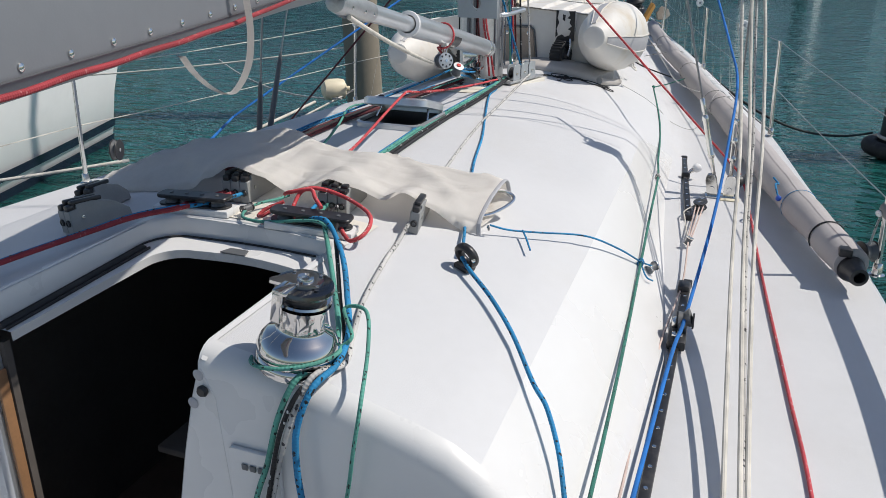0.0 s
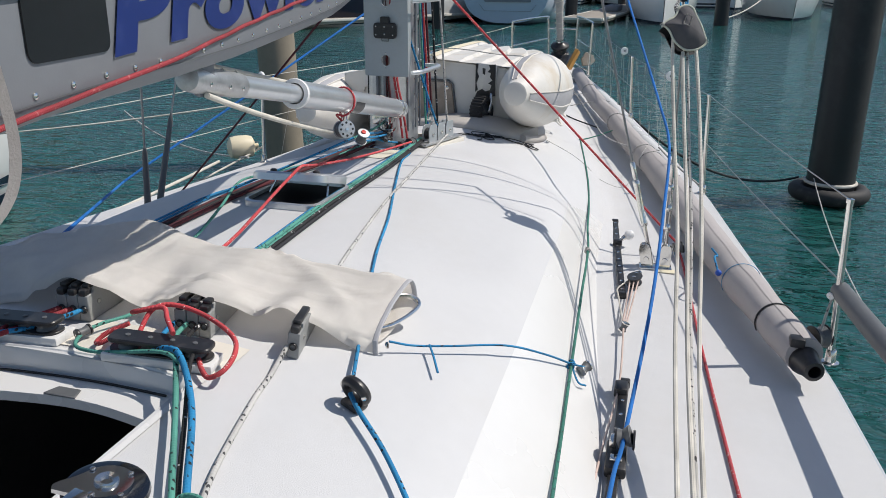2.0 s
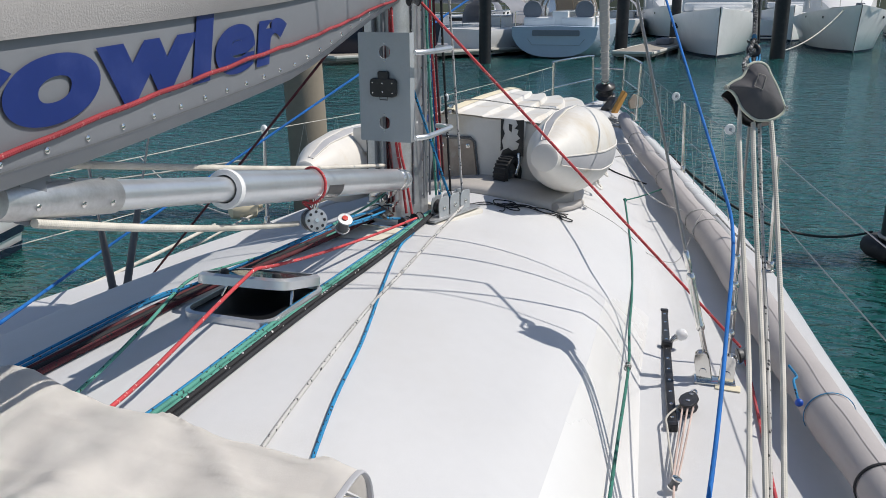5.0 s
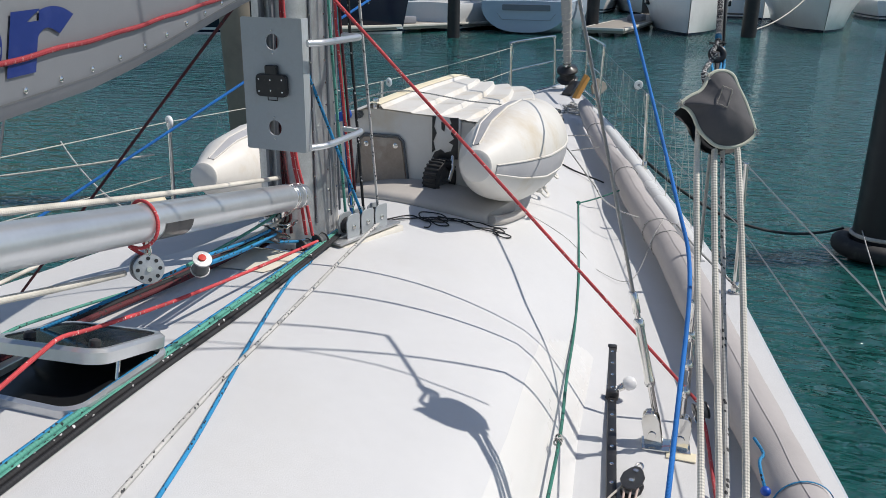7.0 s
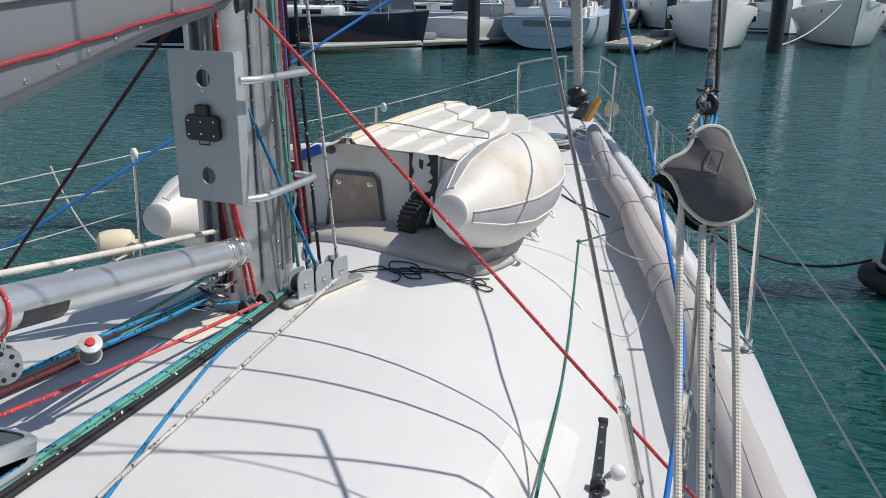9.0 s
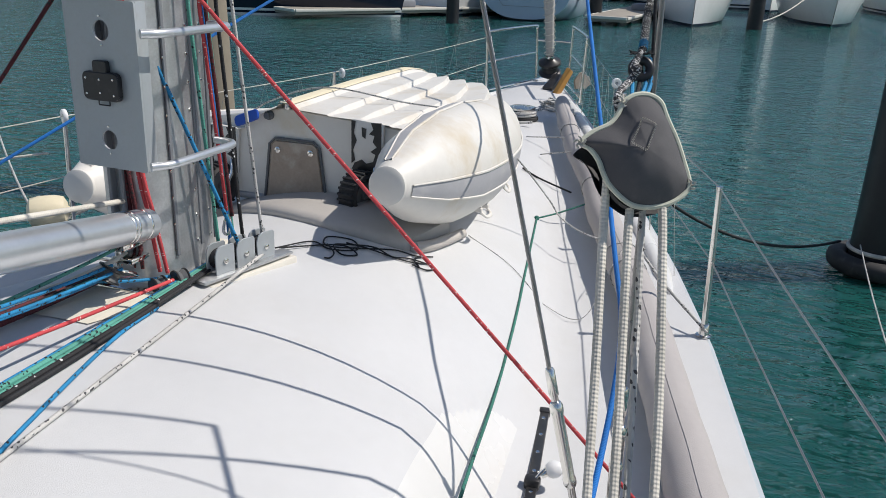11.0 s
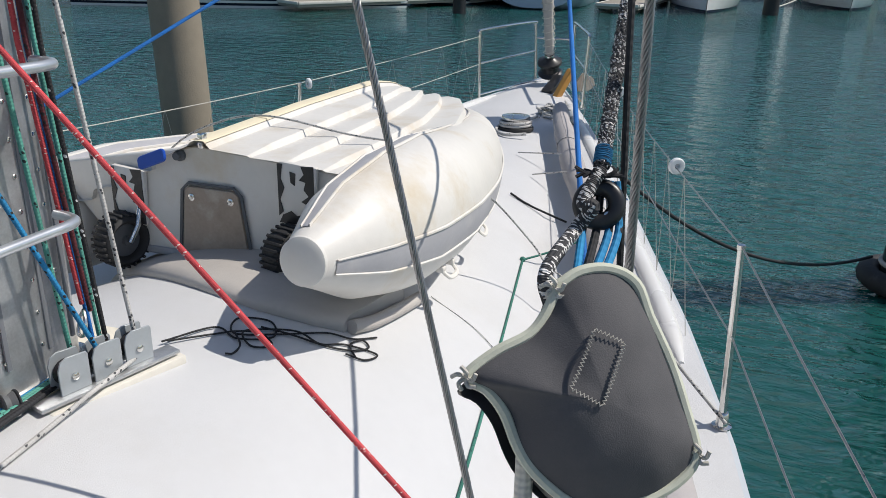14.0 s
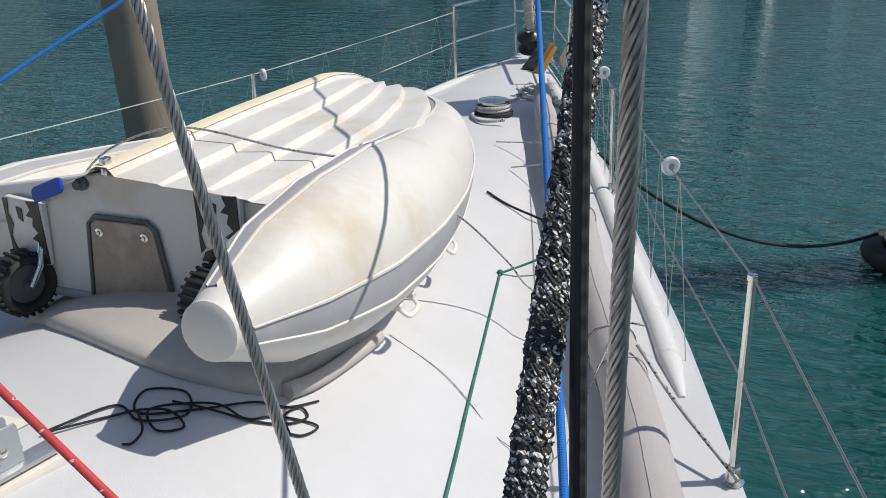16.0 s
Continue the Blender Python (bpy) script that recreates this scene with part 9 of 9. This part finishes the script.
rope("tender_lashing", [(1.20, 1.45, 1.30), (0.95, 1.43, 1.33), (0.80, 1.42, 1.40), (0.73, 1.39, 1.50), (0.62, 1.25, 1.69), (0.54, 1.06, 1.845), (0.47, 0.96, 1.955), (0.30, 0.95, 1.968), (0.13, 0.97, 1.972), (TX, 1.03, 1.995), (-0.5, 1.1, 1.93), (-0.75, 1.15, 1.80), (-1.0, 1.2, 1.55), (-1.45, 1.3, 1.22)], 0.004, R_SPECK, "thin grey lashing over the tender", per=5)
rope("stanchion_lashing", [(1.515, 0.82, 1.20), (1.33, 1.0, 1.30), (1.20, 1.15, 1.385)], 0.006, R_SPECK, "grey rope from the stanchion foot to the rolled sail", per=4)
for y, x0 in ((3.35, 0.16), (3.0, 0.34)):
    rope("sail_tie", [(x0, y, deck_z(x0, y) + 0.02), (x0 + 0.3, y - 0.1, 1.42), (x0 + 0.36, y - 0.12, 1.41)], 0.004, R_SPECK, "grey tie from the deck to the rolled sail", "sail ties", straight=True)
rope("dark_tie", on_deck([(0.33, 2.55, 0.01), (0.45, 2.5, 0.01), (0.66, 2.47, 0.012)], 0.01), 0.006, R_PLAINBLACK, "black rope from the tender to the rolled sail")
# mooring lines
rope("mooring_line", sag((0.72, 3.6, 1.28), (2.66, 5.60, 0.24), 0.30, 20), 0.013, R_PLAINBLACK, "dark mooring line from the bow quarter to the pile", straight=True)
rope("mooring_line", sag((2.80, 5.42, 0.28), (2.35, -3.5, 1.35), 0.35, 20), 0.006, R_SPECK, "thin mooring line from the pile aft along the yacht", straight=True)
rope("port_mooring_line", sag((-1.43, -0.48, 1.24), (-0.16, -0.491, 2.575), -0.0), 0.006, R_MAROON, "maroon line from the port deck up to the boom", straight=True)
rope("port_blue_line", [(-0.82, -2.10, 1.55), (-1.96, -0.26, 1.24), (-1.899, -0.162, 1.3), (-0.113, 2.663, 3.0), (0.31, 3.32, 3.4)], 0.0075, R_BLUE, "royal blue sheet on the port side up to the headsail", straight=True)
for q, e, mat, r in (((-1.75, 0.5, 1.22), (-2.05, -4.5, 1.25), R_WHITE, 0.011), ((-1.66, 1.0, 1.24), (-2.6, -2.5, 0.9), R_WHITE, 0.008), ((-1.95, -1.3, 1.2), (-4.9, -4.0, 1.3), R_WHITE, 0.010), ((-1.62, 0.75, 1.6), (-5.3, -1.9, 1.55), R_WHITE, 0.006), ((-1.62, 0.68, 1.22), (-4.6, 3.2, 1.0), R_SPECK, 0.008)):
    rope("port_mooring_line", sag(q, e, 0.12, 14), r, mat, "pale mooring line on the port side", "mooring lines to port", straight=True)
fe = thing("fender", "round cream fender lying at the port rail", "fender")
bm = B()
lathe(bm, [(0, -0.10), (0.04, -0.098), (0.075, -0.08), (0.085, -0.04), (0.085, 0.04), (0.075, 0.08), (0.04, 0.098), (0, 0.10)], (-1.78, 0.86, 1.25), (0.75, 0.66, 0), 20)
part("body", bm, TENDERCREAM, fe)
bm = B()
lathe(bm, [(0.012, 0.09), (0.02, 0.10), (0.02, 0.125), (0.01, 0.13)], (-1.78, 0.86, 1.25), (0.75, 0.66, 0), 12)
part("eye", bm, TENDERCREAM, fe)
# sliding shock pad, plates and small things at the bulkhead
p = thing("instrument_display", "white instrument display on the bulkhead", "instrument")
bm = B()
plate(bm, rounded(0.13, 0.30, 0.006), 0.012, Matrix.Translation((0.490, -3.652, 1.238)) @ pose(0, 0, 0, 90, 0, 0), 0.002)
part("cover", bm, GEL, p)
for k in range(3):
    bm = B()
    box(bm, (0.466 + 0.021 * k, -3.6665, 1.345), (0.016, 0.003, 0.016), bevel=0.002)
    part("brand_mark", bm, DARKGREY, p, "dark plain mark")
bm = B()
lathe(bm, [(0, 0.0), (0.013, 0.0), (0.014, 0.006), (0.010, 0.012), (0, 0.013)], (0.366, -3.652, 1.512), (0, -1, 0), 16)
tagged(part("bulkhead_plug", bm, BLACK), "round black plug on the bulkhead", "plug")
for z in (1.548, 1.472):
    bm = B()
    lathe(bm, [(0, 0.002), (0.012, 0.001), (0.014, 0.0)], (0.356 - 0.3 * (1.548 - z), -3.652, z), (0, -1, 0), 16)
    tagged(part("bolt_recess", bm, TENDERGREY), "shallow grey bolt recess on the bulkhead", "recess", "recesses on the bulkhead")
# padded rail and dark block at the starboard gate
g = thing("padded_rail", "grey padded tube rail at the side gate", "rail")
bm = B()
sweep(bm, smooth_path([(1.95, -1.42, 1.43), (1.98, -1.68, 1.436), (2.08, -2.5, 1.45), (2.12, -3.4, 1.45), (2.14, -5.4, 1.45)], 6), 0.034, 16)
part("padding", bm, DARKGREY, g)
for yy in (-3.1, -5.3):
    bm = B()
    sweep(bm, [(2.105, yy, 1.12), (2.115, yy, 1.45)], 0.0125, 10)
    part("post", bm, STEEL, g)
build_block("gate_block", (1.904, -1.429, 1.245), (0.8, 0.5, 0), 0.045, "black ratchet block lashed at the stanchion", width=0.05)
build_block("gate_tackle", (1.925, -1.44, 1.42), (0.6, 0.7, 0.2), 0.014, "small white block at the lifeline gate", mat=TENDERINSIDE)
rope("gate_lashing", [(1.925, -1.44, 1.41), (1.915, -1.435, 1.34), (1.906, -1.43, 1.26)], 0.005, R_SPECK, "grey lashing between two small blocks", straight=True)
